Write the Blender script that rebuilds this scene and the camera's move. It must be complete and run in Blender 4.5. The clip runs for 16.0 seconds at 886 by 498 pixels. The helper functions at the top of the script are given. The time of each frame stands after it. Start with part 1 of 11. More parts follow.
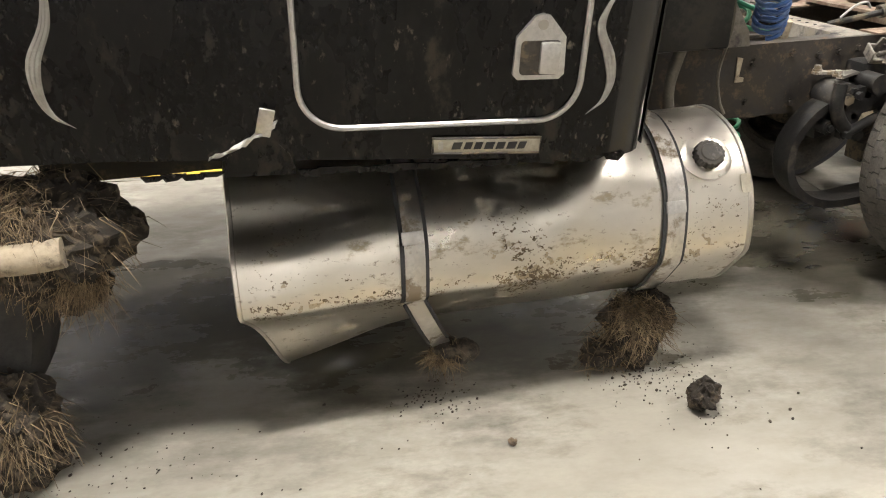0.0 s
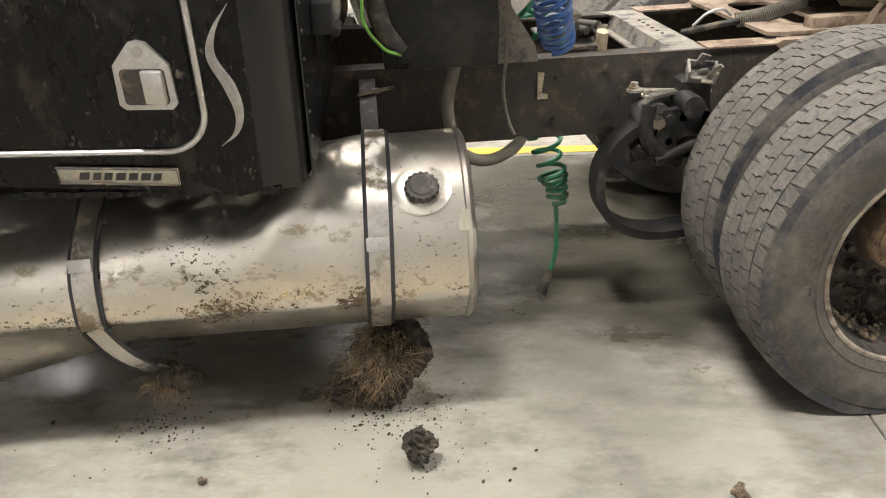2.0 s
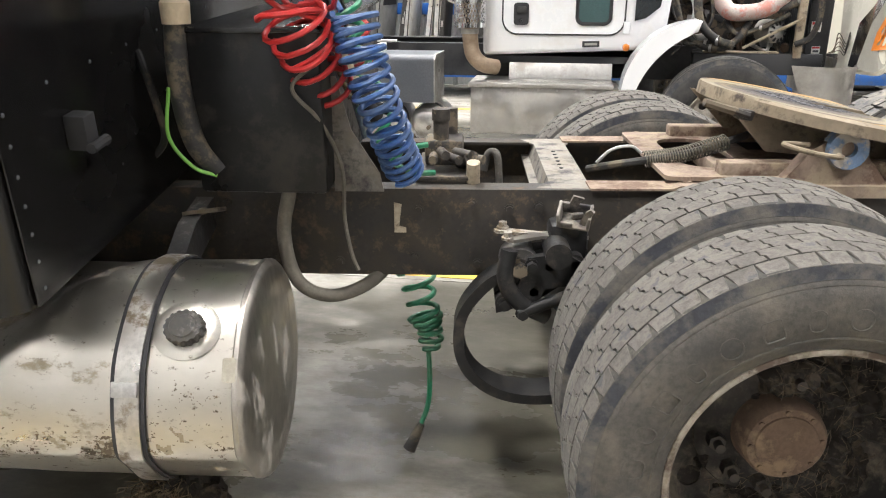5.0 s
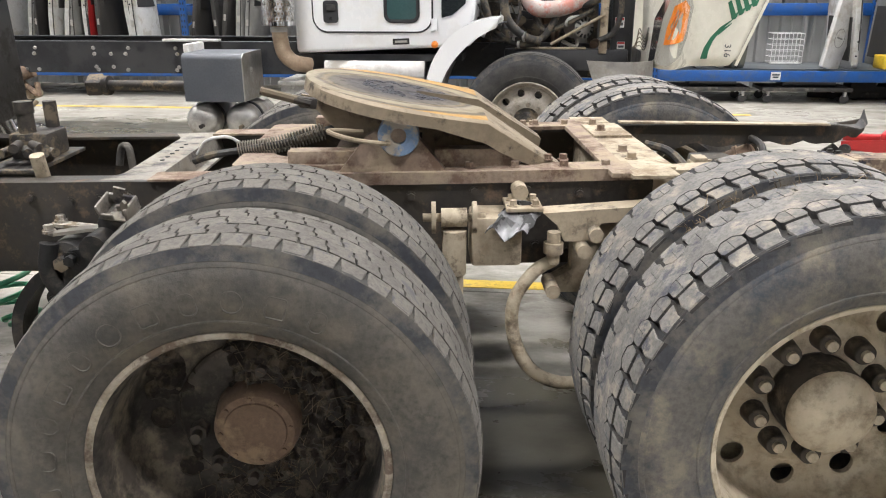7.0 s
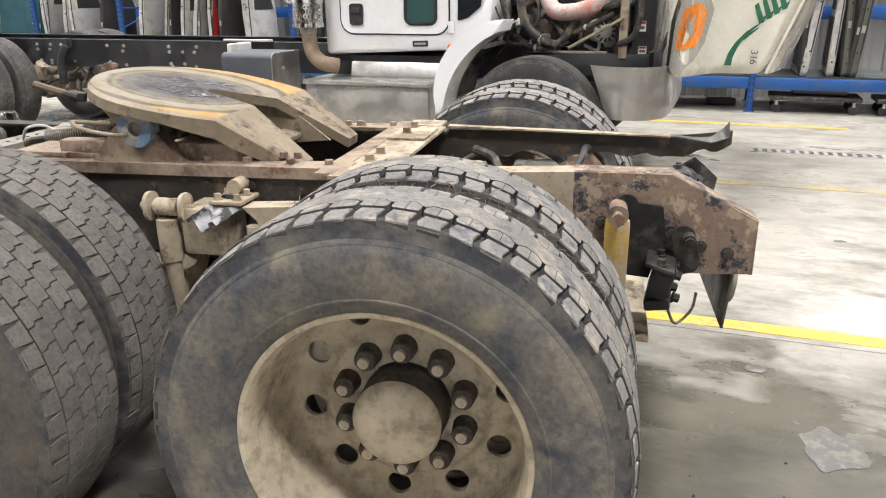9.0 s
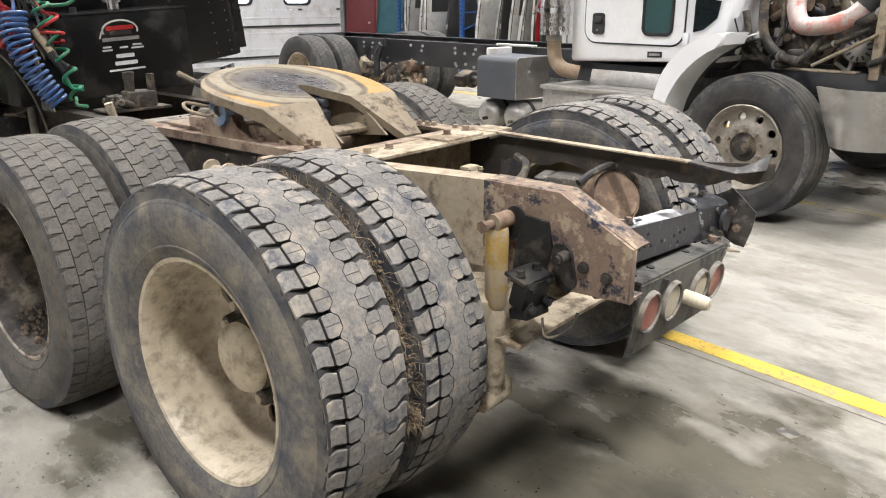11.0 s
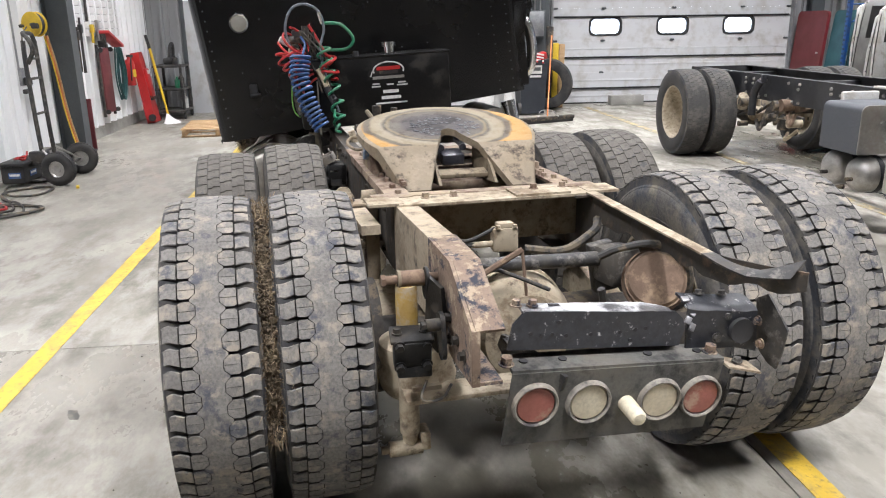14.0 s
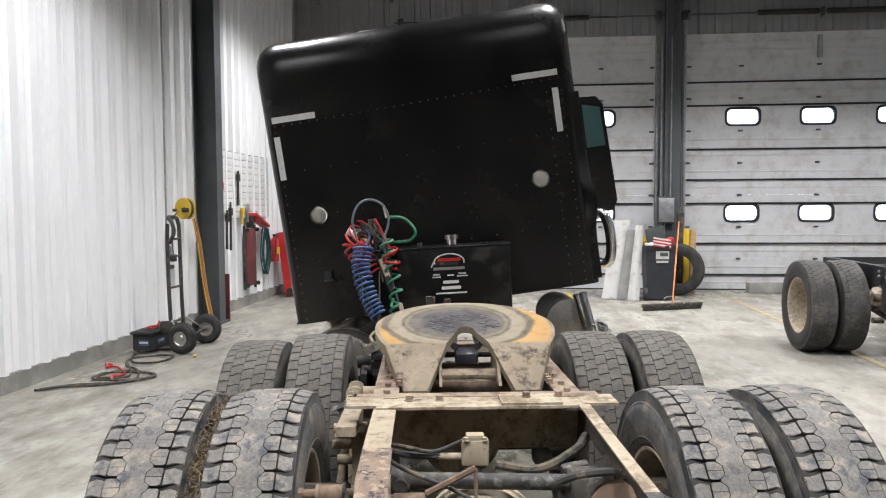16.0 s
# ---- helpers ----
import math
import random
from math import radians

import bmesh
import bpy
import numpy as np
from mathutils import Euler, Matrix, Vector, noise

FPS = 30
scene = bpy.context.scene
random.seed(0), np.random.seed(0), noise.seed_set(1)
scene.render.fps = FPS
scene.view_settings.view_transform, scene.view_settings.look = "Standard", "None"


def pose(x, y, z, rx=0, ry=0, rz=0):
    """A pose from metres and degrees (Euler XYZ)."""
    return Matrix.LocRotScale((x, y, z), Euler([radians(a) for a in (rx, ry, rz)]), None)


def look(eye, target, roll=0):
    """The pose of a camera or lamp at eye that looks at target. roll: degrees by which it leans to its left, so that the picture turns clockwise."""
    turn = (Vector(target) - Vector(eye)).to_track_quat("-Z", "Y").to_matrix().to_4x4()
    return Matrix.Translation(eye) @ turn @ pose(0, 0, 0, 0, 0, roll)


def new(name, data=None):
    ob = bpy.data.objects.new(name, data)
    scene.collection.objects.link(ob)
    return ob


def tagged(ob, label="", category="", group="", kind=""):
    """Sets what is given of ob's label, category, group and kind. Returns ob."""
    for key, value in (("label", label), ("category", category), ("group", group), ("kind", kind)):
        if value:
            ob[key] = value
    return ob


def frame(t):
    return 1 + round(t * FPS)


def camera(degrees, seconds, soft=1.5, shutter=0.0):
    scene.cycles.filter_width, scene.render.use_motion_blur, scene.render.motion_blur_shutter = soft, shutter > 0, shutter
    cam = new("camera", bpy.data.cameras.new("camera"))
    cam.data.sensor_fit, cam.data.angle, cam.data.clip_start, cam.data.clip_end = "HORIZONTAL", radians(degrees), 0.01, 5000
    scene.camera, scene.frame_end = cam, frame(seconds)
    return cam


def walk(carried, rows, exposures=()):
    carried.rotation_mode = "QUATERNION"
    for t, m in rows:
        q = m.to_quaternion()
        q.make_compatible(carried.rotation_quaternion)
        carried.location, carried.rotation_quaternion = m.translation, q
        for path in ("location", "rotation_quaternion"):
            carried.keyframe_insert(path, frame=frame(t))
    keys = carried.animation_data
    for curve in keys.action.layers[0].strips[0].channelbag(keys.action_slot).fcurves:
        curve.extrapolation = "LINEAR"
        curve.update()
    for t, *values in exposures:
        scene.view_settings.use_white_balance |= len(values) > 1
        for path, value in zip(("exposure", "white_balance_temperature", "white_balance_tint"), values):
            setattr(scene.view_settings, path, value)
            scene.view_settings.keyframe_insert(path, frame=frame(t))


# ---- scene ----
cam = camera(60.3, 16.0, 1.1)
PATH = [
    (0, (-3.869, -2.87, 1.438), (-3.489, -1.102, 0.585), -1.8),
    (0.5, (-3.651, -2.89, 1.425), (-3.328, -1.127, 0.538), -2.2),
    (1, (-3.368, -2.868, 1.469), (-3.099, -1.104, 0.566), -2.2),
    (1.5, (-3.087, -2.87, 1.465), (-2.862, -1.101, 0.558), -2.1),
    (2, (-2.779, -2.841, 1.486), (-2.636, -1.064, 0.579), -2.3),
    (2.5, (-2.592, -2.754, 1.485), (-2.5, -0.971, 0.584), -2.4),
    (3, (-2.454, -2.697, 1.49), (-2.39, -0.898, 0.618), -2.5),
    (3.2, (-2.392, -2.692, 1.512), (-2.359, -0.875, 0.677), -2.3),
    (5.3, (-1.885, -2.535, 1.437), (-1.948, -0.644, 0.788), 0.1),
    (5.5, (-1.749, -2.558, 1.423), (-1.803, -0.666, 0.777), -0.0),
    (6, (-1.486, -2.569, 1.433), (-1.486, -0.677, 0.785), 0.0),
    (6.5, (-1.211, -2.53, 1.436), (-1.18, -0.64, 0.785), -0.2),
    (7, (-0.922, -2.529, 1.422), (-0.882, -0.638, 0.772), -0.2),
    (7.5, (-0.605, -2.557, 1.43), (-0.575, -0.665, 0.782), -0.1),
    (8, (-0.277, -2.489, 1.417), (-0.326, -0.599, 0.764), -0.2),
    (8.5, (0.009, -2.442, 1.404), (-0.179, -0.557, 0.762), -0.5),
    (8.7, (0.159, -2.463, 1.409), (-0.111, -0.588, 0.767), -0.5),
    (10.8, (1.508, -2.208, 1.443), (0.318, -0.726, 0.82), -0.3),
    (11, (1.605, -2.132, 1.452), (0.367, -0.691, 0.825), -0.2),
    (11.5, (1.833, -1.962, 1.478), (0.519, -0.59, 0.851), -0.2),
    (12, (2.08, -1.8, 1.481), (0.65, -0.549, 0.856), -0.2),
    (12.5, (2.187, -1.559, 1.489), (0.589, -0.532, 0.863), -0.4),
    (13, (2.257, -1.339, 1.509), (0.565, -0.474, 0.886), -0.6),
    (13.5, (2.408, -1.115, 1.533), (0.629, -0.427, 0.932), -0.8),
    (14, (2.435, -0.898, 1.56), (0.569, -0.451, 0.996), -0.8),
    (14.5, (2.416, -0.741, 1.61), (0.488, -0.441, 1.171), -0.8),
    (15, (2.431, -0.558, 1.623), (0.461, -0.329, 1.364), -0.7),
    (15.5, (2.434, -0.35, 1.63), (0.444, -0.209, 1.484), -0.6),
    (16, (2.454, -0.265, 1.649), (0.458, -0.203, 1.536), -0.3),
]
walk(cam, [(t, look(eye, target, roll)) for t, eye, target, roll in PATH], [(0, 0.03, 6520, 12), (3, 0.12, 6250, 12), (5.5, 0.2, 6020, 12), (6.5, 0.06, 5980, 12), (7.5, -0.07, 6030, 13), (8.5, 0.0, 6050, 13), (11, 0.0, 6050, 13), (13.3, -0.1, 5920, 14), (14.5, -0.1, 5840, 14), (15, -0.26, 5850, 14), (16, -0.29, 5920, 13)])

# ---- light of the workshop ----
BETA = -7.5
BF = pose(0, 0, 0, 0, 0, BETA)          # the building's axes: u along the side wall, v across

world = bpy.data.worlds.new("daylight")
scene.world = world
world.use_nodes = True
_nt = world.node_tree
_sky = _nt.nodes.new("ShaderNodeTexSky")
_sky.sky_type, _sky.sun_disc = "NISHITA", False
_sky.sun_elevation, _sky.sun_rotation = radians(28), radians(120)
_nt.links.new(_sky.outputs[0], _nt.nodes["Background"].inputs[0])
_nt.nodes["Background"].inputs[1].default_value = 0.1

LAMPS = [(u, v) for u in (-9.1, -3.4, 2.3) for v in (-2.55, 0.85, 4.23, 7.6)]
LAMP_Z, LAMP_W = 5.55, 205.0
for lu, lv in LAMPS:
    ld = bpy.data.lights.new("high_bay", "AREA")
    ld.shape, ld.size, ld.size_y, ld.energy, ld.color = "RECTANGLE", 1.15, 0.42, LAMP_W * (1.1 if lv < -2 else 1.0 if lv < 1 else 1.12), (1.0, 0.945, 0.86)
    ld.spread = radians(124)
    lo = new("high_bay_light", ld)
    lo.matrix_world = BF @ pose(lu, lv, LAMP_Z - 0.012)


# ---- materials ----
def mat(name, c1, c2=None, scale=3.0, rough=0.6, rough2=None, metal=0.0, bump=0.15, bscale=90.0, dust=None,
        damt=0.5, dscale=6.0, dsharp=0.4, stretch=(1, 1, 1), vary=0.0, island=0.0, coat=0.0, spec=0.5, dust2=None, d2amt=0.3, d2scale=18.0, grain=1.0):
    m = bpy.data.materials.new(name)
    m.use_nodes = True
    nt = m.node_tree
    N, L = nt.nodes.new, nt.links.new
    p = nt.nodes["Principled BSDF"]
    tc = N("ShaderNodeTexCoord")
    mp = N("ShaderNodeMapping")
    mp.inputs["Scale"].default_value = stretch
    L(tc.outputs["Object"], mp.inputs[0])

    def noise_node(s, detail=4.0, r=0.6):
        n = N("ShaderNodeTexNoise")
        n.inputs["Scale"].default_value, n.inputs["Detail"].default_value, n.inputs["Roughness"].default_value = s, detail, r
        L(mp.outputs[0], n.inputs["Vector"])
        return n.outputs["Fac"]

    def ramp(src, lo, hi):
        n = N("ShaderNodeMapRange")
        n.inputs["From Min"].default_value, n.inputs["From Max"].default_value = lo, hi
        L(src, n.inputs["Value"])
        return n.outputs["Result"]

    def mixc(fac, a, b):
        n = N("ShaderNodeMix")
        n.data_type = "RGBA"
        if isinstance(fac, float):
            n.inputs[0].default_value = fac
        else:
            L(fac, n.inputs[0])
        for k, v in ((6, a), (7, b)):
            if isinstance(v, tuple):
                n.inputs[k].default_value = (*v, 1)
            else:
                L(v, n.inputs[k])
        return n.outputs[2]

    big = noise_node(scale)
    fine = noise_node(bscale, 6.0, 0.65)
    c2 = c2 or tuple(x * 0.7 for x in c1)
    col = mixc(ramp(big, 0.42, 0.58), c1, c2)
    col = mixc(ramp(fine, 0.42, 0.72), col, tuple(x * (1 - 0.28 * grain) for x in c1))
    rgh = ramp(big, 0.3, 0.7)
    rr = N("ShaderNodeMapRange")
    rr.inputs["To Min"].default_value, rr.inputs["To Max"].default_value = rough, rough2 if rough2 is not None else min(1, rough + 0.15)
    L(rgh, rr.inputs["Value"])
    rough_out = rr.outputs["Result"]
    met = None
    for dcol, amt, ds in ((dust, damt, dscale), (dust2, d2amt, d2scale)):
        if not dcol:
            continue
        dn = noise_node(ds, 7.0, 0.7)
        mid = 0.5 + 0.057 * 4.91 * ((1 - amt) ** 0.14 - amt ** 0.14)      # amt is the share covered
        f = ramp(dn, mid - dsharp * 0.1, mid + dsharp * 0.1)
        col = mixc(f, col, dcol)
        mr = N("ShaderNodeMix")
        L(f, mr.inputs[0])
        L(rough_out, mr.inputs[2])
        mr.inputs[3].default_value = 0.92
        rough_out = mr.outputs[0]
        if metal > 0:
            mm = N("ShaderNodeMix")
            L(f, mm.inputs[0])
            if met is None:
                mm.inputs[2].default_value = metal
            else:
                L(met, mm.inputs[2])
            mm.inputs[3].default_value = 0.0
            met = mm.outputs[0]
    if vary or island:
        hs = N("ShaderNodeHueSaturation")
        src = N("ShaderNodeObjectInfo").outputs["Random"] if vary else N("ShaderNodeNewGeometry").outputs["Random Per Island"]
        k = vary or island
        vr = N("ShaderNodeMapRange")
        vr.inputs["To Min"].default_value, vr.inputs["To Max"].default_value = 1 - k, 1 + k
        L(src, vr.inputs["Value"])
        L(vr.outputs[0], hs.inputs["Value"])
        L(col, hs.inputs["Color"])
        col = hs.outputs[0]
    L(col, p.inputs["Base Color"])
    L(rough_out, p.inputs["Roughness"])
    if met is None:
        p.inputs["Metallic"].default_value = metal
    else:
        L(met, p.inputs["Metallic"])
    p.inputs["Specular IOR Level"].default_value = spec
    p.inputs["Coat Weight"].default_value = coat
    p.inputs["Coat Roughness"].default_value = 0.08
    if bump:
        b = N("ShaderNodeBump")
        b.inputs["Strength"].default_value, b.inputs["Distance"].default_value = bump, 0.004
        L(fine, b.inputs["Height"])
        L(b.outputs[0], p.inputs["Normal"])
    return m


def glow(name, c, s):
    m = bpy.data.materials.new(name)
    m.use_nodes = True
    p = m.node_tree.nodes["Principled BSDF"]
    p.inputs["Base Color"].default_value = (*c, 1)
    p.inputs["Emission Color"].default_value = (*c, 1)
    p.inputs["Emission Strength"].default_value = s
    return m


def glass(name, c, rough=0.02):
    m = bpy.data.materials.new(name)
    m.use_nodes = True
    p = m.node_tree.nodes["Principled BSDF"]
    p.inputs["Base Color"].default_value = (*c, 1)
    p.inputs["Transmission Weight"].default_value = 1.0
    p.inputs["Roughness"].default_value, p.inputs["IOR"].default_value = rough, 1.3
    return m


TAN, DIRT, RUST, SOOT = (0.36, 0.29, 0.19), (0.17, 0.135, 0.09), (0.17, 0.085, 0.045), (0.02, 0.02, 0.02)
M_FLOOR = mat("polished_concrete", (0.355, 0.336, 0.292), (0.27, 0.255, 0.221), 0.7, 0.2, 0.36, bump=0.05, bscale=55, dust=(0.22, 0.206, 0.176), damt=0.42, dscale=0.9, dsharp=0.9, dust2=(0.14, 0.13, 0.11), d2amt=0.1, d2scale=2.4, stretch=(0.7, 1.3, 1), grain=0.75)


def stain_and_shade(m, patches):
    """Oil and meltwater stains with the trucks' shade painted in: darker, glossier floor patches (u, v, half length,
    half width) with ragged rims.
    """
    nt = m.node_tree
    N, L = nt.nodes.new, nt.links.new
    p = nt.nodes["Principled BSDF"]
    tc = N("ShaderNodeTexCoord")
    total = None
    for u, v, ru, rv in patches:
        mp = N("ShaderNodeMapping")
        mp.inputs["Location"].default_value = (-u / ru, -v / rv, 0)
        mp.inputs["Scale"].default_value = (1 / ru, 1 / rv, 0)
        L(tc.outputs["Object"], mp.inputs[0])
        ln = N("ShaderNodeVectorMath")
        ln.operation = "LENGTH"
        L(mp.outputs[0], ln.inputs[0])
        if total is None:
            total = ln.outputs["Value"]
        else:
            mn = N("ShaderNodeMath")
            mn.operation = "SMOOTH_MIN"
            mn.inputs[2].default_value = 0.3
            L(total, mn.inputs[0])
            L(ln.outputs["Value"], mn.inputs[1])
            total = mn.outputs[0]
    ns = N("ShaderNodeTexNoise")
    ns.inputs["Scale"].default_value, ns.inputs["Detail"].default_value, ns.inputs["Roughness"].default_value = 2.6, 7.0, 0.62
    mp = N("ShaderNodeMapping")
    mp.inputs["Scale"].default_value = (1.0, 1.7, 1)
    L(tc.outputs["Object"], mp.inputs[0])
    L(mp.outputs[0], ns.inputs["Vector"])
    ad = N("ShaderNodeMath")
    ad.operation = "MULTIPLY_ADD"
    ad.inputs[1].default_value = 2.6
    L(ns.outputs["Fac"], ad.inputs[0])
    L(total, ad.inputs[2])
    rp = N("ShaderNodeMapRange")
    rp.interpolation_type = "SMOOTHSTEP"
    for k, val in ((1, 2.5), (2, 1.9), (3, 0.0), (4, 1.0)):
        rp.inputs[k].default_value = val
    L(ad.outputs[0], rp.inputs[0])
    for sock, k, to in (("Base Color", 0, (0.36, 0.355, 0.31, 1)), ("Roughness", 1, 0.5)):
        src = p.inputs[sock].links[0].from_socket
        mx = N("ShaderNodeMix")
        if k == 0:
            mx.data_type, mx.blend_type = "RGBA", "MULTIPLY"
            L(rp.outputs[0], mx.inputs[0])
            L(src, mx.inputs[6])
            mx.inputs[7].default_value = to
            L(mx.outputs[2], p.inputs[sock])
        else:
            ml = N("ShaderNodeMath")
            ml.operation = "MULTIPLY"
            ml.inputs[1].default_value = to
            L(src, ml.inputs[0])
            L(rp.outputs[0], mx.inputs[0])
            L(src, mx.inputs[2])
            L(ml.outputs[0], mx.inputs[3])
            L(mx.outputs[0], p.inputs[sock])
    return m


# Patches under and behind the trucks: staining plus painted shade in one colour.
stain_and_shade(M_FLOOR, [(-1.75, -0.4, 0.85, 0.6), (-2.0, 0.35, 0.9, 0.6), (-0.55, -0.55, 0.75, 0.85), (0.85, -0.3, 1.0, 0.95), (-3.3, -0.9, 0.9, 0.5), (-4.3, -0.75, 0.8, 0.55), (-4.5, 4.9, 5.0, 0.9)])
M_OIL = mat("oily_concrete", (0.06, 0.055, 0.05), (0.11, 0.10, 0.088), 14, 0.3, 0.5, bump=0.05, dust=(0.2, 0.19, 0.16), damt=0.3, dscale=22, dsharp=0.3)
M_JOINT = mat("joint_filler", (0.07, 0.065, 0.06), rough=0.9)
M_YELLOW = mat("yellow_floor_paint", (0.66, 0.45, 0.04), (0.55, 0.37, 0.04), 4, 0.45, bump=0.08, dust=(0.36, 0.28, 0.12), damt=0.07, dscale=6, dsharp=0.9, dust2=(0.2, 0.17, 0.11), d2amt=0.015, d2scale=30, grain=0.5)
M_YELLOWW = mat("faded_yellow_floor_paint", (0.42, 0.31, 0.1), (0.34, 0.27, 0.12), 4, 0.5, bump=0.08, dust=(0.26, 0.24, 0.19), damt=0.55, dscale=5, dsharp=0.6, dust2=(0.2, 0.18, 0.14), d2amt=0.1, d2scale=20)
M_LINEWHITE = mat("white_floor_paint", (0.7, 0.7, 0.68), rough=0.5, dust=(0.35, 0.33, 0.3), damt=0.3)
M_CORR = mat("white_wall_sheet", (0.83, 0.84, 0.85), (0.82, 0.83, 0.842), 0.8, 0.3, 0.36, bump=0.0, bscale=30, grain=0.05)
# Front wall sheet: grey stands for the unlit upper wall, put into the colour.
M_WESTW = mat("shade_greyed_wall_sheet", (0.3, 0.305, 0.31), (0.27, 0.275, 0.28), 0.8, 0.4, 0.5, bump=0.0, bscale=30, grain=0.1)
M_KERB = mat("kerb_concrete", (0.36, 0.35, 0.32), (0.24, 0.235, 0.22), 3, 0.85, bump=0.4, bscale=50)
M_DOORP = mat("overhead_door_white", (0.6, 0.61, 0.625), (0.57, 0.58, 0.595), 1.2, 0.42, bump=0.0, dust=(0.46, 0.45, 0.43), damt=0.1, dscale=3, dsharp=0.9, grain=0.08)
M_RUBSEAL = mat("black_seal", (0.03, 0.03, 0.032), rough=0.7)
M_COL = mat("grey_steel_column", (0.085, 0.095, 0.1), (0.07, 0.078, 0.085), 2, 0.5, bump=0.06)
M_GALV = mat("galvanised_steel", (0.45, 0.46, 0.47), (0.34, 0.35, 0.36), 8, 0.42, metal=0.85, bump=0.08)
M_ROOF = mat("roof_sheet", (0.13, 0.13, 0.132), (0.105, 0.105, 0.107), 1, 0.6, bump=0.03)
M_BLACKP = mat("black_cab_paint", (0.008, 0.008, 0.0085), (0.0105, 0.010, 0.0096), 2.2, 0.18, 0.3, bump=0.012, bscale=5, spec=0.5)
M_BLACKM = mat("muddy_black_paint", (0.006, 0.0058, 0.0056), (0.008, 0.0075, 0.0068), 3.2, 0.2, 0.34, bump=0.05, bscale=40, dust=(0.04, 0.034, 0.026), damt=0.012, dscale=7, dsharp=0.6, dust2=(0.14, 0.12, 0.095), d2amt=0.002, d2scale=30, spec=0.2, stretch=(1.4, 1, 0.8))
M_ALU = mat("dented_aluminium", (0.68, 0.645, 0.575), (0.58, 0.55, 0.49), 3.0, 0.26, 0.38, metal=0.97, bump=0.06, bscale=14, stretch=(1, 1, 1.8), grain=0.3, dust=(0.36, 0.31, 0.22), damt=0.02, dscale=9, dsharp=0.5, dust2=(0.16, 0.13, 0.09), d2amt=0.004, d2scale=34)
M_WASH = mat("tan_mud_wash", (0.5, 0.44, 0.335), (0.43, 0.37, 0.275), 10, 0.5, metal=0.7, bump=0.1, bscale=60)
M_STAIN = mat("dried_brown_mud", (0.155, 0.12, 0.08), (0.1, 0.078, 0.054), 18, 0.9, bump=0.4, bscale=70, dust=(0.24, 0.19, 0.125), damt=0.12, dscale=40, dsharp=0.5)
M_ALUEND = mat("scuffed_aluminium_head", (0.5, 0.475, 0.43), (0.42, 0.395, 0.35), 5, 0.3, 0.45, metal=0.95, bump=0.08, bscale=40, dust=(0.34, 0.31, 0.27), damt=0.03, dscale=9, dsharp=0.5, stretch=(1, 1, 0.5))
M_TORN = mat("torn_grey_sheet", (0.3, 0.3, 0.31), (0.16, 0.16, 0.165), 9, 0.4, metal=0.5, bump=0.3, bscale=40, dust=(0.05, 0.05, 0.05), damt=0.36, dscale=9, dsharp=0.15)
M_SCUFF = mat("scuffed_black_edge", (0.04, 0.04, 0.044), (0.07, 0.068, 0.068), 6, 0.4, bump=0.3, bscale=50, dust=(0.46, 0.46, 0.47), damt=0.4, dscale=7, dsharp=0.6)
M_RCM = mat("blue_black_pressed_steel", (0.024, 0.026, 0.032), (0.032, 0.034, 0.041), 5, 0.38, 0.44, bump=0.25, bscale=60, dust2=(0.4, 0.4, 0.4), d2amt=0.006, d2scale=40)
M_LBAR = mat("dusty_grey_black_steel", (0.075, 0.076, 0.072), (0.105, 0.103, 0.095), 5, 0.5, 0.7, bump=0.2, bscale=70, dust=(0.12, 0.112, 0.096), damt=0.25, dscale=7, dsharp=0.9, dust2=(0.02, 0.02, 0.021), d2amt=0.1, d2scale=9)
M_SATIN = mat("satin_black_box", (0.007, 0.007, 0.0075), (0.01, 0.0095, 0.009), 3, 0.26, 0.36, spec=0.3, bump=0.02, bscale=60, dust=(0.04, 0.036, 0.03), damt=0.05, dscale=8, dsharp=0.9)
M_STRAP = mat("steel_strap", (0.62, 0.6, 0.56), (0.45, 0.42, 0.37), 6, 0.26, metal=0.95, bump=0.08, dust=DIRT, damt=0.14, dscale=9)
M_FRAME = mat("dusty_black_frame", (0.022, 0.0195, 0.017), (0.038, 0.032, 0.026), 3, 0.5, 0.75, bump=0.2, bscale=70, dust=(0.05, 0.042, 0.031), damt=0.3, dscale=5, dsharp=0.8, dust2=(0.13, 0.09, 0.06), d2amt=0.02, d2scale=18)
M_FTAN = mat("mud_caked_frame", (0.39, 0.33, 0.242), (0.335, 0.28, 0.2), 3.5, 0.8, bump=0.35, bscale=60, dust=(0.24, 0.185, 0.125), damt=0.09, dscale=8, dsharp=0.8, dust2=(0.07, 0.058, 0.05), d2amt=0.03, d2scale=14)
M_FRUST = mat("rust_and_black_frame", (0.2, 0.143, 0.104), (0.15, 0.105, 0.076), 9, 0.7, bump=0.4, bscale=60, dust=(0.03, 0.032, 0.044), damt=0.17, dscale=15, dsharp=0.35, dust2=(0.3, 0.24, 0.17), d2amt=0.16, d2scale=18)
M_BROWN = mat("brown_rusty_angle", (0.215, 0.158, 0.118), (0.26, 0.205, 0.155), 4, 0.75, bump=0.3, bscale=60, dust=(0.12, 0.078, 0.055), damt=0.25, dscale=9, dsharp=0.5, dust2=(0.28, 0.225, 0.155), d2amt=0.2, d2scale=8)
M_XM = mat("grey_dusted_crossmember", (0.19, 0.176, 0.15), (0.24, 0.222, 0.19), 5, 0.6, bump=0.2, bscale=60, dust=(0.2, 0.178, 0.142), damt=0.2, dscale=8, dsharp=0.8, dust2=(0.04, 0.037, 0.042), d2amt=0.08, d2scale=12)
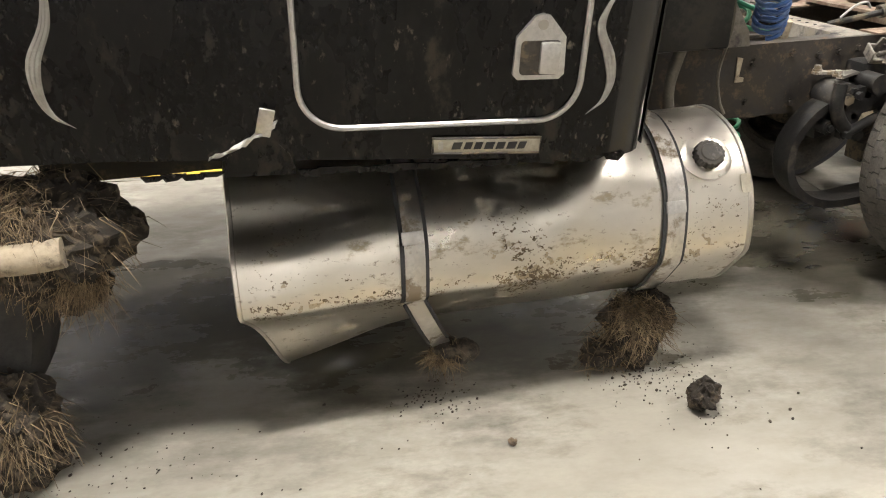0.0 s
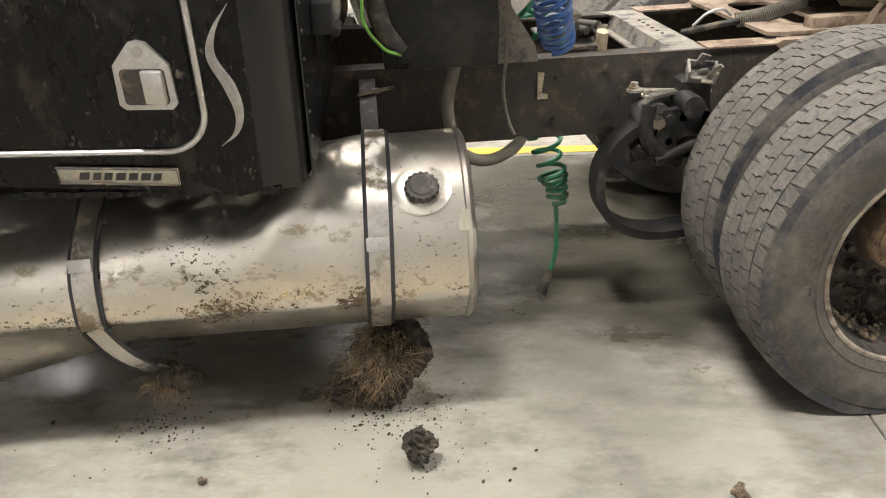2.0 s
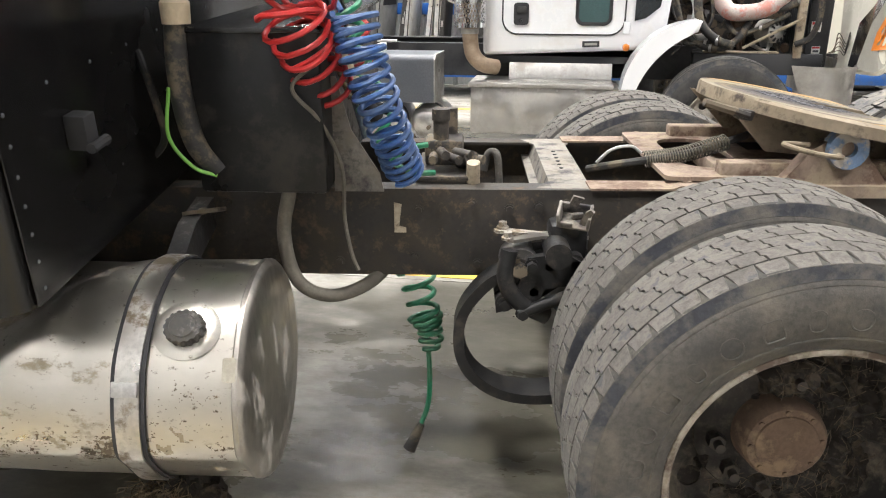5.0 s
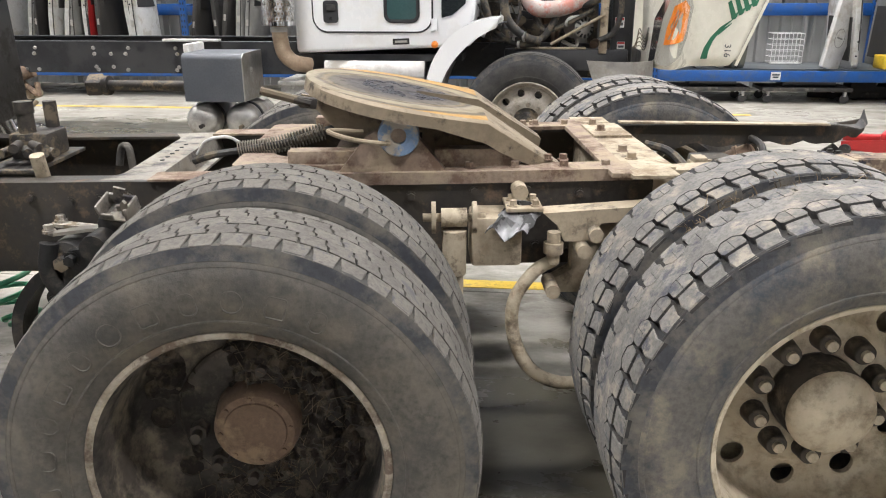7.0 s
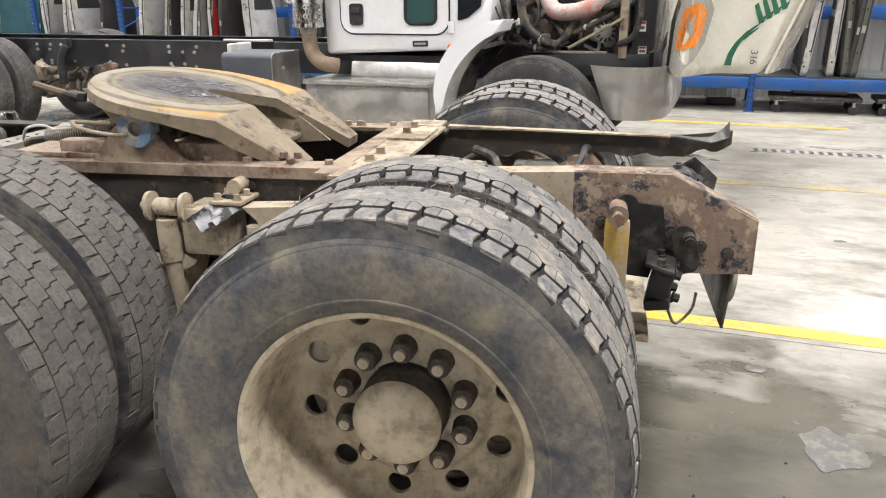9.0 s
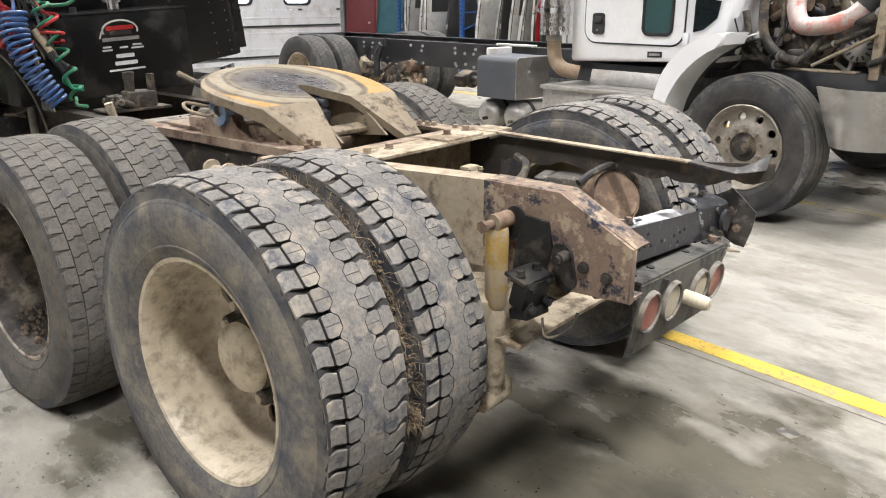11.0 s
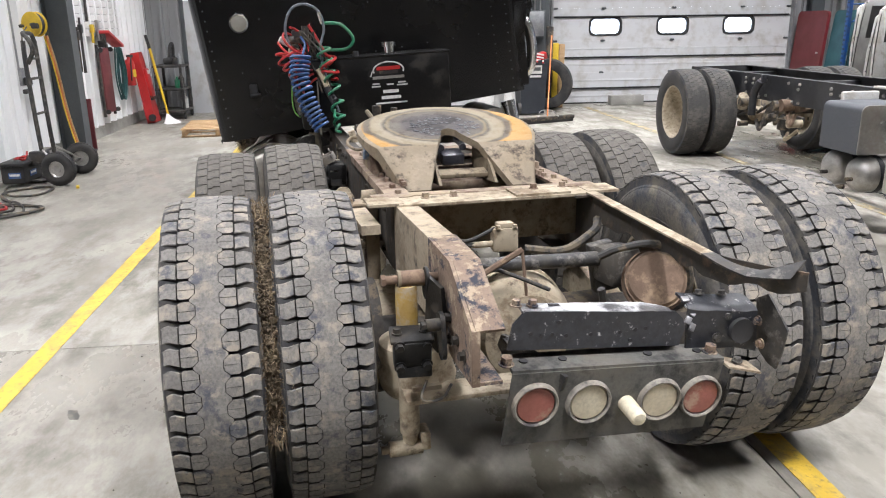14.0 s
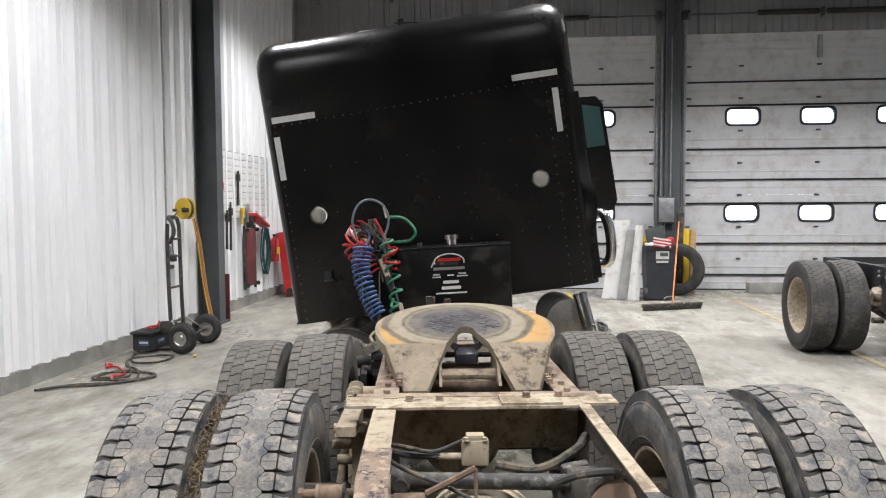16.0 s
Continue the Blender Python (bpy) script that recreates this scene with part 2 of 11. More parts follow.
M_CREAM = mat("cream_dust_steel", (0.42, 0.36, 0.265), (0.33, 0.28, 0.2), 4, 0.78, bump=0.25, bscale=50, dust=(0.19, 0.145, 0.095), damt=0.2, dscale=9, dsharp=0.6, dust2=(0.11, 0.085, 0.06), d2amt=0.05, d2scale=14)
M_BLKST = mat("black_steel", (0.02, 0.02, 0.022), (0.034, 0.033, 0.032), 5, 0.38, 0.6, bump=0.2, bscale=70, dust=(0.075, 0.068, 0.057), damt=0.25, dscale=8, dsharp=0.9, dust2=(0.2, 0.19, 0.17), d2amt=0.012, d2scale=26)
M_TREAD = mat("dusty_tread_rubber", (0.195, 0.186, 0.172), (0.16, 0.153, 0.142), 6, 0.85, bump=0.6, bscale=110, dust=(0.26, 0.233, 0.192), damt=0.12, dscale=14, dsharp=0.5, dust2=(0.07, 0.074, 0.086), d2amt=0.07, d2scale=16, island=0.12, grain=1.7)
M_CLEANTREAD = mat("worn_black_tread", (0.045, 0.044, 0.043), (0.065, 0.062, 0.059), 6, 0.75, bump=0.3, bscale=90, dust=(0.1, 0.094, 0.082), damt=0.15, dscale=6, dsharp=0.9)
M_GROOVE = mat("tread_groove_rubber", (0.028, 0.028, 0.03), (0.05, 0.046, 0.04), 12, 0.85, bump=0.3)
M_SIDE = mat("muddy_sidewall", (0.112, 0.106, 0.098), (0.14, 0.129, 0.112), 7, 0.75, bump=0.5, bscale=70, dust=(0.2, 0.176, 0.138), damt=0.16, dscale=9, dsharp=0.8, dust2=(0.045, 0.052, 0.066), d2amt=0.17, d2scale=7, grain=1.5)
M_SIDEF = mat("dusty_sidewall", (0.076, 0.071, 0.063), (0.098, 0.09, 0.078), 5, 0.8, bump=0.5, bscale=70, dust=(0.125, 0.112, 0.09), damt=0.14, dscale=9, dsharp=1.1, dust2=(0.045, 0.044, 0.043), d2amt=0.1, d2scale=8, grain=1.4)
M_SHOULD = mat("blue_black_shoulder_rubber", (0.034, 0.037, 0.046), (0.055, 0.056, 0.062), 9, 0.6, bump=0.4, bscale=80, dust=(0.13, 0.12, 0.1), damt=0.22, dscale=9, dsharp=0.9, grain=1.3)
M_WGROOVE = mat("dust_filled_groove", (0.042, 0.04, 0.037), (0.075, 0.068, 0.057), 14, 0.9, bump=0.4)
M_CAST = mat("black_cast_iron", (0.012, 0.012, 0.0125), (0.016, 0.0155, 0.015), 7, 0.42, 0.6, bump=0.3, bscale=60, dust=(0.06, 0.052, 0.042), damt=0.05, dscale=11, dsharp=0.7, spec=0.25)
M_WTREAD = mat("taupe_dusted_tread", (0.122, 0.113, 0.1), (0.096, 0.089, 0.08), 7, 0.88, bump=0.6, bscale=110, dust=(0.17, 0.152, 0.123), damt=0.22, dscale=16, dsharp=0.5, dust2=(0.07, 0.069, 0.07), d2amt=0.12, d2scale=16, island=0.1, grain=1.7)
M_CLEANRUB = mat("black_rubber", (0.02, 0.02, 0.021), (0.03, 0.03, 0.03), 5, 0.6, bump=0.1, dust=(0.065, 0.061, 0.057), damt=0.2, dscale=6, dsharp=1.1)
M_RIM = mat("tan_wheel_steel", (0.52, 0.458, 0.348), (0.48, 0.418, 0.312), 4, 0.36, 0.5, bump=0.1, bscale=40, dust=(0.3, 0.25, 0.175), damt=0.04, dscale=4, dsharp=1.6, dust2=(0.13, 0.1, 0.068), d2amt=0.008, d2scale=20, grain=0.6)
M_RIMR = mat("rusty_wheel_steel", (0.06, 0.05, 0.04), (0.032, 0.027, 0.023), 6, 0.6, bump=0.5, bscale=50, dust=(0.2, 0.17, 0.125), damt=0.12, dscale=9, dsharp=0.7, dust2=(0.02, 0.018, 0.016), d2amt=0.3, d2scale=6)
M_RIMLIP = mat("worn_rim_lip", (0.42, 0.38, 0.32), (0.16, 0.13, 0.1), 12, 0.5, metal=0.4, bump=0.3, dust=(0.12, 0.09, 0.07), damt=0.25, dscale=10)
M_RUSTHUB = mat("rust_brown_hub", (0.155, 0.103, 0.07), (0.115, 0.078, 0.054), 8, 0.8, bump=0.3, bscale=80, dust=(0.24, 0.17, 0.11), damt=0.12, dscale=12, dsharp=0.6)
M_MUD = mat("dark_mud", (0.033, 0.027, 0.021), (0.02, 0.017, 0.014), 14, 0.95, bump=1.0, bscale=90, dust=(0.085, 0.067, 0.048), damt=0.25, dscale=24, dsharp=0.5)
M_MUDL = mat("dry_mud", (0.17, 0.13, 0.085), (0.1, 0.076, 0.05), 14, 0.95, bump=1.0, bscale=90, dust=(0.06, 0.046, 0.032), damt=0.2, dscale=30, dsharp=0.5)
M_STRAW = mat("dry_straw", (0.25, 0.19, 0.115), (0.085, 0.062, 0.04), 20, 0.85, bump=0.0, island=0.6)
M_CHROME = mat("chrome", (0.78, 0.78, 0.77), (0.7, 0.7, 0.69), 5, 0.1, 0.2, metal=1.0, bump=0.02)
M_BRIGHT = mat("satin_steel", (0.62, 0.61, 0.59), (0.5, 0.49, 0.47), 9, 0.3, metal=0.9, bump=0.05)
M_SILVER = mat("silver_pinstripe", (0.42, 0.41, 0.38), (0.3, 0.29, 0.27), 20, 0.35, metal=0.5, bump=0.0)
M_TAPE = mat("white_reflective_tape", (0.85, 0.86, 0.87), (0.8, 0.81, 0.82), 20, 0.35, bump=0.1, bscale=300)
M_LENSW = mat("clear_lamp_lens", (0.42, 0.41, 0.36), (0.32, 0.31, 0.27), 60, 0.2, bump=0.6, bscale=160, coat=0.5)
M_LENSD = mat("dusty_white_lens", (0.58, 0.53, 0.4), (0.5, 0.44, 0.32), 8, 0.6, bump=0.1)
M_LENSR = mat("dusty_red_lens", (0.33, 0.11, 0.085), (0.27, 0.1, 0.075), 8, 0.5, bump=0.1, dust=(0.4, 0.27, 0.2), damt=0.2)
M_AMBER = mat("amber_lens", (0.8, 0.25, 0.03), (0.7, 0.2, 0.02), 20, 0.2, bump=0.2, bscale=200, coat=0.5)
M_REDP = mat("red_plastic", (0.5, 0.032, 0.03), (0.4, 0.026, 0.025), 20, 0.3, bump=0.0)
M_BLUEP = mat("blue_plastic", (0.034, 0.1, 0.3), (0.026, 0.07, 0.2), 14, 0.32, bump=0.0, dust=(0.12, 0.17, 0.27), damt=0.1, dscale=15, dsharp=1.2)
M_GREENP = mat("green_plastic", (0.02, 0.23, 0.11), (0.02, 0.16, 0.08), 14, 0.32, bump=0.0, dust=(0.12, 0.22, 0.14), damt=0.08, dscale=15, dsharp=1.2)
M_ALLOY = mat("dirty_alloy_wheel", (0.4, 0.37, 0.325), (0.33, 0.3, 0.255), 5, 0.35, 0.5, metal=0.75, bump=0.1, bscale=50, dust=(0.2, 0.17, 0.13), damt=0.2, dscale=8, dsharp=1.2)
M_HOSEG = mat("grey_hose", (0.17, 0.155, 0.125), (0.12, 0.11, 0.09), 12, 0.8, bump=0.3)
M_HOSEB = mat("black_hose", (0.024, 0.023, 0.022), (0.045, 0.04, 0.035), 12, 0.6, bump=0.2, dust=(0.12, 0.1, 0.07), damt=0.25, dscale=12)
M_BRAID = mat("braided_hose", (0.2, 0.22, 0.26), (0.13, 0.15, 0.18), 60, 0.5, bump=0.6, bscale=250)
M_CREAMP = mat("cream_plastic", (0.55, 0.46, 0.32), (0.45, 0.37, 0.25), 14, 0.6, bump=0.1)
M_BLUEB = mat("chipped_blue_paint", (0.13, 0.2, 0.31), (0.1, 0.15, 0.23), 15, 0.6, bump=0.2, dust=(0.3, 0.27, 0.22), damt=0.3, dscale=14)
M_WHITE = mat("white_truck_paint", (0.8, 0.81, 0.82), (0.79, 0.8, 0.81), 2, 0.16, 0.24, bump=0.0, coat=0.3, dust=(0.72, 0.71, 0.69), damt=0.04, dscale=3, dsharp=0.9, grain=0.05)
M_CREAMW = mat("cream_white_paint", (0.7, 0.68, 0.59), (0.68, 0.66, 0.57), 2, 0.2, 0.28, bump=0.0, coat=0.3, dust=(0.6, 0.58, 0.5), damt=0.05, dscale=4, dsharp=0.9, grain=0.05)
M_GREENV = mat("green_vinyl", (0.03, 0.17, 0.09), rough=0.35, bump=0.0)
M_GREYBOX = mat("charcoal_cover", (0.06, 0.066, 0.078), (0.075, 0.08, 0.09), 3, 0.42, bump=0.08, bscale=120)
M_STEP = mat("brushed_step_metal", (0.5, 0.49, 0.47), (0.4, 0.39, 0.37), 3, 0.3, 0.5, metal=0.9, bump=0.1, bscale=30, dust=(0.33, 0.31, 0.27), damt=0.12, dscale=5, dsharp=0.8)
M_CHASS = mat("clean_black_chassis", (0.012, 0.013, 0.016), (0.02, 0.021, 0.025), 3, 0.32, 0.48, bump=0.05, dust=(0.045, 0.045, 0.046), damt=0.25, dscale=4, dsharp=0.6)
M_GREASE = mat("greasy_parts", (0.024, 0.021, 0.019), (0.055, 0.046, 0.037), 9, 0.5, 0.8, bump=0.4, bscale=60, dust=(0.13, 0.105, 0.072), damt=0.28, dscale=8, dsharp=0.2)
M_EXH = mat("heat_stained_pipe", (0.42, 0.33, 0.24), (0.3, 0.22, 0.15), 7, 0.5, metal=0.5, bump=0.15)
M_DARKGL = mat("dark_window_glass", (0.012, 0.016, 0.018), (0.014, 0.018, 0.02), 2, 0.06, 0.1, bump=0.0)
M_TEAL = mat("tinted_window_glass", (0.05, 0.1, 0.1), (0.04, 0.085, 0.085), 2, 0.06, 0.1, bump=0.0)
M_RACK = mat("blue_rack_paint", (0.012, 0.09, 0.34), (0.012, 0.078, 0.29), 4, 0.4, bump=0.03, dust=(0.07, 0.11, 0.2), damt=0.05, dscale=8, dsharp=0.9)
M_PANELW = mat("white_door_skin", (0.6, 0.6, 0.585), (0.54, 0.54, 0.525), 3, 0.35, bump=0.04, dust=(0.42, 0.4, 0.36), damt=0.16, dscale=5, dsharp=0.5, vary=0.14)
M_PANELG = mat("grey_door_skin", (0.3, 0.3, 0.29), (0.22, 0.22, 0.21), 3, 0.5, bump=0.05, vary=0.3)
M_PANELD = mat("dark_door_trim", (0.035, 0.033, 0.032), (0.05, 0.048, 0.046), 3, 0.6, bump=0.1, vary=0.3)
M_PANELR = mat("maroon_panel", (0.16, 0.02, 0.025), (0.13, 0.018, 0.02), 3, 0.35, bump=0.02)
M_PANELT = mat("teal_panel", (0.02, 0.1, 0.12), rough=0.35, bump=0.02)
# White wall sheet in shade: its dimness is set in a darker base colour.
M_DARKWALL = mat("shade_toned_wall_sheet", (0.3, 0.3, 0.29), (0.24, 0.24, 0.23), 1, 0.7, bump=0.05)
M_BINP = mat("navy_bin_plastic", (0.022, 0.027, 0.036), (0.03, 0.035, 0.045), 4, 0.45, bump=0.08)
M_WOOD = mat("raw_timber", (0.5, 0.34, 0.18), (0.4, 0.26, 0.13), 6, 0.7, stretch=(1, 1, 6), bump=0.15)
M_YELP = mat("yellow_plastic", (0.72, 0.5, 0.03), (0.62, 0.42, 0.03), 8, 0.4, bump=0.04)
M_REDT = mat("red_tool_paint", (0.5, 0.03, 0.03), (0.4, 0.025, 0.025), 6, 0.3, bump=0.04)
M_MAROON = mat("maroon_vinyl", (0.15, 0.03, 0.035), rough=0.5)
M_SLAT = mat("slat_board_white", (0.74, 0.74, 0.74), (0.7, 0.7, 0.7), 3, 0.4, bump=0.02)
M_ORANGE = mat("orange_handle", (0.6, 0.2, 0.05), rough=0.5)
M_PAPER = mat("white_label", (0.8, 0.8, 0.78), rough=0.6, bump=0.0)
M_BADGE = mat("cream_badge", (0.45, 0.42, 0.34), (0.38, 0.35, 0.28), 30, 0.4, metal=0.3, bump=0.05)
M_FW = mat("worn_fifth_wheel_iron", (0.25, 0.205, 0.142), (0.19, 0.153, 0.105), 5, 0.55, 0.75, metal=0.0, bump=0.35, bscale=50, dust=(0.23, 0.188, 0.13), damt=0.25, dscale=6, dsharp=0.6, dust2=(0.06, 0.048, 0.038), d2amt=0.06, d2scale=12, spec=0.35)
M_SHOCKY = mat("worn_yellow_shock_paint", (0.4, 0.26, 0.055), (0.33, 0.22, 0.07), 10, 0.6, bump=0.3, bscale=60, dust=(0.34, 0.28, 0.19), damt=0.45, dscale=14, dsharp=0.5)
M_GREASEB = mat("black_grease", (0.022, 0.024, 0.032), (0.05, 0.05, 0.06), 16, 0.28, 0.5, bump=1.0, bscale=35)
M_LAMPW = glow("led_panel", (1.0, 0.96, 0.9), 6.0)
M_SKYGLOW = glow("outdoor_brightness", (0.93, 0.97, 1.0), 3.2)
M_PANE = glass("window_pane", (0.95, 0.97, 1.0))


# ---- mesh helpers ----
def T(x=0, y=0, z=0, rx=0, ry=0, rz=0):
    return pose(x, y, z, rx, ry, rz)


def box(bm, sx, sy, sz, m=Matrix(), bev=0.0):
    t = bmesh.ops.create_cube(bm, size=1.0, matrix=m @ Matrix.Diagonal((sx, sy, sz, 1)))
    if bev:
        es = list({e for v in t["verts"] for e in v.link_edges})
        bmesh.ops.bevel(bm, geom=es, offset=bev, segments=2, profile=0.5, affect="EDGES", clamp_overlap=True)
    return bm


def cyl(bm, r, d, seg=24, m=Matrix(), r2=None):
    bmesh.ops.create_cone(bm, cap_ends=True, segments=seg, radius1=r, radius2=r if r2 is None else r2, depth=d, matrix=m)
    return bm


def lathe(bm, prof, seg=48, m=Matrix(), close=False, wob=None):
    """Revolves (radius, height) pairs about local y."""
    rings = []
    for r, h in prof:
        ring = []
        for k in range(seg):
            a = 2 * math.pi * k / seg
            rr = r * (wob(a, h) if wob else 1)
            ring.append(bm.verts.new(m @ Vector((rr * math.cos(a), h, rr * math.sin(a)))))
        rings.append(ring)
    n = len(rings)
    for i in range(n if close else n - 1):
        A, B = rings[i], rings[(i + 1) % n]
        for k in range(seg):
            bm.faces.new((A[k], A[(k + 1) % seg], B[(k + 1) % seg], B[k]))
    if not close:
        for ring in (rings[0], rings[-1]):
            if (ring[0].co - ring[seg // 2].co).length > 1e-4:
                bm.faces.new(ring)
    return bm


def tube(bm, pts, r=0.01, seg=8, cap=True, taper=None):
    pts = [Vector(p) for p in pts]
    n = len(pts)
    prev, rings = None, []
    for i, p in enumerate(pts):
        d = (pts[min(i + 1, n - 1)] - pts[max(i - 1, 0)]).normalized()
        if prev is None:
            a = d.orthogonal().normalized()
        else:
            a = (prev - d * prev.dot(d))
            a = a.normalized() if a.length > 1e-6 else d.orthogonal().normalized()
        prev = a
        b = d.cross(a)
        rr = r * (taper[i] if taper else 1)
        rings.append([bm.verts.new(p + (a * math.cos(2 * math.pi * k / seg) + b * math.sin(2 * math.pi * k / seg)) * rr) for k in range(seg)])
    for A, B in zip(rings, rings[1:]):
        for k in range(seg):
            bm.faces.new((A[k], A[(k + 1) % seg], B[(k + 1) % seg], B[k]))
    if cap:
        bm.faces.new(rings[0][::-1])
        bm.faces.new(rings[-1])
    return bm


def smooth_path(pts, n=8):
    """A Catmull-Rom curve through the points."""
    P = [Vector(p) for p in pts]
    P = [P[0] * 2 - P[1]] + P + [P[-1] * 2 - P[-2]]
    out = []
    for i in range(1, len(P) - 2):
        for k in range(n):
            t = k / n
            a, b, c, d = P[i - 1], P[i], P[i + 1], P[i + 2]
            out.append(0.5 * ((2 * b) + (c - a) * t + (2 * a - 5 * b + 4 * c - d) * t * t + (3 * b - a - 3 * c + d) * t ** 3))
    out.append(P[-2])
    return out


def coil(axis_pts, R, turns, per=14, r_end=None, wob=0.0):
    """Points of a helix about a curved axis."""
    ax = smooth_path(axis_pts, 10)
    N_ = int(turns * per)
    out, prev = [], None
    for i in range(N_ + 1):
        f = i / N_ * (len(ax) - 1)
        k = min(int(f), len(ax) - 2)
        p = ax[k].lerp(ax[k + 1], f - k)
        d = (ax[k + 1] - ax[k]).normalized()
        a = d.orthogonal().normalized() if prev is None else (prev - d * prev.dot(d)).normalized()
        prev = a
        b = d.cross(a)
        ang = 2 * math.pi * i / per
        rr = R if r_end is None else R + (r_end - R) * i / N_
        rr *= 1 + wob * math.sin(i * 0.37) + wob * 0.6 * math.sin(i * 0.113 + 1)
        out.append(p + (a * math.cos(ang) + b * math.sin(ang)) * rr)
    return out


def prism(bm, poly, depth, m=Matrix()):
    """A polygon in local x, z given thickness along local y (centred)."""
    A = [bm.verts.new(m @ Vector((x, -depth / 2, z))) for x, z in poly]
    B = [bm.verts.new(m @ Vector((x, depth / 2, z))) for x, z in poly]
    n = len(poly)
    bm.faces.new(A)
    bm.faces.new(B[::-1])
    for k in range(n):
        bm.faces.new((A[k], B[k], B[(k + 1) % n], A[(k + 1) % n]))
    return bm


def bolt(bm, m, r=0.014, h=0.012):
    """A hexagon head with washer along local z."""
    cyl(bm, r * 1.35, 0.003, 12, m @ T(0, 0, 0.0015))
    cyl(bm, r, h, 6, m @ T(0, 0, h / 2 + 0.003))
    return bm


def rounded(w, h, r, seg=5):
    pts = []
    for cx, cz, a0 in ((w / 2 - r, h / 2 - r, 0), (-w / 2 + r, h / 2 - r, 90), (-w / 2 + r, -h / 2 + r, 180), (w / 2 - r, -h / 2 + r, 270)):
        for k in range(seg + 1):
            a = radians(a0 + 90 * k / seg)
            pts.append((cx + r * math.cos(a), cz + r * math.sin(a)))
    return pts


def sheet(bm, fn, nu, nv, thick=0.0):
    """A grid of points fn(s, t); with thickness it becomes a closed shell."""
    g = [[Vector(fn(i / nu, j / nv)) for j in range(nv + 1)] for i in range(nu + 1)]
    V = [[bm.verts.new(p) for p in row] for row in g]
    for i in range(nu):
        for j in range(nv):
            bm.faces.new((V[i][j], V[i + 1][j], V[i + 1][j + 1], V[i][j + 1]))
    if thick:
        W = []
        for i in range(nu + 1):
            row = []
            for j in range(nv + 1):
                du = g[min(i + 1, nu)][j] - g[max(i - 1, 0)][j]
                dv = g[i][min(j + 1, nv)] - g[i][max(j - 1, 0)]
                nrm = du.cross(dv)
                nrm = nrm.normalized() if nrm.length > 1e-9 else Vector((0, 0, 1))
                row.append(bm.verts.new(g[i][j] - nrm * thick))
            W.append(row)
        for i in range(nu):
            for j in range(nv):
                bm.faces.new((W[i][j + 1], W[i + 1][j + 1], W[i + 1][j], W[i][j]))
        for i in range(nu):
            bm.faces.new((V[i + 1][0], V[i][0], W[i][0], W[i + 1][0]))
            bm.faces.new((V[i][nv], V[i + 1][nv], W[i + 1][nv], W[i][nv]))
        for j in range(nv):
            bm.faces.new((V[0][j], V[0][j + 1], W[0][j + 1], W[0][j]))
            bm.faces.new((V[nu][j + 1], V[nu][j], W[nu][j], W[nu][j + 1]))
    return bm


def to_mesh(name, bm, material, smooth=True):
    bmesh.ops.recalc_face_normals(bm, faces=bm.faces)
    me = bpy.data.meshes.new(name)
    bm.to_mesh(me)
    bm.free()
    for mm in (material if isinstance(material, (list, tuple)) else [material]):
        me.materials.append(mm)
    if smooth:
        me.shade_smooth()
        me.set_sharp_from_angle(angle=radians(38))
    return me


def part(name, bm, material, parent=None, label="", m=None, smooth=True):
    """Links a bmesh (or a finished mesh) as one object under its thing or part."""
    me = to_mesh(name, bm, material, smooth) if isinstance(bm, bmesh.types.BMesh) else bm
    ob = new(name, me)
    ob.parent = parent
    if m is not None:
        ob.matrix_local = m
    if label:
        tagged(ob, label)
    return ob


def thing(name, label, category, m=Matrix(), group="", kind=""):
    ob = new(name)
    ob.empty_display_size = 0.1
    ob.matrix_world = m
    return tagged(ob, label, category, group, kind)


def solid(name, bm, material, label="", category="", m=None, group="", kind="", smooth=True):
    ob = part(name, bm, material, None, "", m, smooth)
    return tagged(ob, label, category, group, kind)


def BM():
    return bmesh.new()


def text_mesh(body, size, depth=0.0015, bold=False):
    cu = bpy.data.curves.new("lettering", "FONT")
    cu.body, cu.size, cu.extrude, cu.align_x, cu.align_y = body, size, depth, "CENTER", "CENTER"
    ob = bpy.data.objects.new("lettering", cu)
    scene.collection.objects.link(ob)
    me = bpy.data.meshes.new_from_object(ob.evaluated_get(bpy.context.evaluated_depsgraph_get()))
    bpy.data.objects.remove(ob)
    return me




# ---- the building ----
U0, U1, V0, V1, CEIL = -12.65, 9.0, -4.5, 9.0, 5.85


def corr_profile(length, pitch=0.305, h=0.07):
    """Trapezoid ribs along a length: (s, height) pairs."""
    out, s = [], 0.0
    while s < length:
        for ds, hh in ((0.0, 0), (0.016, h), (0.066, h), (0.082, 0), (0.15, 0), (0.158, h * 0.16), (0.178, h * 0.16), (0.186, 0), (0.25, 0)):
            if s + ds < length:
                out.append((s + ds, hh))
        s += pitch
    out.append((length, 0))
    return out


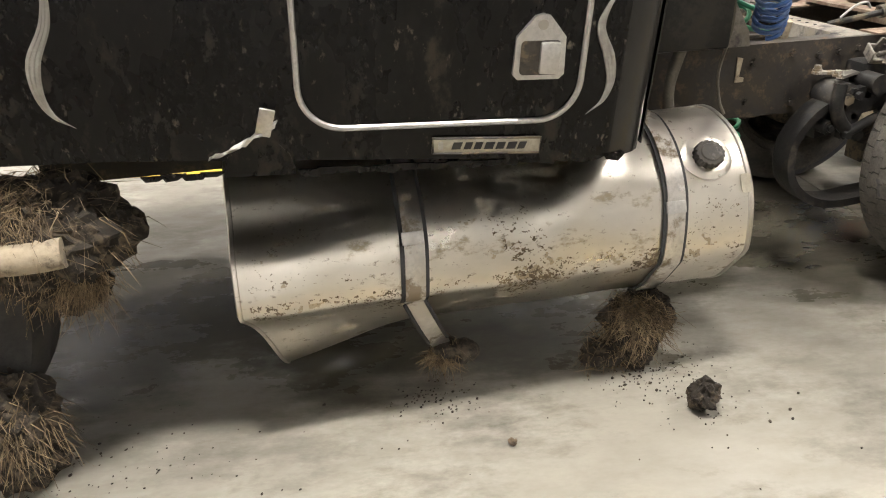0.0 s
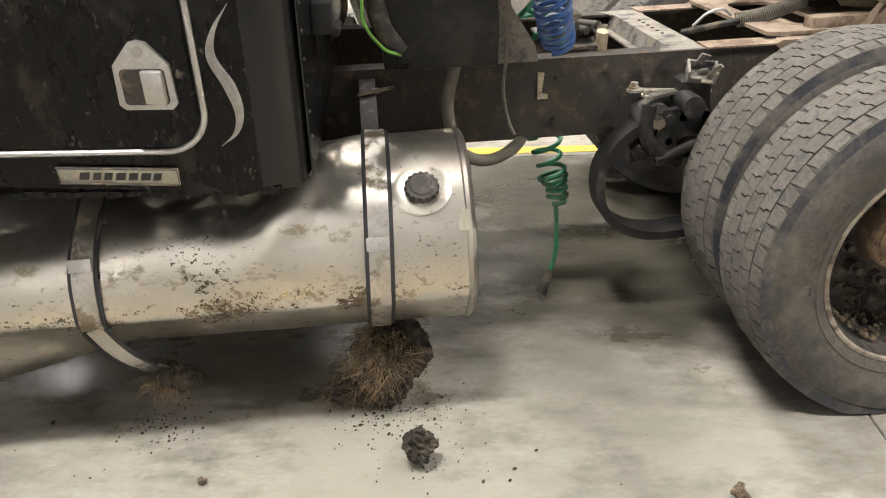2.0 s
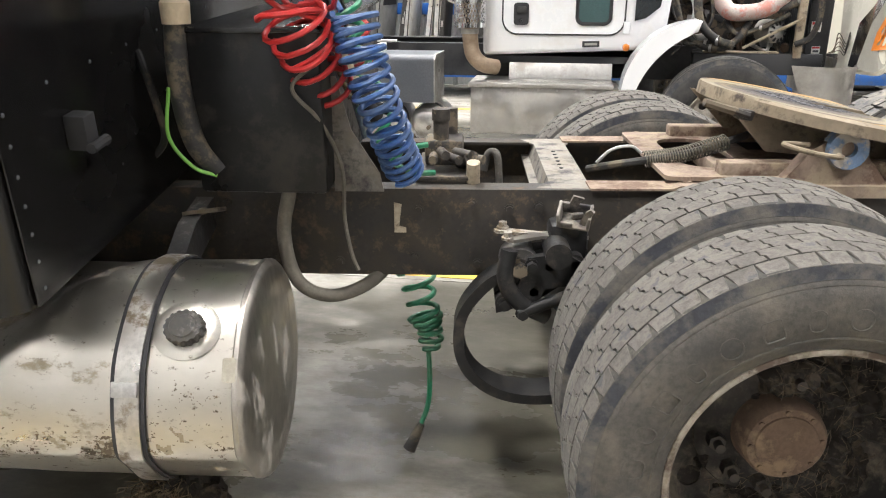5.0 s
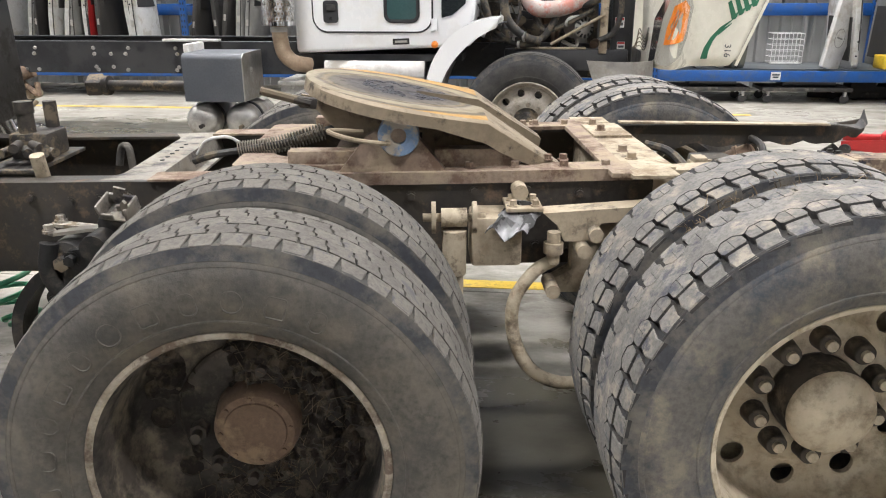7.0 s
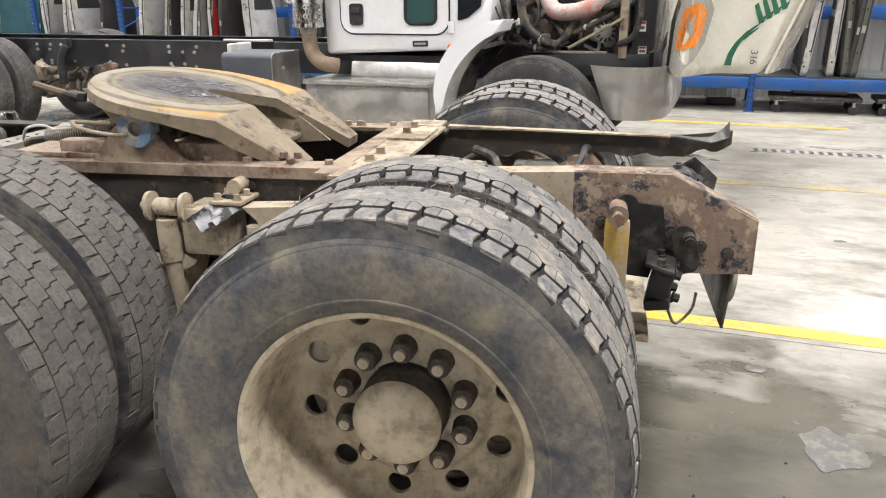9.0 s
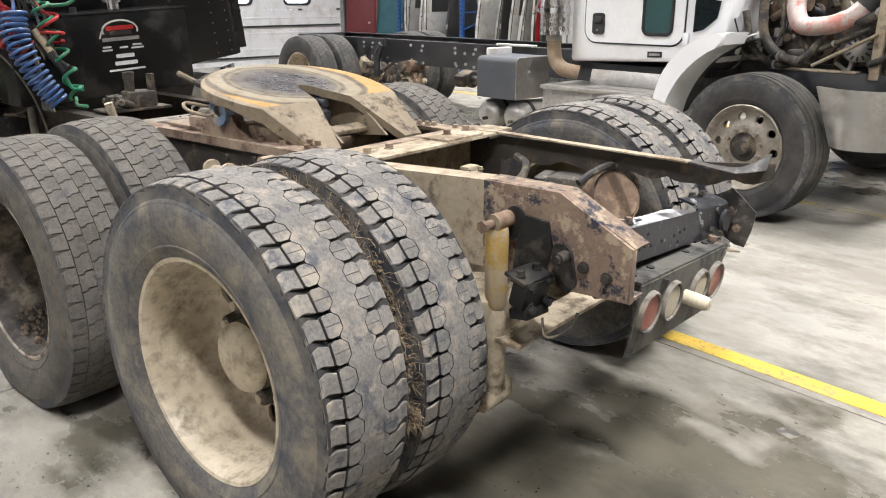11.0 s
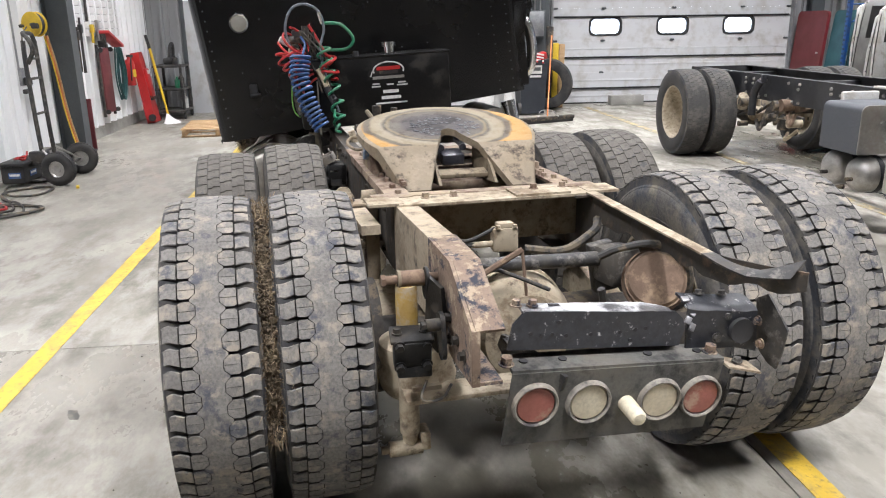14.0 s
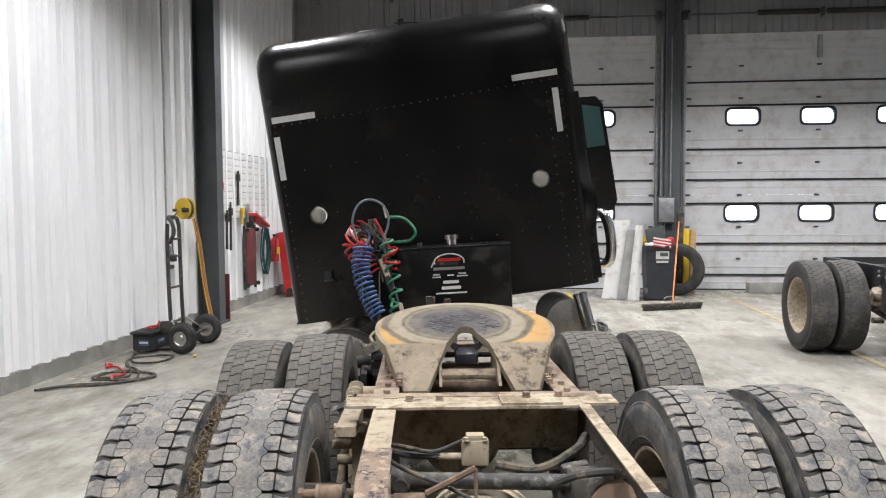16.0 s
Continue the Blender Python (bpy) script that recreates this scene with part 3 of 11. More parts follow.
def corr_wall(name, label, p0, p1, z0, z1, side, material=M_CORR, thick=0.06, holes=()):
    """Ribbed sheet wall from p0 to p1 (u, v); side +1: ribs to the left of the way. holes: (from, to, z0, z1) along it."""
    p0, p1 = Vector((*p0, 0)), Vector((*p1, 0))
    d = (p1 - p0)
    ln = d.length
    d.normalize()
    nrm = Vector((-d.y, d.x, 0)) * side
    bm = BM()
    spans = []
    cuts = sorted(holes)
    s = 0.0
    for a, b, h0, h1 in cuts:
        if a > s:
            spans.append((s, a, z0, z1))
        if h0 > z0:
            spans.append((a, b, z0, h0))
        if h1 < z1:
            spans.append((a, b, h1, z1))
        s = b
    if s < ln:
        spans.append((s, ln, z0, z1))
    prof = corr_profile(ln)
    for a, b, za, zb in spans:
        loc = [(a, 0.0)] + [(q, h) for q, h in prof if a < q < b] + [(b, 0.0)]
        rows = []
        for z in (za, zb):
            rows.append([bm.verts.new(p0 + d * q + nrm * h + Vector((0, 0, z))) for q, h in loc])
        back = [[bm.verts.new(p0 + d * q - nrm * thick + Vector((0, 0, z))) for q in (a, b)] for z in (za, zb)]
        for k in range(len(loc) - 1):
            bm.faces.new((rows[0][k], rows[0][k + 1], rows[1][k + 1], rows[1][k]))
        bm.faces.new((back[0][1], back[0][0], back[1][0], back[1][1]))
        for z in (0, 1):
            f = rows[z] + [back[z][1], back[z][0]]
            bm.faces.new(f if z else f[::-1])
        bm.faces.new((rows[0][0], rows[1][0], back[1][0], back[0][0]))
        bm.faces.new((rows[0][-1], back[0][1], back[1][1], rows[1][-1]))
    return solid(name, bm, material, label, "wall", BF, kind="structure", smooth=False)


corr_wall("wall_south", "white ribbed steel sheet side wall", (U0, V0), (U1, V0), 0.17, CEIL, 1)
bm = BM()
box(bm, U1 - U0, 0.2, 0.17, T((U0 + U1) / 2, V0 - 0.06, 0.085))
solid("baseboard_south", bm, M_KERB, "low grey concrete kerb under the ribbed wall", "kerb", BF, kind="structure")

DOORS = [(-2.23, 2.65), (3.22, 8.10)]
DH = 4.88
holes = [(a - V0, b - V0, 0.0, DH) for a, b in DOORS] + [(-3.75 - V0, -2.85 - V0, 0.0, 2.08)]
corr_wall("wall_west", "ribbed steel front wall with overhead door openings, greyed for shade", (U0, V0), (U0, V1), 0.0, CEIL, -1, M_WESTW, holes=holes)
# Both walls carry their dimness as darker sheet colour; the east one is unseen.
corr_wall("wall_north", "white ribbed wall behind the parts rack, its dimness put into the colour", (U0, V1), (U1, V1), 0.0, CEIL, -1, M_DARKWALL)
corr_wall("wall_east", "unseen ribbed steel wall closing the workshop, dimmed in its colour", (U1, V0), (U1, V1), 0.0, CEIL, 1, M_DARKWALL)

# ceiling: ribbed roof sheet on purlins
bm = BM()
pr = corr_profile(U1 - U0 + 0.2, 0.305, -0.03)
rows = [[bm.verts.new((U0 - 0.1 + s, v, CEIL + h + 0.03)) for s, h in pr] for v in (V0 - 0.1, V1 + 0.1)]
for k in range(len(pr) - 1):
    bm.faces.new((rows[0][k], rows[0][k + 1], rows[1][k + 1], rows[1][k]))
box(bm, U1 - U0 + 0.3, V1 - V0 + 0.3, 0.05, T((U0 + U1) / 2, (V0 + V1) / 2, CEIL + 0.1))
for k in range(10):
    box(bm, U1 - U0, 0.06, 0.18, T((U0 + U1) / 2, V0 + 0.6 + k * 1.45, CEIL - 0.1))
solid("ceiling", bm, M_ROOF, "grey ribbed roof sheet on steel purlins", "ceiling", BF, kind="structure", smooth=False)


def frame_column(u, v, dv, h=CEIL):
    """Steel I-column with a haunch towards the room."""
    bm = BM()
    box(bm, 0.012, 0.3, h, T(0, 0.15 * dv, h / 2))
    for k in (0.006, 0.3):
        box(bm, 0.22, 0.014, h, T(0, k * dv, h / 2))
    prism(bm, [(0.28, h - 0.75), (1.5, h - 0.22), (1.5, h), (0.28, h)], 0.014, T(0, 0, 0, 0, 0, 90 * dv))
    box(bm, 0.34, 0.4, 0.02, T(0, 0.15 * dv, 0.01))
    return solid("steel_column", bm, M_COL, "dark grey painted steel I column with a roof haunch", "column", BF @ T(u, v), kind="structure", group="frame columns")


frame_column(-8.0, V0 + 0.035, 1)
frame_column(-2.0, V0 + 0.035, 1)
frame_column(4.6, V0 + 0.035, 1)


def wall_column(v):
    h = CEIL
    bm = BM()
    box(bm, 0.32, 0.012, h, T(0.16, 0, h / 2))
    for k in (0.01, 0.32):
        box(bm, 0.014, 0.26, h, T(k, 0, h / 2))
    prism(bm, [(0.32, h - 1.0), (1.7, h - 0.25), (1.7, h), (0.32, h)], 0.014)
    return solid("steel_column", bm, M_COL, "dark grey steel column between the overhead doors", "column", BF @ T(U0 + 0.04, v), kind="structure", group="frame columns")


wall_column(2.935)
wall_column(8.45)


# overhead doors
def overhead_door(idx, a, b):
    w, c = b - a, (a + b) / 2
    d = thing("door_%d" % idx, "white sectional overhead door, closed, with two rows of small windows", "overhead door", BF @ T(U0 - 0.03, c, 0, 0, 0, 90), kind="structure")
    # local x runs along the door, local -y faces the room
    wins = (-1.37, 0.0, 1.37)
    ww, wh = 0.62, 0.31
    for k in range(8):
        bm = BM()
        z0, z1 = k * 0.61 + 0.0005, (k + 1) * 0.61 - 0.0005
        if k in (2, 5):
            zc = z0 + 0.265
            x = -w / 2
            for cx in wins:
                x1 = cx - ww / 2
                box(bm, x1 - x, 0.045, z1 - z0, T((x + x1) / 2, 0, (z0 + z1) / 2))
                box(bm, ww, 0.045, zc - wh / 2 - z0, T(cx, 0, (z0 + zc - wh / 2) / 2))
                box(bm, ww, 0.045, z1 - zc - wh / 2, T(cx, 0, (z1 + zc + wh / 2) / 2))
                x = cx + ww / 2
            box(bm, w / 2 - x, 0.045, z1 - z0, T((x + w / 2) / 2, 0, (z0 + z1) / 2))
        else:
            box(bm, w, 0.045, z1 - z0, T(0, 0, (z0 + z1) / 2))
            for zz in (z0 + 0.15, z0 + 0.3, z0 + 0.45):
                box(bm, w - 0.1, 0.006, 0.035, T(0, -0.024, zz), 0.002)
        part("door_section", bm, M_DOORP, d)
        if k in (2, 5):
            for cx in wins:
                bm = BM()
                o, i = rounded(ww + 0.05, wh + 0.05, 0.11), rounded(ww - 0.03, wh - 0.03, 0.1)
                n = len(o)
                vs = [[bm.verts.new((x + cx, y, z + zc)) for x, z in ring] for ring in (o, i) for y in (-0.034, 0.034)]
                for q in range(n):
                    r = (q + 1) % n
                    bm.faces.new((vs[0][q], vs[0][r], vs[2][r], vs[2][q]))
                    bm.faces.new((vs[1][r], vs[1][q], vs[3][q], vs[3][r]))
                    bm.faces.new((vs[0][r], vs[0][q], vs[1][q], vs[1][r]))
                    bm.faces.new((vs[2][q], vs[2][r], vs[3][r], vs[3][q]))
                fr = part("window_frame", bm, M_RUBSEAL, d, "black rounded window frame")
                bm = BM()
                prism(bm, rounded(ww - 0.02, wh - 0.02, 0.1), 0.006, T(cx, 0.004, zc))
                pn = part("pane", bm, M_PANE, fr)
                pn.visible_shadow = False
    bm = BM()
    for zz in (0.30, 0.90, 1.67, 2.12, 2.70, 3.53, 3.97):
        box(bm, w - 0.06, 0.03, 0.016, T(0, -0.041, zz), 0.003)
        box(bm, w - 0.06, 0.004, 0.034, T(0, -0.0255, zz))
    part("strut", bm, M_RUBSEAL, d, "dark horizontal stiffening struts")
    for k in range(1, 8):
        bm = BM()
        for x in (-1.42, -0.0, 1.42, -w / 2 + 0.06, w / 2 - 0.06):
            box(bm, 0.08, 0.02, 0.035, T(x, -0.035, k * 0.61), 0.004)
            cyl(bm, 0.009, 0.09, 10, T(x, -0.045, k * 0.61, 0, 90, 0))
        part("hinge", bm, M_COL, d)
    for sx in (-1, 1):
        bm = BM()
        box(bm, 0.04, 0.1, DH + 0.2, T(sx * (w / 2 + 0.03), -0.08, DH / 2 + 0.1))
        box(bm, 0.1, 0.012, DH + 0.2, T(sx * (w / 2 + 0.05), -0.03, DH / 2 + 0.1))
        part("track", bm, M_GALV, d, "galvanised vertical door track")
    bm = BM()
    cyl(bm, 0.016, w + 0.3, 12, T(0, -0.17, DH + 0.34, 0, 90, 0))
    part("shaft", bm, M_COL, d)
    for x in (-0.62, 0.62):
        bm = BM()
        tube(bm, coil([(x - 0.55, -0.17, DH + 0.34), (x, -0.17, DH + 0.34), (x + 0.55, -0.17, DH + 0.34)], 0.045, 60, 10), 0.009, 5)
        part("torsion_spring", bm, M_CLEANRUB, d, "black torsion spring over the door")
    for sx in (-1, 0, 1):
        bm = BM()
        box(bm, 0.05, 0.16, 0.16, T(sx * (w / 2 + 0.06), -0.11, DH + 0.34), 0.01)
        if sx:
            cyl(bm, 0.09, 0.05, 24, T(sx * (w / 2 + 0.0), -0.17, DH + 0.34, 0, 90, 0))
        part("bearing_bracket", bm, M_COL, d)
    bm = BM()
    box(bm, 0.09, 0.03, 0.42, T(0, -0.05, DH - 0.28), 0.005)
    part("lift_bracket", bm, M_GALV, d)
    bm = BM()
    box(bm, w, 0.05, 0.03, T(0, 0, 0.012), 0.008)
    part("bottom_seal", bm, M_RUBSEAL, d, "black rubber bottom seal")
    return d


for n_, (a, b) in enumerate(DOORS):
    overhead_door(n_ + 1, a, b)

# man door
md = thing("door_3", "plain white steel personnel door, closed", "door", BF @ T(U0 - 0.02, -3.3, 0, 0, 0, 90), kind="structure")
part("leaf", box(BM(), 0.88, 0.045, 2.05, T(0, 0, 1.03), 0.003), M_DOORP, md)
bm = BM()
for x in (-0.475, 0.475):
    box(bm, 0.06, 0.1, 2.12, T(x, -0.03, 1.06))
box(bm, 1.01, 0.1, 0.06, T(0, -0.03, 2.14))
part("door_frame", bm, M_COL, md)
bm = BM()
cyl(bm, 0.028, 0.05, 16, T(0.36, -0.06, 1.0, 90, 0, 0))
cyl(bm, 0.04, 0.01, 16, T(0.36, -0.03, 1.0, 90, 0, 0))
part("door_handle", bm, M_BRIGHT, md)

bm = BM()
box(bm, 0.05, 16.5, 6.0, T(U0 - 2.2, 2.5, 2.6))
solid("backdrop", bm, M_SKYGLOW, "bright overcast daylight outside the doors", "backdrop", BF, kind="structure")

# ceiling lamps
for lu, lv in LAMPS:
    t_ = thing("ceiling_light", "white LED high bay light hung under the roof", "ceiling light", BF @ T(lu, lv, LAMP_Z), group="high bay lights")
    part("housing", box(BM(), 1.25, 0.5, 0.08, T(0, 0, 0.045), 0.01), M_SLAT, t_)
    part("diffuser", box(BM(), 1.15, 0.42, 0.01, T(0, 0, 0.0005)), M_LAMPW, t_)
    for x in (-0.5, 0.5):
        part("hanger", cyl(BM(), 0.005, CEIL - LAMP_Z - 0.1, 6, T(x, 0, (CEIL - LAMP_Z + 0.1) / 2)), M_GALV, t_)

# floor slabs with sawn joints
fl = thing("floor", "worn polished grey concrete workshop floor with sawn joints, oil stains and painted truck shade", "floor", BF, kind="structure")
part("subfloor", box(BM(), U1 - U0 + 0.4, V1 - V0 + 0.4, 0.1, T((U0 + U1) / 2, (V0 + V1) / 2, -0.056)), M_JOINT, fl)
UJ = [U0 - 0.15, -7.35, -1.25, 4.85, U1 + 0.15]
VJ = [V0 - 0.15, 0.86, 5.5, V1 + 0.15]
for i in range(len(UJ) - 1):
    for j in range(len(VJ) - 1):
        a, b, c, d_ = UJ[i], UJ[i + 1], VJ[j], VJ[j + 1]
        bm = BM()
        box(bm, b - a - 0.007, d_ - c - 0.007, 0.03, T((a + b) / 2, (c + d_) / 2, -0.015), 0.002)
        part("slab", bm, M_FLOOR, fl)


def floor_line(name, u0, u1, v, w=0.1, material=M_YELLOW, label="worn yellow floor marking line"):
    bm = BM()
    n = max(8, int((u1 - u0) / 0.12))
    e = [(u0 + (u1 - u0) * k / n, 0.004 * noise.noise((k * 0.7, v, 0)), 0.004 * noise.noise((k * 0.9, v, 5))) for k in range(n + 1)]
    A = [bm.verts.new((u, v - w / 2 + a, 0.003)) for u, a, b in e]
    B = [bm.verts.new((u, v + w / 2 + b, 0.003)) for u, a, b in e]
    C = [bm.verts.new((u, v - w / 2 + a, 0.0)) for u, a, b in e]
    D = [bm.verts.new((u, v + w / 2 + b, 0.0)) for u, a, b in e]
    for k in range(n):
        bm.faces.new((A[k], A[k + 1], B[k + 1], B[k]))
        bm.faces.new((C[k + 1], C[k], D[k], D[k + 1]))
        bm.faces.new((C[k], C[k + 1], A[k + 1], A[k]))
        bm.faces.new((B[k], B[k + 1], D[k + 1], D[k]))
    bm.faces.new((A[0], B[0], D[0], C[0]))
    bm.faces.new((A[-1], C[-1], D[-1], B[-1]))
    return solid(name, bm, material, label, "floor marking", BF, kind="structure", smooth=False)


floor_line("floor_marking", -12.0, 8.6, 0.96)
floor_line("floor_marking", -9.4, 8.6, -2.2)
floor_line("floor_marking", -12.0, 8.6, 3.75, material=M_YELLOWW, label="faded yellow floor line worn almost away")
floor_line("floor_marking", -12.2, 2.0, 6.6)
bm = BM()
box(bm, 0.07, 0.9, 0.003, T(-7.4, 4.0, 0.0015))
solid("floor_marking", bm, M_LINEWHITE, "short worn white floor line", "floor marking", BF, kind="structure")

# slotted trench drain
dr = thing("floor_drain", "long narrow slotted trench drain in the floor", "drain", BF @ T(0, 5.13, 0), kind="structure")
part("channel", box(BM(), 7.2, 0.16, 0.004, T(4.6, 0, 0.002)), M_KERB, dr)
bm = BM()
for k in range(90):
    for s in (-1, 1):
        prism(bm, [(-0.022, -0.006), (0.014, -0.006), (0.022, 0.006), (-0.014, 0.006)], 0.05, T(1.05 + k * 0.078, s * 0.035, 0.0045, 90, 0, 0) @ T(0, 0, 0, -90, 0, 0) @ Matrix.Diagonal((1, 1, 0.25, 1)))
part("slots", bm, M_RUBSEAL, dr, "dark drain slots")


# ---- tyres and wheels ----
def tyre_mesh(name, tread, R=0.515, flat=None, side=M_SIDE):
    """A dual truck tyre about local y. tread: 'lug' deep blocks, 'worn' close blocks, 'rib' circumferential ribs."""
    hw = 0.143
    bm = BM()
    tb = BM()
    base = R - (0.022 if tread == "lug" else 0.008 if tread == "worn" else 0.012)
    half = [(0.300, 0.095), (0.312, 0.118), (0.33, 0.129), (0.342, 0.1335), (0.3435, 0.136), (0.3465, 0.136), (0.348, 0.1345), (0.37, 0.1395), (0.395, 0.1425), (0.43, 0.1410), (0.453, 0.1365), (0.4538, 0.1357), (0.4552, 0.1355), (0.456, 0.1360), (0.464, 0.133), (0.4648, 0.1322), (0.4662, 0.1318), (0.467, 0.1322)]
    half += [(0.4725, 0.1305), (0.485, 0.1296), (R - 0.0145, 0.1278), (R - 0.0125, 0.124), (R - 0.016, 0.105), (base + 0.002, 0.05)] if tread == "lug" else [(0.4725, 0.1305), (0.488, 0.1298), (R - 0.0125, 0.1275), (R - 0.0105, 0.122), (R - 0.0105, 0.108), (base + 0.002, 0.05)]
    prof = [(r, -y) for r, y in half] + [(base + 0.003, 0.0)] + half[::-1] + [(0.30, 0.0)]
    lathe(bm, prof, 96, close=True)
    bm.faces.ensure_lookup_table()
    for f in bm.faces:
        c = f.calc_center_median()
        rr = math.hypot(c.x, c.z)
        f.material_index = 1 if (abs(c.y) < 0.126 and rr > 0.45) else 2 if rr > 0.4665 else 0

    def block(ang, h, poly, r0, r1, shrink=0.94, chamfer=0.003):
        """A tread block with worn, rounded upper edges."""
        cs, ct = sum(p[0] for p in poly) / len(poly), sum(p[1] for p in poly) / len(poly)
        rings = []
        for rr, cut in ((r0, 0.0), (r1 - chamfer, 0.0004), (r1, chamfer * 1.1)):
            ring = []
            for s, t in poly:
                ds, dt = s - cs, t - ct
                ln = max(1e-6, math.hypot(ds, dt))
                k = 1 - cut / ln
                a = ang + (cs + ds * k * (shrink if cut else 1)) / R
                yy = (h + ct + dt * k) * 0.93
                crown = -1.5 * max(0, abs(yy) - 0.055) ** 1.9
                ring.append(tb.verts.new(((rr + crown) * math.cos(a), yy, (rr + crown) * math.sin(a))))
            rings.append(ring)
        n = len(poly)
        tb.faces.new(rings[2])
        for q, (A, B) in enumerate(zip(rings, rings[1:])):
            for k in range(n):
                tb.faces.new((A[k], A[(k + 1) % n], B[(k + 1) % n], B[k])).material_index = 1 - q

    rg = random.Random(3)
    if tread == "lug":
        n = 52
        L = 2 * math.pi * R / n
        for k in range(n):
            a = 2 * math.pi * k / n
            # unbroken middle rib whose edges follow the hexagon blocks
            q = 0.5 * L
            lh = L * 0.442

            def rib_edge(x, c):
                d = abs((x - c + q) % L - q)
                return 0.0335 + (0.0502 - 0.0335) * max(0.0, min(1.0, (d - lh * 0.5) / (lh * 0.5)))

            xs = [-q + L * i / 18 for i in range(19)]
            rib = [(x, -rib_edge(x, 0.13 * L)) for x in xs] + [(x, rib_edge(x, 0.63 * L)) for x in xs[::-1]]
            block(a, 0.0, rib, base - 0.012, R, 1.0, 0.0)
            for s in (-1, 1):
                off = 0.0 if s < 0 else math.pi / n
                j = rg.uniform(-0.0015, 0.001)
                l = lh
                c = a + off + 0.13 * L / R
                for half_ in (-1, 1):
                    # hexagon block with a fine cut across its middle
                    o = [(0.0003, s * 0.0218), (0.0003, -s * 0.0268), (l * 0.5, -s * 0.0268), (l, -s * 0.010), (l, s * 0.015), (l * 0.84, s * 0.0218)]
                    o = [(x * half_, y) for x, y in o]
                    block(c, s * 0.062, o[::s * half_], base - 0.012, R + j * 0.6, 1.0, 0.0009)
                l = L * (0.392 + rg.uniform(-0.014, 0.012))
                z = 0.004
                block(c + 0.03 * L / R, s * 0.1125, [(-l + rg.uniform(-0.001, 0.002), s * 0.0265), (-l + z, s * 0.004), (-l - 0.003, -s * 0.0265), (l - 0.004, -s * 0.0265), (l + z, 0.0), (l - 0.002, s * 0.0265 - s * rg.uniform(0, 0.002))][::s], base - 0.02, R - 0.003 + j, 1.0, 0.003)
    elif tread == "worn":
        n = 54
        L = 2 * math.pi * R / n
        for k in range(n):
            a = 2 * math.pi * k / n
            for row, (h, w, o) in enumerate(((-0.1115, 0.052, 0), (-0.056, 0.0565, 0.5), (0.0, 0.0545, 0.05), (0.056, 0.0565, 0.55), (0.1115, 0.052, 0.1))):
                edge = row in (0, 4)
                l = L * 0.5 - (0.0019 if edge else 0.0013) - rg.uniform(0, 0.0012)
                z = 0.009
                sd = -1 if row < 2 else 1
                poly = [(-l, -w / 2), (-l + z * 0.2, -w * 0.16), (-l + z, -w * 0.04), (-l + z, w / 2), (l + z, w / 2), (l + z, -w * 0.02), (l + z * 0.2, -w * 0.14), (l, -w / 2)]
                if edge:
                    poly = [(-l, -sd * w / 2), (-l + 0.002, 0.0), (-l + 0.006, sd * w / 2), (l - 0.004, sd * w / 2), (l, 0.0), (l + 0.003, -sd * w / 2)][::sd]
                poly = [(x + rg.uniform(-0.001, 0.001), y + rg.uniform(-0.0007, 0.0007)) for x, y in poly]
                block(a + o * 2 * math.pi / n, h, poly[::-1] if not edge else poly, base - 0.014, R + rg.uniform(-0.0012, 0.0006) - (0.001 if edge else 0), 1.0, 0.002 if edge else 0.001)
    else:
        for h, w in ((-0.103, 0.046), (-0.05, 0.045), (0, 0.045), (0.05, 0.045), (0.103, 0.046)):
            rc = R - (0.004 if abs(h) > 0.1 else 0)
            lathe_ring(tb, [(base - 0.01, h - w / 2), (rc, h - w / 2 + 0.002), (rc, h + w / 2 - 0.002), (base - 0.01, h + w / 2)], 96)
    if flat is not None:
        for v in list(bm.verts) + list(tb.verts):
            r = math.hypot(v.co.x, v.co.z)
            over = -flat - v.co.z
            if over > -0.10 and v.co.z < 0:
                k = max(0.0, min(1.0, (over + 0.10) / 0.2))
                v.co.y *= 1 + 0.28 * k * (1 if r > 0.33 else 0)
            if over > 0:
                v.co.z = -flat - 0.004 * (r > 0.5)
    groove = M_WGROOVE if tread == "worn" else M_GROOVE
    return to_mesh(name, bm, [side, groove, M_SHOULD]), to_mesh("tread", tb, [{"rib": M_CLEANTREAD, "worn": M_WTREAD}.get(tread, M_TREAD), groove])


def lathe_ring(bm, prof, seg):
    rings = [[bm.verts.new((r * math.cos(2 * math.pi * k / seg), h, r * math.sin(2 * math.pi * k / seg))) for k in range(seg)] for r, h in prof]
    out = []
    for A, B in zip(rings, rings[1:]):
        for k in range(seg):
            out.append(bm.faces.new((A[k], A[(k + 1) % seg], B[(k + 1) % seg], B[k])))
    return out


def cut_holes(me, cutters, material):
    """The mesh with the cutter's volume taken away."""
    a, b = bpy.data.objects.new("body", me), bpy.data.objects.new("cutter", to_mesh("cutter", cutters, material))
    for o in (a, b):
        scene.collection.objects.link(o)
    md_ = a.modifiers.new("cut", "BOOLEAN")
    md_.operation, md_.object, md_.solver = "DIFFERENCE", b, "EXACT"
    res = bpy.data.meshes.new_from_object(a.evaluated_get(bpy.context.evaluated_depsgraph_get()))
    bpy.data.objects.remove(a)
    bpy.data.objects.remove(b)
    res.shade_smooth()
    res.set_sharp_from_angle(angle=radians(38))
    return res


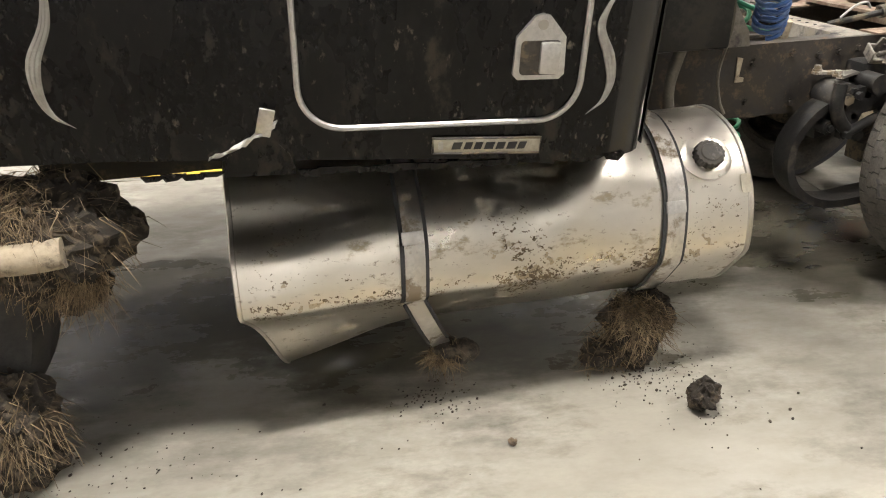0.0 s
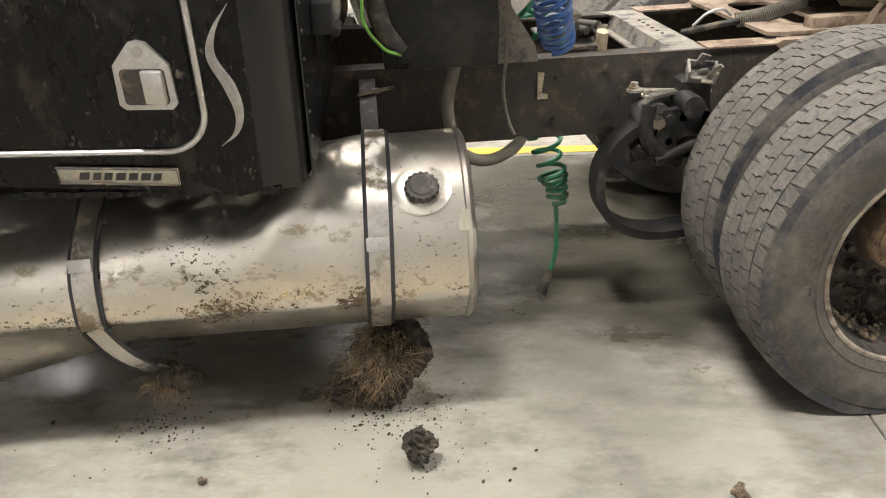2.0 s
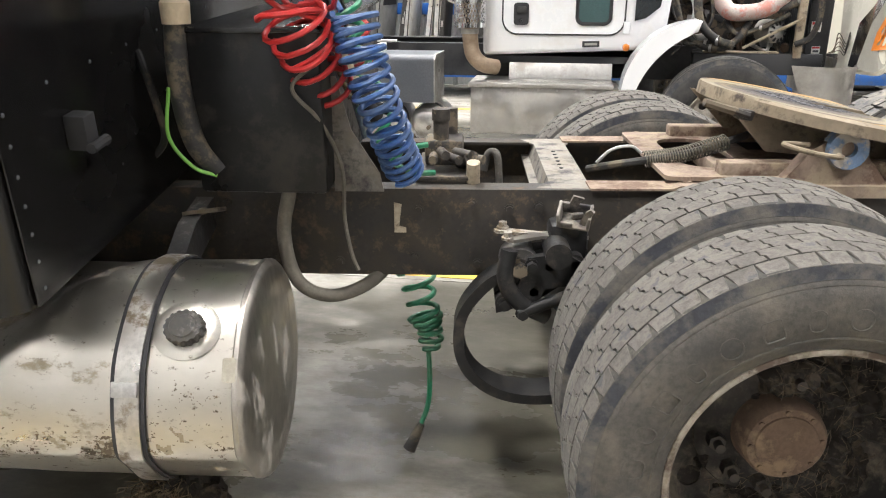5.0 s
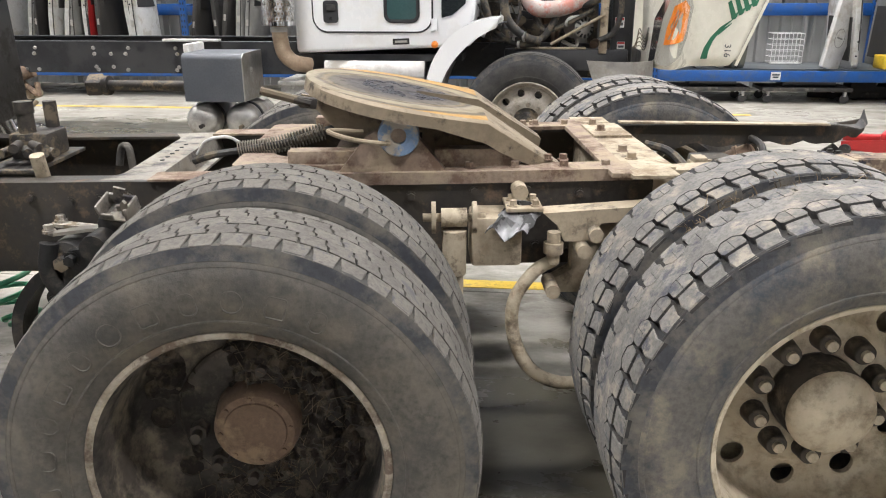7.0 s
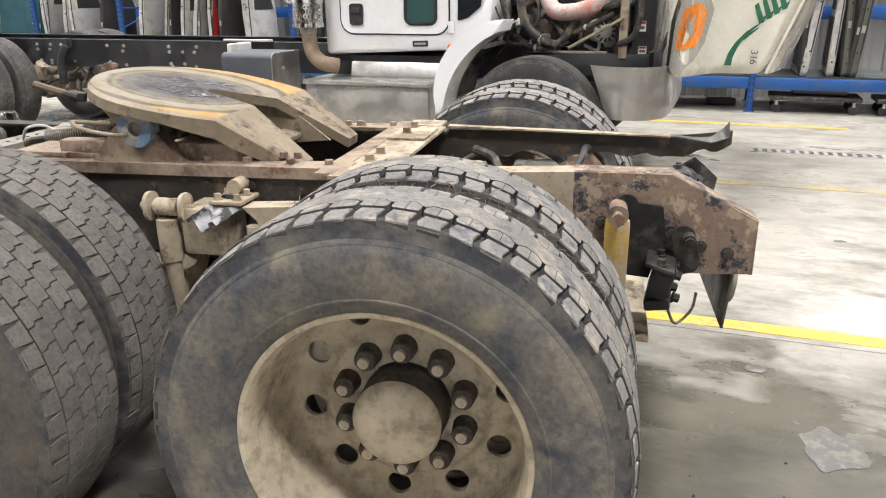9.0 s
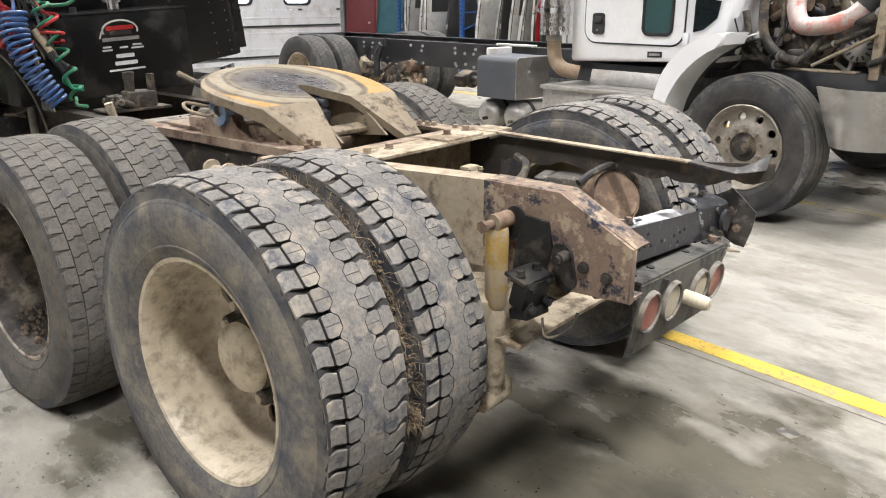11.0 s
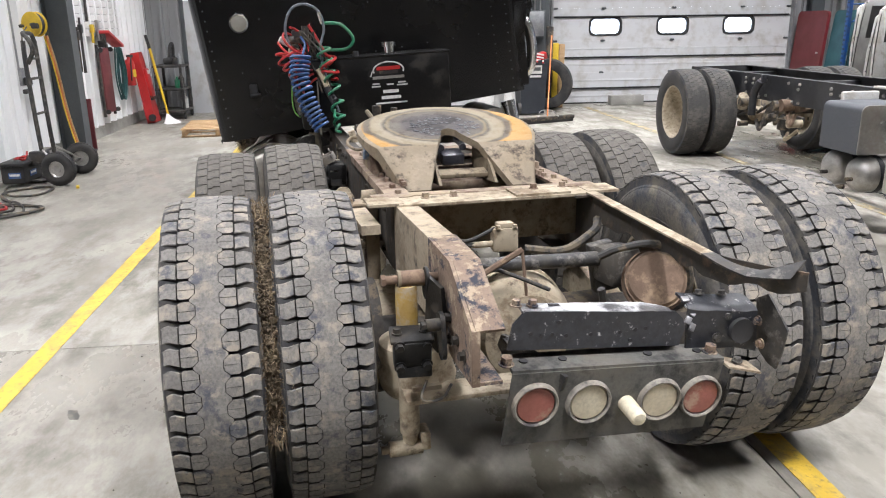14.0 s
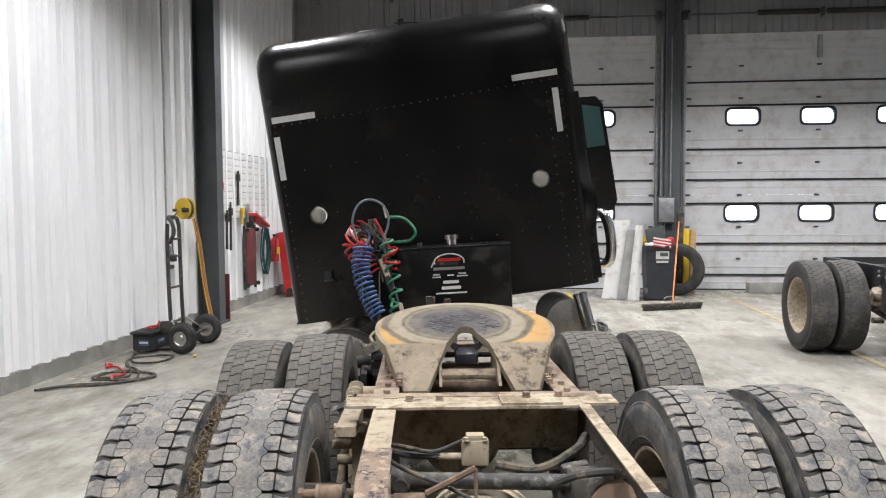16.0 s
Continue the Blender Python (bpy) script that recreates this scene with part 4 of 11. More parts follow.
def disc_mesh(name, material, nholes=10, rh=0.234, rr=0.029):
    """Dished dual wheel, outboard side towards local -y: deep barrel, flat disc with hand holes."""
    bm = BM()
    lathe(bm, [(0.314, -0.106), (0.318, -0.114), (0.312, -0.121), (0.302, -0.118), (0.297, -0.108), (0.292, -0.09), (0.289, -0.03), (0.287, 0.045), (0.284, 0.075), (0.276, 0.097), (0.262, 0.110), (0.24, 0.114), (0.202, 0.112), (0.193, 0.108), (0.187, 0.099), (0.178, 0.095), (0.105, 0.094),
               (0.105, 0.107), (0.18, 0.108), (0.2, 0.125), (0.262, 0.124), (0.287, 0.105), (0.295, 0.075), (0.298, 0.0), (0.302, -0.09)], 80, close=True)
    me = to_mesh(name, bm, material)
    cb = BM()
    for k in range(nholes):
        a = 2 * math.pi * (k + 0.3) / nholes
        cyl(cb, rr, 0.12, 20, T(rh * math.cos(a), 0.115, rh * math.sin(a), 90, 0, 0))
    return cut_holes(me, cb, material)


TY_LUG = tyre_mesh("tyre", "lug")
TY_WORN = tyre_mesh("tyre", "worn", R=0.508, side=M_SIDEF)
TY_FLAT = tyre_mesh("tyre", "worn", R=0.508, flat=0.468, side=M_SIDEF)
TY_DARK = tyre_mesh("tyre", "worn", R=0.508, side=M_CLEANRUB)
TY_DARK[1].materials[0] = M_CLEANTREAD
TY_RIB = tyre_mesh("tyre", "rib", side=M_CLEANRUB)
DISC_TAN = disc_mesh("wheel", M_RIM)
DISC_RUST = disc_mesh("wheel", M_RIMR)
bm = BM()
cyl(bm, 0.013, 0.016, 12, T(0, 0.049, 0, 90, 0, 0))
NUT = to_mesh("lug_nut", bm, M_RIM)
bm = BM()
cyl(bm, 0.021, 0.032, 6, T(0, 0.08, 0, 90, 0, 0))
cyl(bm, 0.012, 0.05, 10, T(0, 0.066, 0, 90, 0, 0))
NUT_D = to_mesh("lug_nut", bm, M_RIMR)
bm = BM()
lathe(bm, [(0.0, 0.052), (0.022, 0.052), (0.025, 0.055), (0.029, 0.094), (0.0, 0.094)], 18)
SOCK = to_mesh("stud_socket", bm, M_RIMR)


def put_tyre(w, pair, label, m=None):
    """The casing and its tread, both on the wheel."""
    t_ = part("tyre", pair[0], None, w, label, m)
    tagged(part("tread", pair[1], None, w, "dusty rubber tread blocks", m), kind="stuff")
    return t_


def sidewall_marks(parent, n=7):
    """Raised worn bars where the maker's lettering stands."""
    widths = [0.022, 0.036, 0.028, 0.034, 0.024, 0.036, 0.032, 0.026, 0.034, 0.03, 0.024, 0.034][:n]
    for k in range(n):
        a = radians(194 - k * 12.4)
        bm = BM()
        w = widths[k]
        o = rounded(w * 1.25, 0.045, min(w * 0.6, 0.006 + 0.007 * (k % 3)), 4)
        tube(bm, [(px, 0.0, pz) for px, pz in o + o[:1]], 0.0022, 6, cap=False)
        part("raised_mark", bm, M_SIDEF, parent, "worn raised bar on the sidewall", T(0.387 * math.cos(a), -0.1405, 0.387 * math.sin(a), 0, 90 - math.degrees(a), 0))


def dual_outer(truck, x, y, z, tyre, disc, nut, kind, spin=0, far=False, mud=True):
    """An outer dual wheel with hub and nuts, as part of a truck."""
    w = part("wheel", disc, None, truck, "deep dished steel wheel", T(x, y, z, 0, spin, 180 if far else 0))
    put_tyre(w, tyre, "dust-caked block tread truck tyre" if tyre is not TY_FLAT else "deflated dusty truck tyre with worn tread", T(0, 0, 0, 0, -spin, 0) if tyre is TY_FLAT else None)
    if kind == "rust":
        part("rim_lip", lathe(BM(), [(0.300, -0.119), (0.306, -0.124), (0.315, -0.123), (0.319, -0.115), (0.312, -0.112)], 80, close=True), M_RIMLIP, w, "bright worn rim lip")
    if kind == "tan":
        part("hub", lathe(BM(), [(0.0, 0.006), (0.097, 0.006), (0.1, 0.01), (0.102, 0.094), (0.0, 0.096)], 40), M_RIMR, w, "dark greasy hub barrel")
        part("hub_cap", lathe(BM(), [(0.0, -0.026), (0.05, -0.024), (0.08, -0.018), (0.094, -0.009), (0.1, 0.003), (0.1, 0.012), (0.0, 0.012)], 40), M_RIM, w, "tan painted domed hub cap")
        for k in range(10):
            a = 2 * math.pi * (k + 0.5) / 10
            part("stud_socket", SOCK, None, w, "", T(0.143 * math.cos(a), 0, 0.143 * math.sin(a)))
            part("lug_nut", NUT, None, w, "", T(0.143 * math.cos(a), 0, 0.143 * math.sin(a)))
    else:
        bm = BM()
        lathe(bm, [(0.0, 0.028), (0.07, 0.026), (0.072, 0.03), (0.088, 0.031), (0.095, 0.038), (0.098, 0.06), (0.104, 0.096), (0.0, 0.096)], 40)
        hub = part("hub", bm, M_RUSTHUB, w, "flat rust brown hub flange")
        bm = BM()
        for k in range(8):
            a = 2 * math.pi * (k + 0.3) / 8
            cyl(bm, 0.006, 0.006, 8, T(0.080 * math.cos(a), 0.029, 0.080 * math.sin(a), 90, 0, 0))
        tagged(part("flange_bolts", bm, M_RUSTHUB, w), kind="stuff")
        for k in range(10):
            a = 2 * math.pi * (k + 0.5) / 10
            if not mud or k in (2, 5, 6, 7):
                part("lug_nut", NUT_D, None, w, "", T(0.143 * math.cos(a), 0, 0.143 * math.sin(a)))
        if mud:
            # lumps of mud and grass caked on the disc and along the barrel
            bm = BM()

            def caked(s, t):
                a, r = 2 * math.pi * s, 0.10 + 0.18 * t
                surf = 0.112 if r > 0.19 else 0.095
                p = Vector((r * math.cos(a), r * math.sin(a), 0.0))
                f = noise.noise(p * 9 + Vector((x, 2, 0))) + 0.6 * noise.noise(p * 24) + 0.35 * noise.noise(p * 60) + 0.35 * math.cos(a - 0.7)
                return (r * math.cos(a), surf + 0.006 - 0.055 * max(0.0, f) ** 0.8, r * math.sin(a))

            sheet(bm, caked, 200, 40)
            part("caked_mud", bm, M_MUD, w, "dark mud caked inside the wheel")
            rg = random.Random(int(x * 100) + 50)
            bm = BM()
            for k in range(420):
                a, r = rg.uniform(-2.3, 2.0) if k % 3 else rg.uniform(-2.2, -0.9), rg.uniform(0.11, 0.27)
                r = r if k % 3 else 0.275
                p = Vector((r * math.cos(a), rg.uniform(0.05, 0.09) if k % 3 else rg.uniform(-0.07, 0.08), r * math.sin(a)))
                if k % 3 == 0:
                    q = rg.uniform(0.004, 0.013)
                    bmesh.ops.create_icosphere(bm, subdivisions=1, radius=1.0, matrix=Matrix.Translation(p) @ T(0, 0, 0, rg.uniform(0, 90), rg.uniform(0, 90), 0) @ Matrix.Diagonal((q, q * 0.8, q * 0.6, 1)))
                else:
                    d = Vector((rg.gauss(0, 1), rg.gauss(-0.3, 0.4), rg.gauss(-0.2, 1))).normalized() * rg.uniform(0.015, 0.045)
                    tube(bm, [p, p + d * 0.5 + Vector((0, -0.004, 0.003)), p + d], 0.0009, 3, cap=False)
            tagged(part("crumbled_mud", bm, M_MUDL, w, "dry crumbs and stalks in the wheel"), kind="stuff")
    return w


def dual_inner(truck, x, y, z, tyre, disc, far=False):
    w = part("wheel", disc, None, truck, "dusty steel inner dual wheel", T(x, y, z, 0, 17, 0 if far else 180))
    put_tyre(w, tyre, "dust-caked block tread truck tyre")
    return w


# ---- the wrecked truck ----
wt = thing("semi_truck", "wrecked black semi truck with leaning cab and mud-caked chassis", "truck")
AZR, AZF = 0.525, 0.505
sidewall_host = dual_outer(wt, -1.315, -1.055, AZF - 0.03, TY_FLAT, DISC_RUST, NUT_D, "rust", 8)
dual_inner(wt, -1.315, -0.745, AZF, TY_WORN, DISC_RUST)
dual_outer(wt, -0.03, -1.07, AZR, TY_LUG, DISC_TAN, NUT, "tan", 0)
dual_inner(wt, -0.03, -0.755, AZR, TY_LUG, DISC_TAN)
dual_outer(wt, -1.315, 0.90, AZF, TY_WORN, DISC_RUST, NUT_D, "rust", 11, True, False)
dual_inner(wt, -1.315, 0.575, AZF, TY_WORN, DISC_RUST, True)
dual_outer(wt, 0.0, 0.95, AZR, TY_LUG, DISC_TAN, NUT, "tan", 5, True)
dual_inner(wt, 0.0, 0.625, AZR, TY_LUG, DISC_TAN, True)
sidewall_marks([c for c in sidewall_host.children if c.name.startswith("tyre")][0], 11)
for o in list(sidewall_host.children_recursive):
    if o.name.startswith("raised_mark"):
        o.parent = sidewall_host

# frame rails: C channels open inwards
RT = [(-4.6, 0.905), (-1.6, 0.91), (-0.4, 0.92), (0.3, 0.955), (1.0, 0.96)]


def rail_z(x):
    for (xa, za), (xb, zb) in zip(RT, RT[1:]):
        if x <= xb:
            return za + (zb - za) * (x - xa) / (xb - xa)
    return RT[-1][1]


YN, YF, RD = -0.432, 0.335, 0.262
bm = BM()


def channel(bm, xs, yo, inward, z_of, depth, fl=0.08, t=0.009):
    """A C channel along x with its web at yo and flanges reaching inwards."""
    sec = [(0, 0), (fl, 0), (fl, -t), (t, -t), (t, -depth + t), (fl, -depth + t), (fl, -depth), (0, -depth)]
    rings = [[bm.verts.new((x, yo + inward * a, z_of(x) + b)) for a, b in sec] for x in xs]
    n = len(sec)
    for A, B in zip(rings, rings[1:]):
        for k in range(n):
            bm.faces.new((A[k], A[(k + 1) % n], B[(k + 1) % n], B[k]))
    bm.faces.new(rings[0])
    bm.faces.new(rings[-1][::-1])


channel(bm, [-4.6, -3.0, -1.6, -0.8, -0.4, -0.28], YN, 1, rail_z, RD)
part("frame_rail", bm, M_FRAME, wt, "dusty black steel channel frame rail")
# rear end of the near rail: tan caked web, then a rusty chamfered end
bm = BM()
channel(bm, [-0.28, 0.0, 0.30], YN, 1, rail_z, RD)
part("frame_rail", bm, M_FTAN, wt, "mud-caked tan rear frame rail")
bm = BM()
zt, zb = rail_z(0.55), 0.695
prism(bm, [(0.30, rail_z(0.30)), (0.555, zt), (0.778, 0.842), (0.778, zb), (0.60, zb - 0.008), (0.30, rail_z(0.30) - RD)], 0.01, T(0, YN + 0.005, 0))
re_ = part("rail_end", bm, M_FRUST, wt, "rusty chipped chamfered rail end")
part("top_flange", box(BM(), 0.255, 0.075, 0.009, T(0.427, YN + 0.048, zt - 0.0045)), M_FRUST, re_)
part("end_flange", box(BM(), 0.252, 0.075, 0.009, T(0.666, YN + 0.048, zt - 0.06, 0, 26.8, 0)), M_FRUST, re_)
part("bottom_flange", box(BM(), 0.47, 0.07, 0.009, T(0.54, YN + 0.046, zb + 0.003)), M_FRUST, re_)
part("end_lip", box(BM(), 0.009, 0.022, 0.15, T(0.775, YN + 0.011, 0.768), 0.002), M_FRUST, re_)
# far rail, its rear flange bent outwards
bm = BM()
channel(bm, [-4.6, -3.0, -1.6, -0.8, -0.2], YF, -1, rail_z, RD)
part("frame_rail", bm, M_FRAME, wt, "dusty black steel channel frame rail")
bm = BM()


def bent(s, t):
    x = -0.2 + s * 1.06
    k = max(0.0, (s - 0.78) / 0.22)
    return (x - 0.05 * k * k, YF - 0.04 * (1 - t) + 0.13 * k ** 1.6, rail_z(0.5) - 0.02 * s - 0.012 - 0.045 * k + 0.05 * k * k * t + 0.03 * max(0, s - 0.9) / 0.1)


sheet(bm, bent, 40, 3, 0.006)
for f in bm.faces:
    f.material_index = 1 if f.calc_center_median().x > 0.60 else 0
part("rail_flange", bm, [M_CREAM, M_BLKST], wt, "torn cream dusted rail flange with a bent tip")
bm = BM()


def bent_web(s, t):
    x = -0.2 + s * 1.02
    k = max(0.0, (s - 0.74) / 0.26)
    tear = 0.05 * abs(noise.noise((s * 9, 0.3, 2.0)))
    return (x, YF - 0.003 + 0.14 * k ** 1.6, rail_z(0.5) - 0.03 - t * (0.075 - 0.02 * s + tear - 0.01 * k))


sheet(bm, bent_web, 40, 4, 0.007)
part("rail_web", bm, M_FRAME, wt, "torn dark rail web")

# rivet and bolt heads on the near rail
bm = BM()
rg = random.Random(5)
for x in [-2.75, -2.62, -2.42, -2.19, -2.02, -1.94, -1.86, -1.78, -0.95, -0.78, -0.62, -0.5]:
    for dz in (-0.05, -0.215):
        if rg.random() < 0.85:
            bolt(bm, T(x + rg.uniform(-0.02, 0.02), YN, rail_z(x) + dz + rg.uniform(-0.012, 0.012), 90, 0, 0), 0.011, 0.01)
for x, z in ((0.38, 0.82), (0.56, 0.80), (0.64, 0.765), (0.71, 0.75), (0.56, 0.735), (0.35, 0.76)):
    bolt(bm, T(x, YN, z, 90, 0, 0), 0.013, 0.012)
tagged(part("rail_bolts", bm, M_FRAME, wt), kind="stuff")
part("rail_tag", prism(BM(), [(-0.012, -0.035), (0.022, -0.035), (0.022, -0.02), (0.002, -0.015), (0.01, 0.05), (-0.012, 0.055)], 0.004, T(-2.245, YN - 0.004, 0.815)), M_CREAM, wt, "small cream tag on the rail")

# crossmembers
bm = BM()
W_ = YF - YN - 0.03
prism(bm, [(-0.095, -0.03), (-0.06, -0.03), (-0.05, 0.026), (0.05, 0.026), (0.06, -0.03), (0.095, -0.03), (0.095, -0.022), (0.068, -0.022), (0.056, 0.036), (-0.056, 0.036), (-0.068, -0.022), (-0.095, -0.022)], W_, T(-1.75, (YN + YF) / 2, rail_z(-1.75) - 0.035))
for ye, rx in ((YF - 0.02, 90), (YN + 0.02, -90)):
    prism(bm, [(-0.052, 0.10), (0.052, 0.10), (0.10, 0.0), (-0.10, 0.0)], 0.006, T(-1.75, ye, rail_z(-1.75) - 0.003, rx, 0, 0))
cm = part("crossmember", bm, M_XM, wt, "dusty tan pressed crossmember")
bm = BM()
for k in range(6):
    cyl(bm, 0.007, 0.004, 10, T(-1.75, -0.16 + k * 0.05, rail_z(-1.75) + 0.0015))
tagged(part("holes", bm, M_RUBSEAL, cm), kind="stuff")

# front mounting plate with an oval opening
bm = BM()
o = rounded(0.36, 0.70, 0.03, 4)
i = rounded(0.19, 0.46, 0.094, 7)
n = len(o)
step = len(i) / n
zp = rail_z(-0.9) + 0.022
top_o = [bm.verts.new((x, y, 0.006)) for x, y in o]
bot_o = [bm.verts.new((x, y, -0.006)) for x, y in o]
i2 = [i[int(k * step) % len(i)] for k in range(n)]
top_i = [bm.verts.new((x, y, 0.006)) for x, y in i2]
bot_i = [bm.verts.new((x, y, -0.006)) for x, y in i2]
for k in range(n):
    q = (k + 1) % n
    bm.faces.new((top_o[k], top_o[q], top_i[q], top_i[k]))
    bm.faces.new((bot_o[q], bot_o[k], bot_i[k], bot_i[q]))
    bm.faces.new((bot_o[k], bot_o[q], top_o[q], top_o[k]))
    bm.faces.new((bot_i[q], bot_i[k], top_i[k], top_i[q]))
bmesh.ops.transform(bm, matrix=T(-1.30, (YN + YF) / 2, zp), verts=bm.verts)
part("mounting_plate", bm, M_BROWN, wt, "rusty brown plate with an oval opening")

# fifth wheel mounting angles, cross bars and bolts
for yy, s in ((YN, 1), (YF, -1)):
    bm = BM()
    sec = [(-0.012, -0.022), (-0.012, 0.012), (0.085, 0.012), (0.085, 0.0), (0.0, 0.0), (0.0, -0.022)]
    rings = [[bm.verts.new((x, yy + s * a, rail_z(x) + 0.004 + (b if x > -1.46 else 0.004 if b > 0 else -0.002))) for a, b in sec] for x in (-1.70, -1.47, -1.45, -0.9, -0.34)]
    for A, B in zip(rings, rings[1:]):
        for k in range(6):
            bm.faces.new((A[k], A[(k + 1) % 6], B[(k + 1) % 6], B[k]))
    bm.faces.new(rings[0])
    bm.faces.new(rings[-1])
    an = part("mounting_angle", bm, M_BROWN, wt, "rusty brown angle iron bolted on the rail")
    for x in (-1.42, -1.28, -1.1, -0.97, -0.80, -0.67, -0.53, -0.41):
        part("bolt", bolt(BM(), T(x, yy + s * 0.04, rail_z(x) + 0.016), 0.013, 0.014), M_BROWN, an)
    for x in (-1.2, -0.78):
        part("shim_block", box(BM(), 0.24, 0.06, 0.055, T(x, yy + s * 0.085, rail_z(x) + 0.04), 0.006), M_BROWN, an)
    for k in range(4):
        part("bolt", bolt(BM(), T(-0.66 + k * 0.045, yy + s * 0.085, rail_z(-0.6) + 0.026), 0.012, 0.014), M_BROWN, an)
bm = BM()
box(bm, 0.06, YF - YN + 0.14, 0.014, T(-0.385, (YN + YF) / 2, rail_z(-0.4) + 0.012), 0.002)
part("cross_bar", bm, M_BROWN, wt, "flat rusty cross bar")
bm = BM()
box(bm, 0.15, YF - YN - 0.02, 0.010, T(-0.29, (YN + YF) / 2, rail_z(-0.3) + 0.006))
box(bm, 0.13, 0.22, 0.008, T(-0.29, YF - 0.2, rail_z(-0.3) + 0.016))
box(bm, 0.010, YF - YN - 0.02, 0.19, T(-0.36, (YN + YF) / 2, rail_z(-0.3) - 0.09))
cp = part("cross_plate", bm, M_CREAM, wt, "cream dusted cross plate with bolts")
for x, y in ((-0.313, -0.305), (-0.313, -0.195), (-0.312, 0.125), (-0.315, 0.245)):
    part("bolt", bolt(BM(), T(x, y, rail_z(-0.3) + (0.02 if y > 0.05 else 0.011)), 0.014, 0.016), M_BROWN, cp)
for yy in (YN - 0.035, YF + 0.05):
    part("gusset_plate", box(BM(), 0.13, 0.13, 0.010, T(-0.30, yy, rail_z(-0.3) + 0.0085)), M_CREAM, cp)

# rear crossmember and lamp bar
RC = T(0.69, -0.05, 0.772, -5, 0, 0)
bm = BM()
prism(bm, [(-0.26, -0.05), (0.24, -0.05), (0.252, 0.0), (0.24, 0.03), (0.215, 0.05), (-0.22, 0.056), (-0.25, 0.02)], 0.008, RC @ T(0, 0, 0, 0, 0, 90))
rc = part("rear_crossmember", bm, M_RCM, wt, "blue-black pressed rear crossmember with a row of holes")
part("top_flange", sheet(BM(), lambda a, b: RC @ Vector((0.004 - 0.075 * b, -0.225 + 0.44 * a, 0.052 + 0.006 * math.sin(math.pi * b) - 0.012 * max(0, a - 0.85) / 0.15 + 0.002 * noise.noise((a * 14, b * 3, 1)))), 24, 6, 0.007), M_SCUFF, rc, "whitish worn top edge")
part("bottom_flange", box(BM(), 0.07, 0.48, 0.008, RC @ T(-0.033, -0.01, -0.048)), M_BLKST, rc)
bm = BM()
for y, z in ((-0.2, -0.005), (-0.17, -0.012), (-0.14, -0.008), (-0.1, -0.012), (-0.03, -0.01), (0.055, -0.006), (0.10, 0.0), (0.13, 0.004), (0.09, -0.03), (-0.125, 0.025)):
    cyl(bm, 0.0055, 0.003, 10, RC @ T(0.005, y, z, 0, 90, 0))
tagged(part("holes", bm, M_RUBSEAL, rc), kind="stuff")
for y in (-0.235, -0.19):
    part("bolt", bolt(BM(), RC @ T(-0.03, y, 0.06), 0.012, 0.014), M_FRUST, rc)
part("slot", box(BM(), 0.012, 0.03, 0.002, RC @ T(-0.03, -0.13, 0.0625)), M_RUBSEAL, rc)
bm = BM()
tl = T(0.742, -0.02, 0.583, -3.6, 6, 0)
prism(bm, [(-0.315, -0.11), (0.285, -0.105), (0.305, 0.105), (-0.305, 0.105)], 0.007, tl @ T(0, 0, 0, 0, 0, 90))
box(bm, 0.10, 0.61, 0.007, tl @ T(-0.05, 0.0, 0.106, 0, -4, 0))
lb = part("lamp_bar", bm, M_LBAR, wt, "bent black lamp bar hanging under the chassis")
for y, z, mm, lab in ((-0.235, 0.012, M_LENSR, "dusty red tail lamp"), (-0.085, 0.009, M_LENSD, "dusty white reverse lamp"), (0.125, 0.0, M_LENSD, "dusty white reverse lamp"), (0.25, 0.0, M_LENSR, "dusty red tail lamp")):
    lm = part("tail_lamp", lathe(BM(), [(0.0, 0.010), (0.050, 0.008), (0.055, 0.0), (0.0, -0.004)], 32, tl @ T(0.004, y, z, 0, 0, -90)), mm, lb, lab)
    part("grommet", lathe(BM(), [(0.0545, 0.0), (0.055, 0.013), (0.059, 0.016), (0.063, 0.012), (0.065, 0.0)], 32, tl @ T(0.003, y, z, 0, 0, -90)), M_XM, lb)
part("plate_lamp", lathe(BM(), [(0.0, 0.085), (0.017, 0.082), (0.022, 0.074), (0.023, 0.0), (0.0, 0.0)], 20, tl @ T(0.003, 0.028, -0.005, 0, 0, -90)), M_LENSD, lb, "stubby cream plate lamp")
for x, y in ((-0.05, -0.26), (-0.05, -0.15), (-0.05, 0.1), (-0.05, 0.25)):
    part("hole", cyl(BM(), 0.012, 0.004, 14, tl @ T(x, y, 0.112)), M_RUBSEAL, lb)
part("bolt", bolt(BM(), tl @ T(-0.04, -0.31, 0.11), 0.016, 0.02), M_FRUST, lb)
part("bolt", bolt(BM(), tl @ T(-0.04, 0.285, 0.11), 0.016, 0.02), M_FRUST, lb)
# right corner gusset: upright plate with a big hole, rolled top and a bent rusty side plate
def gusset_face(s, t):
    """Upright plate with its top rolled forwards; its lower corner is torn away."""
    y = 0.215 + 0.205 * s
    z0 = 0.665 + 0.02 * math.sin(2.6 * s) - 0.012 * s
    z1 = 0.805 - 0.02 * s
    k = max(0.0, t - 0.72) / 0.28
    return (0.684 - 0.075 * k + 0.02 * s - 0.006 * math.sin(5 * s + 3 * t), y, z0 + (z1 - z0) * min(t / 0.72, 1.0) + 0.02 * math.sin(1.5 * k) + 0.004 * noise.noise((s * 5, t * 5, 2)))


